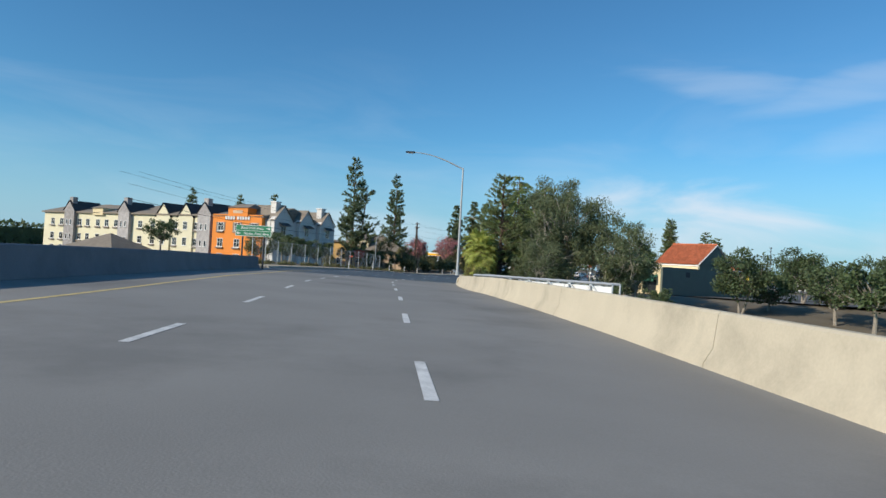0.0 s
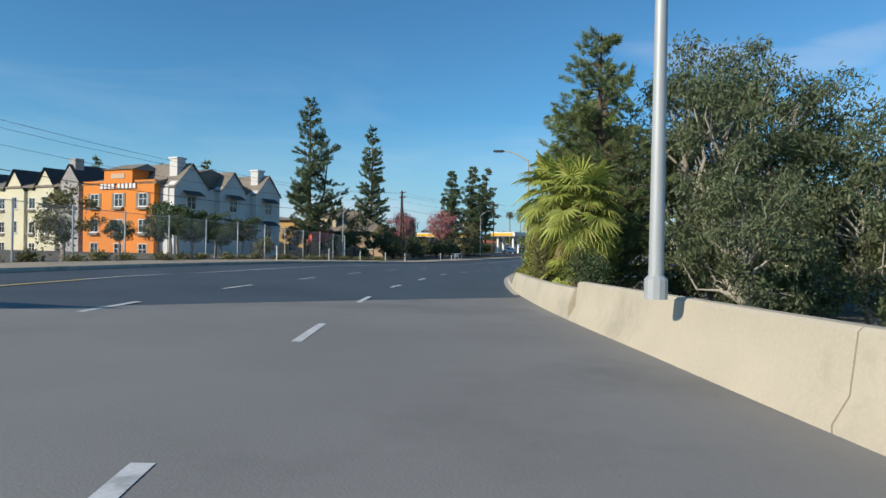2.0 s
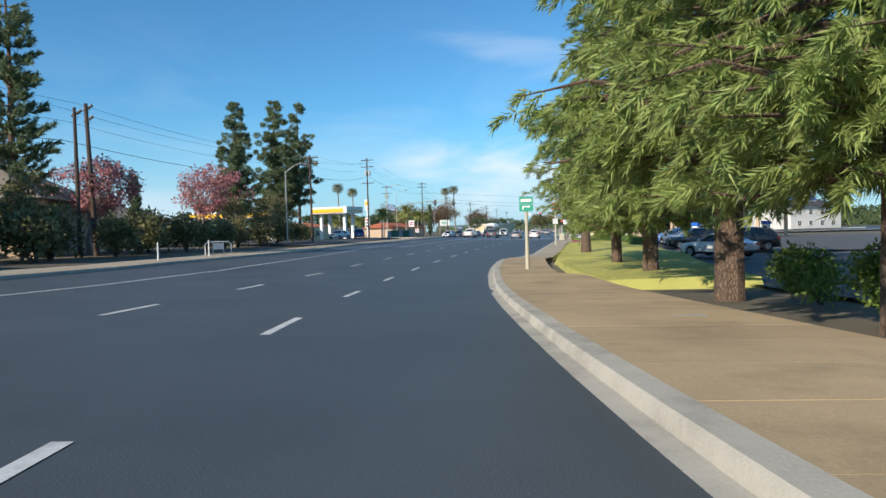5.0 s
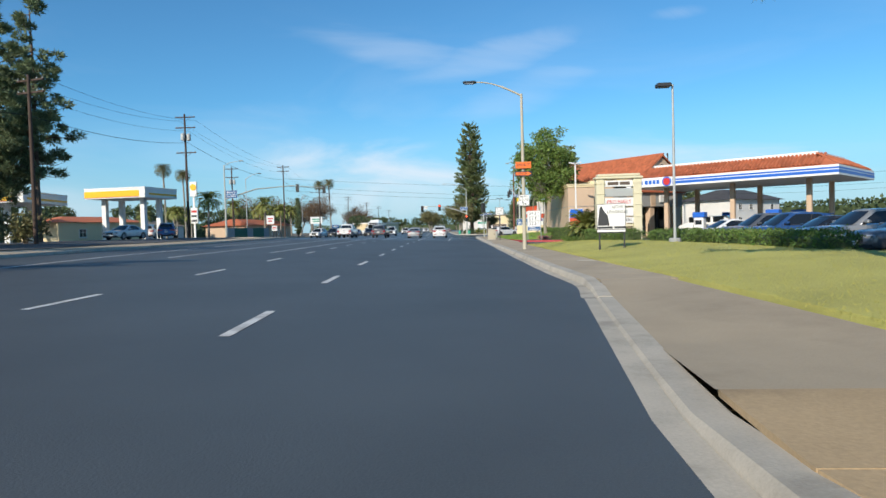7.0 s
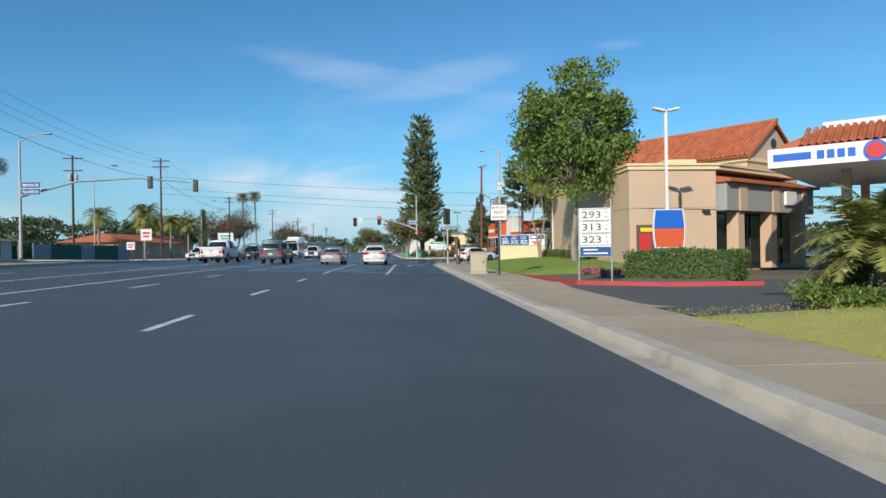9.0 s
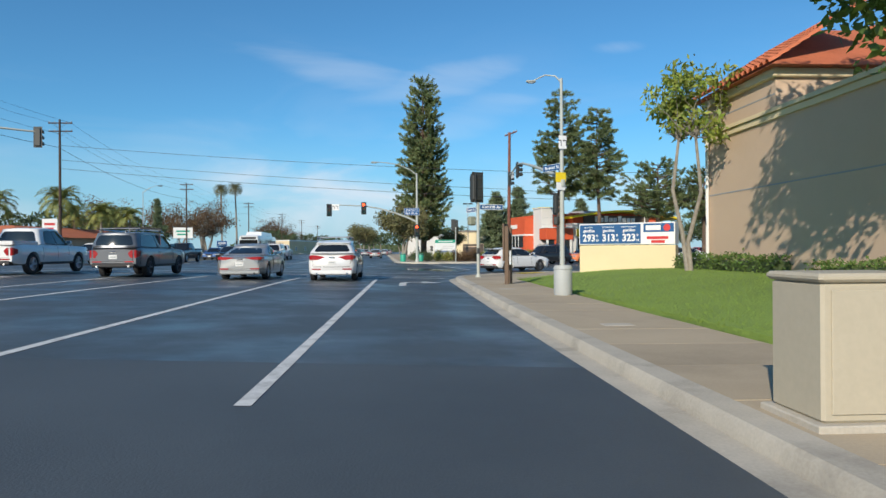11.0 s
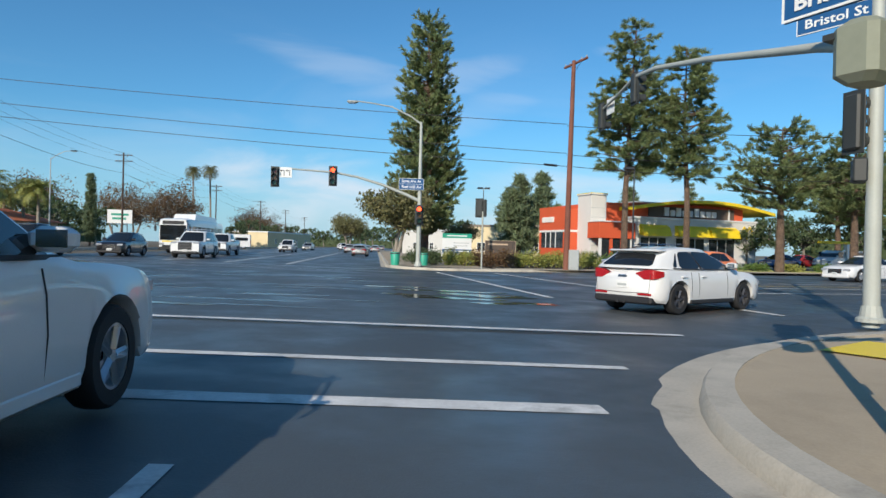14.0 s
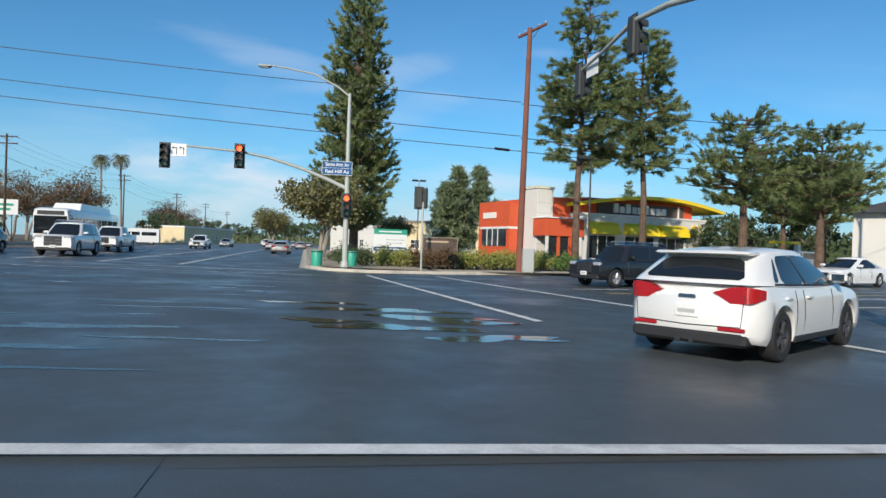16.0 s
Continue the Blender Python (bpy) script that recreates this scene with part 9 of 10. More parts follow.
def utility_pole(s, d, top, seed, material=WOOD_POLE, cross=(0.35, 1.2), yaw=0.0, cans=0, lean=0.0, label="dark wooden utility pole with crossarms", r=0.16, arm=1.2):
    ob = thing("utility_pole", label, "utility pole", at(s, d, 0, yaw), "utility poles")
    h = top - gz(s, d)
    part("pole", M().tube([(0, 0, -0.3), (lean * 0.5, 0, h * 0.5), (lean, 0, h)], [r, r * 0.85, r * 0.65], 10), material, ob, smooth=True)
    for k, dz in enumerate(cross):
        z, x = h - dz, lean * (1 - dz / h)
        c = part("crossarm", M().box(x - arm, x + arm, 0.08, 0.2, z - 0.06, z + 0.06, 0.01), material, ob)
        part("brace", M().tube([(x - arm * 0.55, 0.14, z - 0.04), (x, 0.1, z - 0.5), (x + arm * 0.55, 0.14, z - 0.04)], 0.015, 5), DARK, ob)
        for q in (-0.92, -0.5, 0.5, 0.92):
            part("insulator", M().lathe([(0.03, 0.06), (0.055, 0.09), (0.03, 0.13), (0.05, 0.16), (0.02, 0.2)], 8, x + q * arm, 0.14).mesh("insulator", BUTTON_GREY), BUTTON_GREY, c, place=pose(0, 0, z))
    for k in range(cans):
        a = k * 2.2
        can = part("transformer", M().lathe([(0.05, 0), (0.22, 0.02), (0.24, 0.1), (0.24, 0.72), (0.2, 0.8), (0.05, 0.86)], 14), BUTTON_GREY, ob, "grey transformer can", True, pose(0.42 * math.cos(a), 0.42 * math.sin(a), h - 3.2))
        part("bushing", M().tube([(0.05, 0, 0.84), (0.07, 0, 1.02)], 0.03, 6), BUTTON_GREY, can)
    return ob, h


utility_pole(141.2, 32.6, 12.4, 1, yaw=-35, lean=-1.3, r=0.2)
utility_pole(139.0, 31.8, 11.4, 2, yaw=-35, cross=(0.4,))
utility_pole(181.9, 33.3, 12.8, 3, yaw=-15)
utility_pole(214.4, 36.4, 15.9, 4, cans=3, cross=(0.35, 1.6, 4.6))
utility_pole(254.9, 45.5, 13.7, 5, cans=3, cross=(0.35, 1.9))
utility_pole(267.9, 39.6, 15.1, 6)
for k, (s, d, z) in enumerate([(318.3, 43.6, 13.8), (366, 44, 13.8), (410, 44, 13.5), (455, 45, 13.5), (500, 45, 13.0)]):
    utility_pole(s, d, z, 7 + k)
utility_pole(262.5, -6.5, 12.9, 12, RED_POLE, (0.12,), -72, lean=0.35, label="reddish wooden pole with one crossarm at the corner", r=0.19, arm=1.25)
utility_pole(267.7, -37.7, 15.1, 13, cross=(0.3, 1.4), yaw=70)


def wire(spans, label="thin black overhead wire", sag=0.02, r=0.012, m=CABLE):
    """One wire hung through the places (s, d, z)."""
    pts = []
    for (a, b) in zip(spans[:-1], spans[1:]):
        A, B = Vector((*P(*a[:2]), a[2])), Vector((*P(*b[:2]), b[2]))
        L = (B - A).length
        for t in np.linspace(0, 1, 9)[(1 if pts else 0):]:
            p = A.lerp(B, float(t))
            p.z -= 4 * sag * L * t * (1 - t)
            pts.append(p)
    lone("overhead_wire", M().tube(pts, r, 5), m, label, "wire", group="overhead wires")


line = [(60, 30, 10.5), (139.8, 33.4, 11.9), (181.9, 33.3, 12.6), (214.4, 36.0, 15.1), (267.9, 39.6, 14.8), (318.3, 43.6, 13.5), (366, 44, 13.5), (410, 44, 13.2), (500, 45, 12.7)]
for off, dz in ((-1.0, 0), (1.0, 0), (0.0, -1.2), (0.15, -2.6)):
    wire([(s, d + off, z + dz) for s, d, z in line], r=0.012 if dz > -2 else 0.022)
for dz, far in ((11.1, 12.4), (9.2, 10.9), (8.4, 10.0)):
    wire([(267.9, 39.6, far), (262.6, -6.4, dz - 1.9 if dz < 11 else 9.1)], sag=0.006, r=0.02)
for z0, z1 in ((9.0, 13.8), (7.2, 11.5), (6.5, 10.4)):
    wire([(262.6, -6.4, z0), (267.7, -37.7, z1 - 3.4), (276, -95, z1 - 2.5)], sag=0.012, r=0.02)
part("splice_case", M().tube([(-1.5, 0.05, 6.6), (-0.7, 0.05, 6.55)], 0.07, 8), BLACK, bpy.data.objects["utility_pole.011"], "black splice case", place=pose(0, 0, 0, 0, 0, 72))

# Dark site lamps.
def site_lamp(s, d, z, arms=2, name="site_lamp"):
    ob = thing(name, "dark square site lamp post with flat heads", "lamp", at(s, d, 0.1), "site lamps")
    part("post", M().tube([(0, 0, -0.1), (0, 0, z)], [0.075, 0.05], 10), POLE_STEEL if z > 7.5 else DARK, ob, smooth=True)
    part("base", M().lathe([(0.28, -0.1), (0.28, 0.5), (0.24, 0.55)], 12), STUCCO_GREY, ob)
    for sg in (-1, 1)[:arms]:
        part("lamp_head", M().box(min(sg * 0.1, sg * 0.75), max(sg * 0.1, sg * 0.75), -0.25, 0.25, z - 0.12, z + 0.06, 0.03), DARK, ob)


site_lamp(168.2, -6.6, 7.7, 1)
site_lamp(268.9, -13.0, 7.3, 1)
site_lamp(300, -6, 8.5, 2)
site_lamp(291, -58, 6.0, 2)
site_lamp(150, -30, 8.0, 2)
# ---- vehicles ----
def paint(name, rgb, metal=0.0):
    return mat(name, rgb, 0.38, metal, var=0.03, scale=1.5, fine=60, bump=0.0, coat=0.9)


WHITE_PAINT, SILVER_PAINT, GREY_PAINT = paint("white_car_paint", (0.74, 0.74, 0.73)), paint("silver_car_paint", (0.36, 0.365, 0.36), 0.5), paint("grey_car_paint", (0.13, 0.14, 0.155), 0.4)
BLACK_PAINT, BLUE_PAINT, ORANGE_PAINT = paint("black_car_paint", (0.012, 0.012, 0.014)), paint("blue_car_paint", (0.03, 0.09, 0.25), 0.3), paint("orange_car_paint", (0.75, 0.22, 0.08))
TRIM_BLACK = mat("black_car_trim", (0.022, 0.022, 0.024), 0.6, var=0.1, bump=0.03)
TYRE_MESH, RIM_MESH = {}, {}


def wheel_meshes(r, w, rim_mat):
    """Tyre and spoked rim, axle along x, centred."""
    key = (round(r, 3), round(w, 3), rim_mat.name)
    if key not in TYRE_MESH:
        q = [(r * 0.64, -w / 2), (r * 0.92, -w / 2), (r * 0.985, -w * 0.38), (r, -w * 0.2), (r, w * 0.2), (r * 0.985, w * 0.38), (r * 0.92, w / 2), (r * 0.64, w / 2)]
        t = M()
        n = 24
        t.rings([[(x, a * math.cos(2 * math.pi * k / n), a * math.sin(2 * math.pi * k / n)) for k in range(n)] for a, x in q + q[:1]], caps=False)
        TYRE_MESH[key] = smoothed(t.mesh("tyre", RUBBER))
        m = M()
        ring = lambda a, x: [(x, a * math.cos(2 * math.pi * k / n), a * math.sin(2 * math.pi * k / n)) for k in range(n)]
        m.rings([ring(r * 0.66, -w * 0.42), ring(r * 0.66, w * 0.46), ring(r * 0.58, w * 0.46), ring(r * 0.56, w * 0.1), ring(r * 0.1, w * 0.05)], caps=False)
        for k in range(5):
            for off in (-0.12, 0.12):
                a = 2 * math.pi * k / 5 + off
                c, s = math.cos(a), math.sin(a)
                m.tube([(w * 0.36, c * r * 0.12, s * r * 0.12), (w * 0.4, c * r * 0.6, s * r * 0.6)], [r * 0.07, r * 0.05], 4)
        m.tube([(w * 0.2, 0, 0), (w * 0.42, 0, 0)], r * 0.13, 10)
        RIM_MESH[key] = smoothed(m.mesh("rim", rim_mat))
    return TYRE_MESH[key], RIM_MESH[key]


def car(name, label, place, body, L=4.4, W=1.8, H=1.46, belt=0.92, nose=0.72, sill=0.24, hood=1.15, deck=0.35, rake=0.75, back=0.35, r=0.33, fa=0.86, ra=0.82,
        rim=RIM, rack=False, bed=0.0, tail=None, grille=True, roof_in=0.17, category="car", lower=None, d_pillar=0.10, boxy=0.0, spoiler=False, camper=False, pillar_mat=None, drop=None):
    """A road car, nose to +y: lofted body with arches, glazed cabin, lamps, bumpers and four wheels.
    hood and deck: lengths before and behind the cabin's foot; rake and back: how far its front and rear glass lean."""
    drop = (0.02 if boxy else 0.09) if drop is None else drop
    ob = thing(name, label, category, place)
    y0, y1 = -L / 2, L / 2
    wf, wr = y1 - fa, y0 + ra
    cab_f, cab_r = y1 - hood, y0 + deck
    hw = W / 2
    ys = sorted(set([round(float(v), 4) for v in np.linspace(y0, y1, 25)] + [round(c + (r + 0.07) * math.cos(a), 4) for c in (wf, wr) for a in np.linspace(0, math.pi, 13)]))
    rings = []
    for y in ys:
        e = min(y - y0, y1 - y)
        rnd = math.sqrt(max(0.0, 1 - (max(0, 0.42 - e) / 0.42) ** 2))
        w = hw * ((0.80 if not boxy else 0.90) + (0.20 if not boxy else 0.10) * rnd)
        top = belt
        if y > cab_f - 0.1:
            u = min(max((y - cab_f + 0.1) / (hood + 0.1), 0), 1)
            top = belt - 0.03 - (belt - nose) * (0.35 * u + 0.65 * u ** 3)
        if y < cab_r and not bed:
            top = belt - 0.02 - 0.06 * ((cab_r - y) / max(deck, 0.01))
        edge = 0.09 * (1 - math.sqrt(max(0, 1 - (max(0, 0.12 - e) / 0.12) ** 2)))
        top -= edge
        zb = sill + (0.12 * (1 - rnd))
        for c in (wf, wr):
            q = (r + 0.07) ** 2 - (y - c) ** 2
            if q > 0:
                zb = max(zb, r + math.sqrt(q) - 0.0)
        zs = [zb, sill + 0.10, sill + 0.45 * (belt - sill), sill + 0.74 * (belt - sill), belt - 0.06, belt]
        sc = (top - sill) / (belt - sill)
        zs = [zs[0]] + [max(sill + (z - sill) * sc, zb) for z in zs[1:]]
        xs = [0.955 * w, 0.985 * w, w, 0.985 * w, 0.955 * w, 0.92 * w]
        half = list(zip(xs, zs)) + [(0.55 * w, max(top + 0.035 * (1 if y > cab_f or y < cab_r else 0.3), zb)), (0.0, max(top + 0.05 * (1 if y > cab_f or y < cab_r else 0.3), zb))]
        ring = [(x, y, z) for x, z in half] + [(-x, y, z) for x, z in half[-2::-1]]
        rings.append(ring)
    part("body", smoothed(M().rings(rings, caps=True).mesh("body", body), 50), body, ob)
    part("underbody", M().box(-hw * 0.78, hw * 0.78, y0 + 0.25, y1 - 0.25, sill - 0.04, sill + 0.35, 0.03), TRIM_BLACK, ob)
    for c in (wf, wr):
        part("wheel_well", M().box(-hw * 0.8, hw * 0.8, c - r * 0.95, c + r * 0.95, sill + 0.1, r * 2 + 0.02), TRIM_BLACK, ob)
    # Cabin.
    if bed and not camper:
        cab_r = y0 + bed + 0.12
    bw, tw = hw * 0.915, hw * 0.915 - roof_in
    def corner(u, f):
        """u: 0 foot .. 1 roof edge; f: -1 rear, 1 front."""
        y = (cab_f - rake * u ** 1.05) if f > 0 else (cab_r + back * u ** 1.15)
        w = bw + (tw - bw) * u ** 1.1
        if f < 0:
            return w * (1 - 0.045 * u), y, belt - 0.03 + 0.05 * (1 - u) + (H - 0.075 - drop - belt + 0.03) * u
        return w * (1 - 0.03 * u), y, belt - 0.03 + (H - 0.085 - belt + 0.03) * u
    def side(u, g):
        """A point of the cabin's side: g 0 at the rear, 1 at the front."""
        (xa, ya, za), (xb, yb, zb_) = corner(u, -1), corner(u, 1)
        bow = 4 * g * (1 - g)
        return xa + (xb - xa) * g + 0.035 * bow, ya + 0.1 + (yb - 0.16 - ya - 0.1) * g, za + (zb_ - za) * (1 - max(1 - g, 0.0) ** 1.8) + 0.03 * bow * u
    def loop(u, out=0.0, k=0.1):
        (xr, yr, zr_), (xf, yf, zf) = corner(u, -1), corner(u, 1)
        sd = [side(u, g) for g in (0.0, 0.2, 0.4, 0.6, 0.8, 1.0)]
        right = [(x + out, y, z) for x, y, z in sd]
        front = [(xf - k * 1.1, yf - 0.03 + out, zf), (xf * 0.5, yf + 0.04 + out, zf + 0.01 * u), (0, yf + 0.06 + out, zf + 0.015 * u)]
        rear = [(0, yr - 0.04 - out, zr_ + 0.015 * u), (xr * 0.5, yr - 0.03 - out, zr_ + 0.01 * u), (xr - k * 0.8, yr + 0.02 - out, zr_)]
        half = rear + right + front
        return half + [(-x, y, z) for x, y, z in reversed(half[1:-1])]
    pm = pillar_mat or body
    part("cabin", smoothed(M().rings([loop(u) for u in (0.0, 0.2, 0.4, 0.6, 0.8, 0.92, 1.0)]).mesh("cabin", pm), 50), pm, ob)
    def pane(name, where, a0, a1, u0=0.09, u1=0.92, tip0=0.0, tip1=0.0, soft=0.12):
        """A rounded pane of tinted glass on the cabin: where(u, a) is a point of its surface; tip0, tip1 slant its ends towards the top."""
        rows = []
        for i in range(9):
            v = i / 8
            q = max(abs(v - 0.5) * 2 - 0.6, 0) / 0.4
            inset = (a1 - a0) * soft * (1 - math.sqrt(max(1 - q * q, 0)))
            lo, hi = a0 + inset + tip0 * v, a1 - inset - tip1 * v
            rows.append([where(u0 + (u1 - u0) * v, lo + (hi - lo) * j / 8) for j in range(9)])
        return part(name, smoothed(M().rings(rows, caps=False, closed=False).mesh(name, GLASS_CAR), 60), GLASS_CAR, ob, "tinted car glass")
    def rear_face(u, a):
        x, y, z = corner(u, -1)
        return a * (x - 0.075), y - 0.056 + 0.062 * a * a, z + 0.015 * u * (1 - abs(a))
    def front_face(u, a):
        x, y, z = corner(u, 1)
        return a * (x - 0.105), y + 0.076 - 0.088 * a * a, z + 0.015 * u * (1 - abs(a)) + 0.008
    pane("rear_window", rear_face, -0.93, 0.93, 0.16, 0.88, 0.03, 0.03, 0.05)
    pane("windscreen", front_face, -0.97, 0.97, 0.03, 0.95, 0.0, 0.0, 0.03)
    top_ring = loop(1.0, 0.012)
    cy_ = sum(p[1] for p in top_ring) / len(top_ring)
    def roof_loop(sh, up):
        return [(p[0] * sh, cy_ + (p[1] - cy_) * (sh + (1 - sh) * 0.4), p[2] + up) for p in top_ring]
    part("roof", smoothed(M().rings([roof_loop(1.0, -0.05), roof_loop(1.0, 0), roof_loop(0.95, 0.035), roof_loop(0.6, 0.062), roof_loop(0.2, 0.07)]).mesh("roof", body), 55), body, ob)
    def strip(f0, f1, u0=0.0, u1=1.0, proud=0.008, sg=1):
        n_ = max(1, int((f1 - f0) / 0.15))
        q = []
        for u in (u0, (u0 + u1) / 2, u1):
            row = []
            for i in range(n_ + 1):
                x, y, z = side(u, f0 + (f1 - f0) * i / n_)
                row.append((sg * (x + proud), y, z))
            q.append(row)
        m = M().rings(q, caps=False, closed=False)
        return m.rings([[(p[0] - sg * 0.03, p[1], p[2]) for p in row] for row in q], caps=False, closed=False)
    for sg in (-1, 1):
        flank = lambda u, g: (lambda q: (sg * (q[0] + 0.007), q[1], q[2]))(side(u, g))
        quarter = d_pillar < 0.2 and L > 4.2 and not bed
        if quarter:
            pane("quarter_window", flank, d_pillar, 0.205, 0.12, 0.88, 0.035, 0.0, 0.2)
        pane("side_window", flank, 0.235 if quarter else d_pillar, 0.505, tip0=0.0 if quarter else 0.06)
        pane("side_window", flank, 0.53, 0.985, soft=0.05)
        part("pillar", strip(0.50, 0.535, 0.08, 0.93, sg=sg, proud=0.005), TRIM_BLACK, ob)
        part("window_trim", strip(d_pillar, 1.0, 0.03, 0.09, 0.009, sg), TRIM_BLACK if body is not SILVER_PAINT else CHROME, ob)
        mx, my, mz = corner(0.12, 1)
        mir = part("mirror", M().box(min(sg * (mx - 0.02), sg * (mx + 0.24)), max(sg * (mx - 0.02), sg * (mx + 0.24)), my - 0.42, my - 0.28, mz + 0.0, mz + 0.15, 0.04), body, ob, smooth=True)
        part("mirror_glass", M().box(min(sg * (mx + 0.05), sg * (mx + 0.22)), max(sg * (mx + 0.05), sg * (mx + 0.22)), my - 0.428, my - 0.42, mz + 0.03, mz + 0.13), CHROME, mir)
        yd = [cab_f - rake * 0.55, (cab_f + cab_r) / 2 - 0.12, cab_r + back + 0.25] if not bed else [cab_f - rake * 0.5, (cab_f + cab_r) / 2, cab_r + 0.15]
        for k, y in enumerate(yd):
            if abs(y - wr) < r:
                y = wr + r + 0.12
            part("door_seam", M().tube([(sg * hw * 0.978, y, sill + 0.1), (sg * hw * 1.001, y, sill + 0.45 * (belt - sill)), (sg * hw * 0.987, y, sill + 0.74 * (belt - sill)), (sg * hw * 0.957, y, belt - 0.06)], 0.007, 4), TRIM_BLACK, ob)
            if k < 2:
                part("door_handle", M().box(min(sg * hw * 0.965, sg * (hw * 0.965 + 0.05)), max(sg * hw * 0.965, sg * (hw * 0.965 + 0.05)), yd[k + 1] + 0.08, yd[k + 1] + 0.27, belt - 0.17, belt - 0.135, 0.01), body, ob)
        part("sill_trim", M().box(min(sg * hw * 0.93, sg * hw * 0.985), max(sg * hw * 0.93, sg * hw * 0.985), wr + r + 0.1, wf - r - 0.1, sill - 0.03, sill + 0.08, 0.02), lower or TRIM_BLACK, ob)
        # Lamps.
        tz = tail or (belt - 0.25, belt - 0.08, 0.4)
        part("tail_lamp", M().prism([(sg * hw * 0.77, tz[0]), (sg * hw * 0.77, tz[1]), (sg * (hw * 0.77 - tz[2] * 0.35), tz[1] - 0.01), (sg * (hw * 0.77 - tz[2]), (tz[0] + tz[1]) / 2 + 0.02), (sg * (hw * 0.77 - tz[2] * 0.4), tz[0])], "y", y0 - 0.008, y0 + 0.1).mesh("tail_lamp", RED_LENS), RED_LENS, ob, "red tail lamp")
        wrap = []
        for e in (0.0, 0.03, 0.07, 0.12, 0.18, 0.26):
            q = (0.80 if not boxy else 0.90) + (0.20 if not boxy else 0.10) * math.sqrt(1 - (max(0, 0.42 - e) / 0.42) ** 2)
            x, f = sg * hw * (q * 0.985 + 0.006), 1 - 0.5 * e / 0.26
            zm = (tz[0] + tz[1]) / 2 + 0.02
            wrap.append([(x, y0 + e - 0.006, zm - (zm - tz[0]) * f), (x, y0 + e - 0.006, zm + (tz[1] - zm) * f), (x - sg * 0.06, y0 + e, zm + (tz[1] - zm) * f), (x - sg * 0.06, y0 + e, zm - (zm - tz[0]) * f)])
        part("tail_lamp_side", smoothed(M().rings(wrap).mesh("tail_lamp_side", RED_LENS)), RED_LENS, ob)
        part("head_lamp", M().box(min(sg * hw * 0.5, sg * hw * 0.9), max(sg * hw * 0.5, sg * hw * 0.9), y1 - 0.16, y1 + 0.006, nose - 0.17, nose - 0.03, 0.03), CLEAR_LENS, ob, "clear head lamp")
        part("reflector", M().box(min(sg * hw * 0.45, sg * hw * 0.82), max(sg * hw * 0.45, sg * hw * 0.82), y0 - 0.02, y0 + 0.02, sill + 0.17, sill + 0.22, 0.008), RED_LENS, ob)
    low = lower or TRIM_BLACK
    part("rear_bumper", M().box(-hw * 0.84, hw * 0.84, y0 - 0.035, y0 + 0.2, sill - 0.02, sill + 0.15, 0.04), low, ob)
    part("front_bumper", M().box(-hw * 0.84, hw * 0.84, y1 - 0.2, y1 + 0.03, sill - 0.02, sill + 0.16, 0.04), low, ob)
    if grille:
        gr = part("grille", M().box(-hw * 0.45, hw * 0.45, y1 - 0.05, y1 + 0.012, sill + 0.2, nose - 0.05, 0.03), TRIM_BLACK, ob)
        for k in range(4):
            z = sill + 0.24 + k * (nose - sill - 0.32) / 3
            part("grille_bar", M().box(-hw * 0.43, hw * 0.43, y1 + 0.012, y1 + 0.022, z, z + 0.015), CHROME, gr)
    zp = belt - 0.34
    part("tailgate_seam", M().tube([(-hw * 0.8, y0 - 0.002, belt - 0.1), (-hw * 0.76, y0 - 0.004, zp - 0.16), (0, y0 - 0.006, zp - 0.18), (hw * 0.76, y0 - 0.004, zp - 0.16), (hw * 0.8, y0 - 0.002, belt - 0.1)], 0.007, 4), TRIM_BLACK, ob)
    pl = part("number_plate", M().box(-0.155, 0.155, y0 - 0.018, y0 + 0.02, zp - 0.08, zp + 0.08, 0.006), PLATE, ob)
    part("plate_bar", M().box(-0.115, 0.115, y0 - 0.021, y0 - 0.018, zp - 0.03, zp + 0.02), BUTTON_GREY, pl)
    fp = part("number_plate", M().box(-0.155, 0.155, y1 - 0.02, y1 + 0.034, sill + 0.12, sill + 0.27, 0.006), PLATE, ob)
    part("plate_bar", M().box(-0.115, 0.115, y1 + 0.034, y1 + 0.037, sill + 0.17, sill + 0.22), BUTTON_GREY, fp)
    part("badge_bar", M().box(-0.12, 0.12, y0 - 0.014, y0 + 0.02, belt - 0.19, belt - 0.13, 0.01), CHROME, ob)
    if H > 1.5:
        part("brake_lamp", M().box(-0.22, 0.22, cab_r + back - 0.03, cab_r + back + 0.03, H - drop - 0.075, H - drop - 0.045, 0.008), RED_LENS, ob)
    if spoiler or H > 1.55 and not bed:
        part("spoiler", M().box(-tw + 0.02, tw - 0.02, cab_r + back - (0.24 if spoiler else 0.12), cab_r + back + 0.12, H - drop - 0.075, H - drop - 0.025, 0.02), body, ob, smooth=True)
    for sg in ((-1, 1) if H > 1.5 or spoiler else (1,)):
        x = sg * hw * (0.62 if not spoiler else 0.1)
        part("exhaust", M().tube([(x, y0 - 0.05, sill + 0.02), (x, y0 + 0.2, sill + 0.02)], 0.04, 10), CHROME if H > 1.5 else TRIM_BLACK, ob)
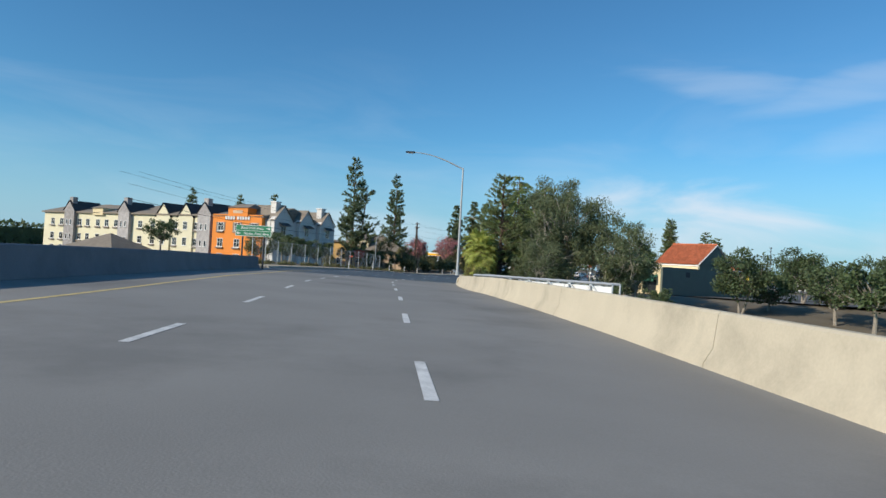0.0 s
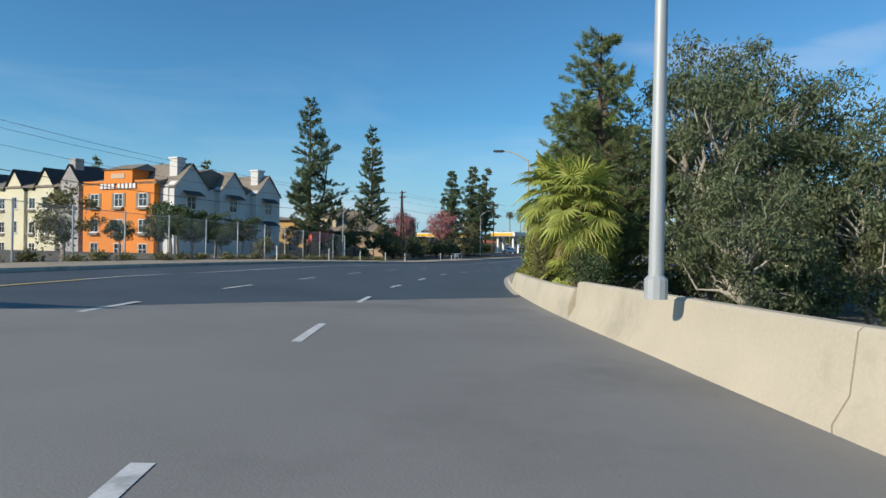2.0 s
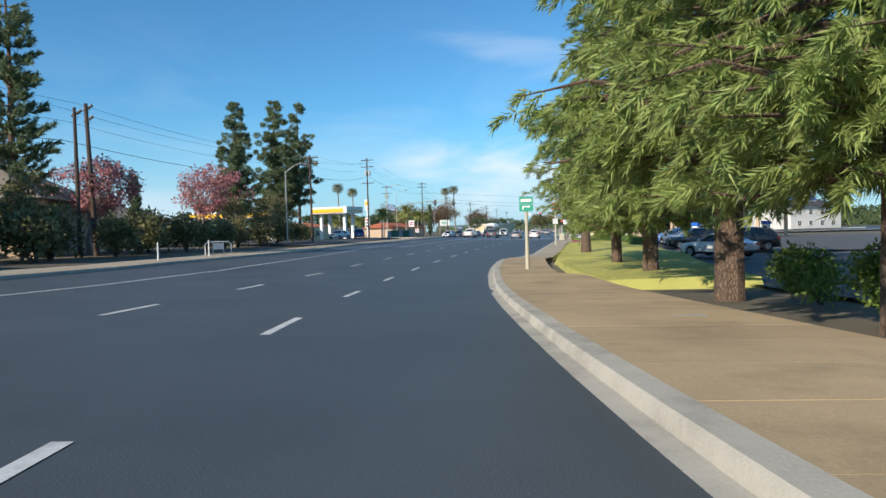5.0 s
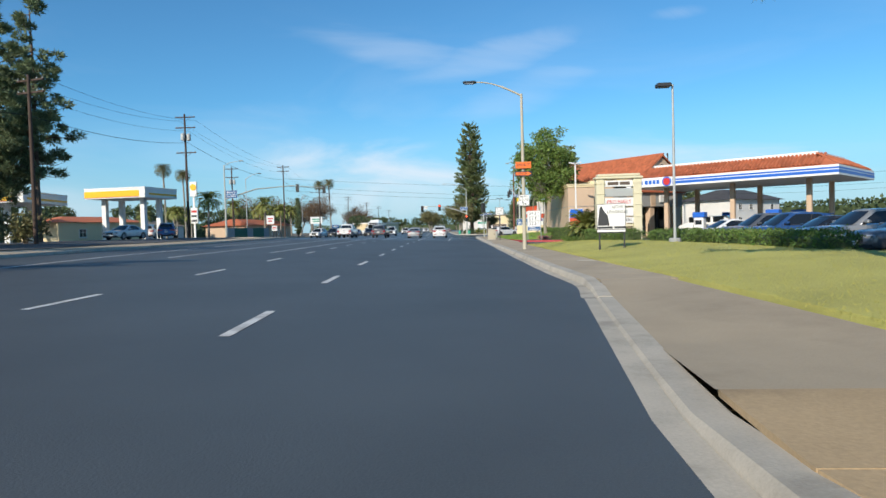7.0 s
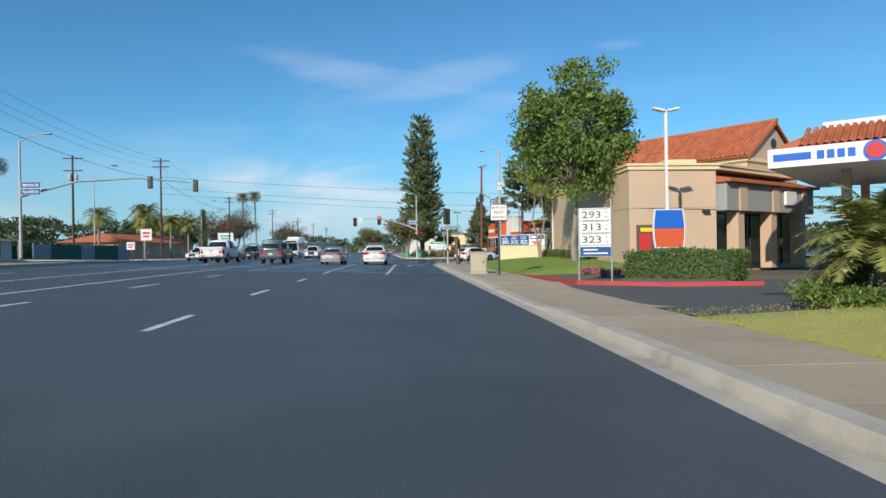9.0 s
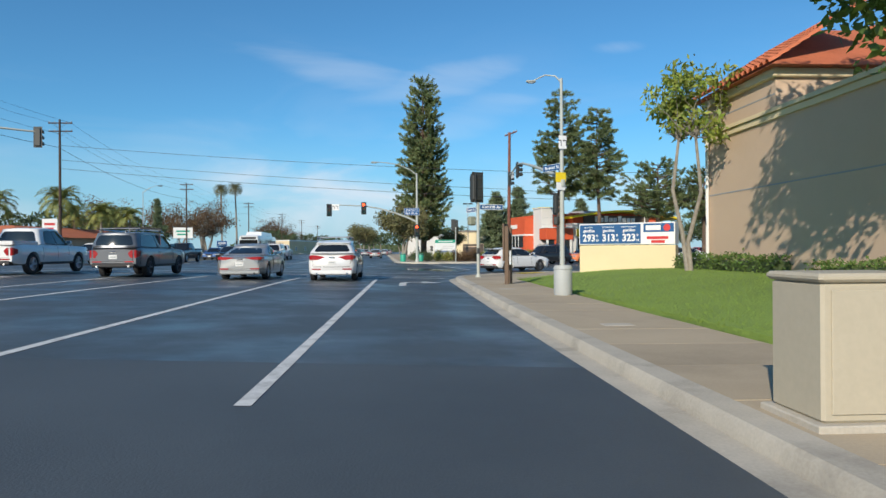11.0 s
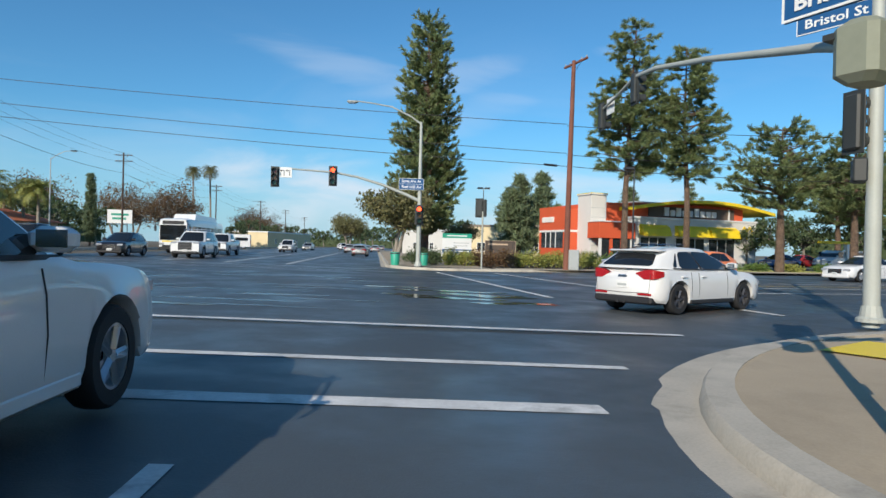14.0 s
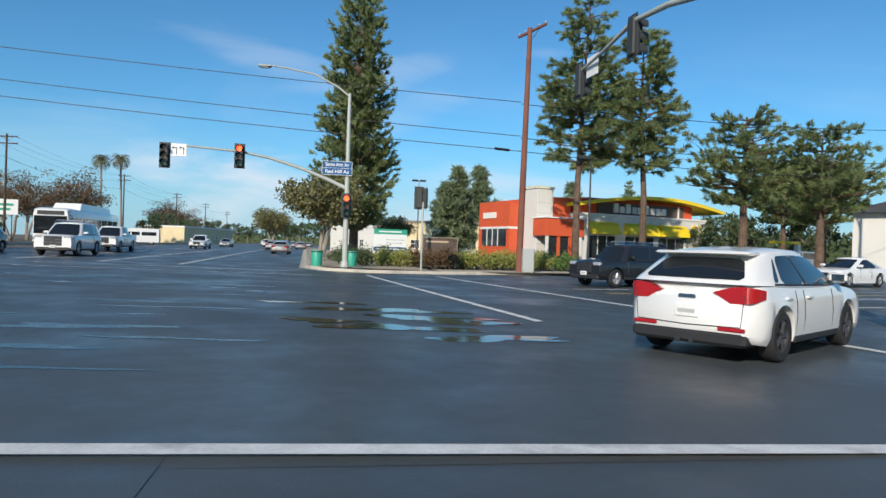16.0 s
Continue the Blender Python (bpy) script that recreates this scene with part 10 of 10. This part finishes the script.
    if rack:
        for sg in (-1, 1):
            part("roof_rail", M().tube([(sg * (tw - 0.05), cab_r + back + 0.15, H - 0.02), (sg * (tw - 0.05), cab_r + back + 0.25, H + 0.06), (sg * (tw - 0.05), cab_f - rake - 0.2, H + 0.06), (sg * (tw - 0.05), cab_f - rake - 0.05, H - 0.02)], 0.018, 6), CHROME, ob, smooth=True)
        for y in (cab_r + back + 0.4, cab_f - rake - 0.45):
            part("cross_bar", M().box(-tw, tw, y - 0.035, y + 0.035, H + 0.1, H + 0.13, 0.012), RIM, ob)
            for sg in (-1, 1):
                part("bar_foot", M().box(sg * (tw - 0.06) - 0.035, sg * (tw - 0.06) + 0.035, y - 0.04, y + 0.04, H + 0.03, H + 0.11, 0.01), TRIM_BLACK, ob)
    if bed:
        yb = y0 + bed
        part("bed_floor", M().box(-hw * 0.85, hw * 0.85, y0 + 0.06, yb, belt + 0.05, belt + 0.07), TRIM_BLACK, ob)
        if not camper:
            part("bed_rail", M().box(-hw * 0.93, -hw * 0.84, y0 + 0.02, yb, belt - 0.02, belt + 0.14, 0.02), body, ob)
            part("bed_rail", M().box(hw * 0.84, hw * 0.93, y0 + 0.02, yb, belt - 0.02, belt + 0.14, 0.02), body, ob)
            part("tailgate", M().box(-hw * 0.93, hw * 0.93, y0 - 0.005, y0 + 0.08, belt - 0.02, belt + 0.14, 0.02), body, ob)
    ty, rm = wheel_meshes(r, 0.22, rim)
    for y in (wf, wr):
        for sg in (-1, 1):
            t = part("wheel", ty, RUBBER, ob, place=pose(sg * (hw - 0.125), y, r, 0, 0, 0 if sg > 0 else 180))
            part("rim", rm, rim, t)
    return ob


# Waiting in the lanes.
car("suv_car", "white five-door SUV with roof bars and dark rear glass waiting", at(226.65, 6.55), WHITE_PAINT, 4.63, 1.9, 1.65, 1.08, 0.92, 0.28, 1.35, 0.05, 0.85, 0.60, 0.37, 0.9, 0.92, rack=True, tail=(0.84, 1.03, 0.48), lower=WHITE_PAINT, d_pillar=0.13)
car("sedan_car", "silver four-door sedan with brake lights waiting", at(226.2, 10.0), SILVER_PAINT, 4.68, 1.82, 1.43, 0.95, 0.74, 0.24, 1.35, 0.75, 0.95, 0.85, 0.33, 0.9, 1.0, tail=(0.78, 0.90, 0.5), lower=SILVER_PAINT, d_pillar=0.16)
tk = car("pickup_truck", "grey pickup truck with camper shell and roof rack", at(226.6, 14.75), GREY_PAINT, 5.35, 1.9, 1.79, 1.14, 1.0, 0.42, 1.35, 0.08, 0.7, 0.16, 0.39, 0.95, 1.2, rim=RIM_DARK, rack=True, tail=(0.76, 1.06, 0.18), d_pillar=0.06, boxy=1, roof_in=0.12, category="pickup truck", bed=1.9, camper=True)
for y_ in (-1.0, -0.2, 0.5):
    part("rack_basket_bar", M().box(-0.62, 0.62, y_, y_ + 0.06, 1.95, 2.0, 0.015), TRIM_BLACK, tk)
part("cab_gap", M().box(-0.885, 0.885, -0.36, -0.30, 1.1, 1.74), GREY_PAINT, tk)
car("hatchback_car", "white hatchback with roof spoiler turning the corner", at(238.5, -3.1, 0, -57), WHITE_PAINT, 4.36, 1.82, 1.48, 0.97, 0.76, 0.24, 1.05, 0.06, 1.05, 0.50, 0.335, 0.88, 0.82, rim=RIM_DARK, spoiler=True, tail=(0.76, 0.97, 0.36), d_pillar=0.15, drop=0.05)

car("pickup_truck", "white pickup truck waiting in the outer turn lane", at(226.9, 19.4), WHITE_PAINT, 5.8, 2.0, 1.9, 1.18, 1.12, 0.42, 1.5, 0.1, 0.7, 0.2, 0.42, 1.0, 1.25, bed=1.7, boxy=1, category="pickup truck", tail=(0.76, 1.06, 0.18))

# Crossing at the junction.
car("suv_car", "black boxy four-wheel-drive car crossing the junction", at(253.9, -8.3, 0, 113), BLACK_PAINT, 4.41, 1.76, 1.66, 1.04, 0.98, 0.32, 1.25, 0.06, 0.45, 0.22, 0.35, 0.86, 0.92, rack=True, boxy=1, d_pillar=0.1, tail=(0.76, 0.98, 0.14))
car("small_hatchback", "orange and white small city car behind the black one", at(257.6, -12.9, 0, 113), ORANGE_PAINT, 3.6, 1.63, 1.49, 0.96, 0.78, 0.24, 0.8, 0.08, 0.75, 0.45, 0.29, 0.68, 0.58, tail=(0.76, 0.9, 0.2), d_pillar=0.2, lower=WHITE_PAINT)
car("sedan_car", "white four-door sedan crossing the junction", at(258.2, -22.4, 0, 110), WHITE_PAINT, 4.67, 1.79, 1.46, 0.94, 0.74, 0.22, 1.3, 0.55, 1.05, 0.95, 0.33, 0.92, 0.98, d_pillar=0.15, lower=WHITE_PAINT)

# Facing the junction on the other side.
car("suv_car", "large white SUV with wide chrome grille facing the junction", at(269.8, 18.1, 0, 182), WHITE_PAINT, 5.1, 2.04, 1.88, 1.16, 1.12, 0.32, 1.5, 0.1, 0.7, 0.3, 0.41, 0.95, 1.05, rack=True, boxy=1, d_pillar=0.1)
car("pickup_truck", "white pickup truck facing the junction", at(281.5, 19.4, 0, 183), WHITE_PAINT, 5.8, 2.0, 1.9, 1.18, 1.12, 0.42, 1.5, 0.1, 0.7, 0.2, 0.42, 1.0, 1.25, bed=1.7, boxy=1, category="pickup truck")
car("sedan_car", "black high-roofed family car in the far left-turn lane", at(268.2, 22.4, 0, 182), BLACK_PAINT, 4.5, 1.83, 1.6, 1.0, 0.84, 0.24, 1.1, 0.1, 1.1, 0.45)
car("pickup_truck", "black pickup truck in the far lane", at(262.6, 25.3, 0, 180), BLACK_PAINT, 5.6, 1.98, 1.88, 1.18, 1.1, 0.42, 1.5, 0.1, 0.7, 0.2, 0.41, 1.0, 1.25, bed=1.7, boxy=1, category="pickup truck")
car("suv_car", "dark SUV standing in the far outer lane", at(263.5, 28.9, 0, 180), BLACK_PAINT, 4.7, 1.9, 1.7, 1.06, 0.96, 0.3, 1.35, 0.12, 0.8, 0.45, 0.37, 0.9, 0.95)
car("sedan_car", "dark blue sedan at the back of the far queue", at(277.5, 26.6, 0, 180), BLUE_PAINT, 4.6, 1.82, 1.45, 0.95, 0.75)
far_sedan = car("sedan_car", "silver sedan driving far along the road", at(300, 8.5, 0, 0), SILVER_PAINT, 4.6, 1.82, 1.45, 0.95, 0.75)
for s, d, y in ((330, 12, 0), (355, 9, 0), (390, 12.5, 0), (345, 21, 180), (430, 10, 0)):
    copy_thing(far_sedan, at(s, d, 0, y))
far_suv = car("suv_car", "white SUV driving far along the road", at(312, 19, 0, 180), WHITE_PAINT, 4.6, 1.88, 1.7, 1.04, 0.92, 0.3, 1.3, 0.12, 0.8, 0.4, 0.36)
for s, d, y in ((375, 17, 180), (410, 21, 180), (460, 18, 180)):
    copy_thing(far_suv, at(s, d, 0, y))


def bus():
    ob = thing("bus", "white city bus with roof pod and dark windscreen", "bus", at(286.5, 23.5, 0, 181.5))
    L, W, H = 12.2, 2.55, 3.05
    y0, y1 = -L / 2, L / 2
    body = M()
    rings = []
    for y in (y0, y0 + 0.08, y0 + 0.3, -2, 2, y1 - 0.5, y1 - 0.15, y1):
        e = min(y - y0, y1 - y)
        k = 0.9 + 0.1 * min(1, e / 0.3)
        w, h = W / 2 * k, H - 0.25 * (1 - k) * 10 * 0.5
        rings.append([(w * 0.97, y, 0.32), (w, y, 0.6), (w, y, h - 0.4), (w * 0.93, y, h - 0.08), (w * 0.7, y, h), (-w * 0.7, y, h), (-w * 0.93, y, h - 0.08), (-w, y, h - 0.4), (-w, y, 0.6), (-w * 0.97, y, 0.32)])
    part("body", smoothed(body.rings(rings).mesh("body", WHITE_PAINT), 45), WHITE_PAINT, ob)
    part("roof_pod", smoothed(M().rings([[(1.0, -4.4, H - 0.05), (0.92, -4.2, H + 0.45), (-0.92, -4.2, H + 0.45), (-1.0, -4.4, H - 0.05)], [(1.0, 3.2, H - 0.05), (0.92, 2.7, H + 0.5), (-0.92, 2.7, H + 0.5), (-1.0, 3.2, H - 0.05)]]).mesh("roof_pod", WHITE_PAINT), 30), WHITE_PAINT, ob)
    part("windscreen", M().box(-1.1, 1.1, y1 - 0.02, y1 + 0.015, 1.15, 2.45, 0.05), GLASS_CAR, ob, "dark windscreen")
    part("destination_sign", M().box(-0.9, 0.9, y1 - 0.02, y1 + 0.02, 2.52, 2.82, 0.02), BLACK, ob)
    for sg in (-1, 1):
        for k in range(7):
            y = y0 + 0.7 + k * 1.5
            part("side_window", M().box(min(sg * (W / 2 - 0.03), sg * (W / 2 + 0.008)), max(sg * (W / 2 - 0.03), sg * (W / 2 + 0.008)), y, y + 1.3, 1.35, 2.4, 0.02), GLASS_CAR, ob)
        part("head_lamp", M().box(sg * 0.95 - 0.2, sg * 0.95 + 0.2, y1 - 0.02, y1 + 0.02, 0.7, 0.9, 0.02), CLEAR_LENS, ob)
        part("mirror", M().box(sg * 1.45 - 0.1, sg * 1.45 + 0.1, y1 + 0.05, y1 + 0.15, 1.9, 2.35, 0.03), BLACK, ob)
        part("mirror_arm", M().tube([(sg * 1.2, y1 - 0.05, 2.5), (sg * 1.45, y1 + 0.1, 2.5), (sg * 1.45, y1 + 0.1, 2.3)], 0.025, 6), BLACK, ob)
    part("green_band", M().box(-0.9, 0.9, y1 - 0.02, y1 + 0.012, 0.98, 1.1, 0.01), SIGN_YELLOW, ob)
    part("rack", M().box(-0.85, 0.85, y1 + 0.02, y1 + 0.16, 0.55, 0.72, 0.03), BLACK, ob, "folded cycle rack")
    part("bumper", M().box(-1.2, 1.2, y1 - 0.1, y1 + 0.05, 0.32, 0.56, 0.05), TRIM_BLACK, ob)
    ty, rm = wheel_meshes(0.48, 0.28, RIM)
    for y in (y1 - 2.6, y0 + 2.9):
        for sg in (-1, 1):
            part("rim", rm, RIM, part("wheel", ty, RUBBER, ob, place=pose(sg * 1.16, y, 0.48, 0, 0, 0 if sg > 0 else 180)))


bus()


def van(name, label, m, L=5.6, W=1.98, H=2.35, body=WHITE_PAINT):
    ob = thing(name, label, "van", m)
    y1 = L / 2
    prof = [(-y1, 0.35), (-y1 + 0.02, H - 0.12), (-y1 + 0.15, H), (y1 - 1.9, H), (y1 - 1.5, H - 0.1), (y1 - 0.75, 1.3), (y1 - 0.08, 1.05), (y1, 0.8), (y1, 0.35)]
    rg = lambda x, k: [(x, y * k, 0.35 + (z - 0.35) * (1 - (1 - k) * 1.5)) for y, z in prof]
    part("body", smoothed(M().rings([rg(-W / 2, 0.98), rg(-W / 2 + 0.07, 1.0), rg(W / 2 - 0.07, 1.0), rg(W / 2, 0.98)]).mesh("body", body), 35), body, ob)
    part("windscreen", M().add([(-W / 2 + 0.14, y1 - 1.44, H - 0.16), (W / 2 - 0.14, y1 - 1.44, H - 0.16), (W / 2 - 0.1, y1 - 0.78, 1.36), (-W / 2 + 0.1, y1 - 0.78, 1.36)], [(0, 1, 2, 3)]).moved(pose(0, 0.02, -0.03), M().box(-0.8, 0.8, y1 - 1.5, y1 - 1.46, H - 0.25, H - 0.2)), GLASS_CAR, ob)
    for sg in (-1, 1):
        for ya, yb in ((y1 - 1.75, y1 - 1.0), (y1 - 3.0, y1 - 1.9), (-y1 + 0.4, y1 - 3.2)):
            part("side_window", M().box(min(sg * (W / 2 - 0.05), sg * (W / 2 + 0.006)), max(sg * (W / 2 - 0.05), sg * (W / 2 + 0.006)), ya, yb, 1.3, 1.85, 0.02), GLASS_CAR, ob)
        part("head_lamp", M().box(sg * 0.75 - 0.15, sg * 0.75 + 0.15, y1 - 0.05, y1 + 0.01, 0.75, 0.98, 0.03), CLEAR_LENS, ob)
        part("tail_lamp", M().box(sg * 0.88 - 0.07, sg * 0.88 + 0.07, -y1 - 0.01, -y1 + 0.05, 0.9, 1.4, 0.02), RED_LENS, ob)
    part("bumper", M().box(-W / 2 + 0.03, W / 2 - 0.03, y1 - 0.15, y1 + 0.05, 0.3, 0.6, 0.05), TRIM_BLACK, ob)
    ty, rm = wheel_meshes(0.36, 0.22, RIM)
    for y in (y1 - 0.95, -y1 + 1.1):
        for sg in (-1, 1):
            part("rim", rm, RIM, part("wheel", ty, RUBBER, ob, place=pose(sg * (W / 2 - 0.13), y, 0.36, 0, 0, 0 if sg > 0 else 180)))
    return ob


car("suv_car", "white SUV waiting in the far left-turn lane", at(253.5, 29.5, 0, 172), WHITE_PAINT, 4.7, 1.9, 1.72, 1.06, 0.96, 0.3, 1.35, 0.12, 0.8, 0.45, 0.37, 0.9, 0.95)
van("van", "white delivery van parked by the far frontage", at(330, 31, 0, 100))
van("van", "white passenger van in the restaurant car park", at(283.5, -39, 0, 112), H=2.0)
van("van", "white van at the petrol station", at(201.8, -20.4, 0, 60), 4.6, 1.85, 1.9)

# Parked behind the hedge, at the stations and the restaurant.
parked = [("suv_car", "silver SUV parked behind the hedge", SILVER_PAINT, 163.5, -12.5, 95, 1.66), ("sedan_car", "dark sedan parked behind the hedge", BLACK_PAINT, 166.6, -12.8, 92, 1.45), ("suv_car", "blue SUV parked behind the hedge", BLUE_PAINT, 169.7, -12.6, 94, 1.68),
          ("suv_car", "dark grey SUV parked behind the hedge", GREY_PAINT, 173.2, -12.9, 93, 1.7), ("sedan_car", "white sedan parked behind the hedge", WHITE_PAINT, 176.6, -12.4, 95, 1.45),
          ("suv_car", "blue SUV at the yellow station", BLUE_PAINT, 208, 36, 20, 1.7), ("suv_car", "white SUV at the yellow station", WHITE_PAINT, 214, 41, 15, 1.68), ("sedan_car", "white sedan leaving the far station", WHITE_PAINT, 200, 36.5, 170, 1.45),
          ("sedan_car", "blue sedan in the restaurant car park", BLUE_PAINT, 283.0, -32.5, 112, 1.45), ("sedan_car", "dark red sedan in the restaurant car park", paint("red_car_paint", (0.3, 0.02, 0.02)), 285.8, -36.4, 112, 1.45),
          ("sedan_car", "white sedan parked by the station shop", WHITE_PAINT, 227.5, -13.5, 60, 1.45), ("suv_car", "dark SUV parked by the first shops", BLACK_PAINT, 150, -14.5, 90, 1.7), ("sedan_car", "white sedan leaving the car park drive", WHITE_PAINT, 141.5, -11.2, 40, 1.45),
          ("sedan_car", "dark grey sedan parked behind the hedge", GREY_PAINT, 160.4, -12.4, 94, 1.47), ("suv_car", "black SUV parked beside the hedge", BLACK_PAINT, 157.0, -12.3, 92, 1.7)]
for nm, lb_, pt, s, d, yaw, h in parked:
    car(nm, lb_, at(s, d, 0.05, yaw), pt, 4.5, 1.82, h, 0.95 if h < 1.5 else 1.05, 0.76 if h < 1.5 else 0.94, 0.26, 1.2, 0.6 if h < 1.5 else 0.12, 0.85, 0.75 if h < 1.5 else 0.4, d_pillar=0.14)
# ---- last details on the ground ----
lone("tactile_pad", patch([(231.2, -1.7), (232.1, -3.0), (231.4, -3.5), (230.5, -2.2)], 0.165, 2, 2), SIGN_YELLOW, "yellow tactile pad at the kerb ramp", "tactile pad", kind="structure")
dg = thing("drain_grate", "dark iron drain inlet cover in the walkway", "drain", at(144.2, 0.1, 0.03))
part("frame", M().box(-0.55, 0.55, -0.3, 0.3, -0.02, 0.012, 0.005), KERB, dg)
for k in range(7):
    part("slat", M().box(-0.5 + k * 0.145, -0.42 + k * 0.145, -0.25, 0.25, 0.012, 0.02), DARK, dg)
for s, d in ((110, -2.6), (160, -0.9), (209, 0.2), (218.5, 0.5)):
    vb = thing("valve_cover", "small concrete valve cover set in the walkway", "cover", at(s, d, 0.145))
    part("ring", M().box(-0.3, 0.3, -0.22, 0.22, -0.03, 0.012, 0.01), KERB, vb)
    part("lid", M().box(-0.24, 0.24, -0.16, 0.16, 0.012, 0.02, 0.004), KERB, vb)
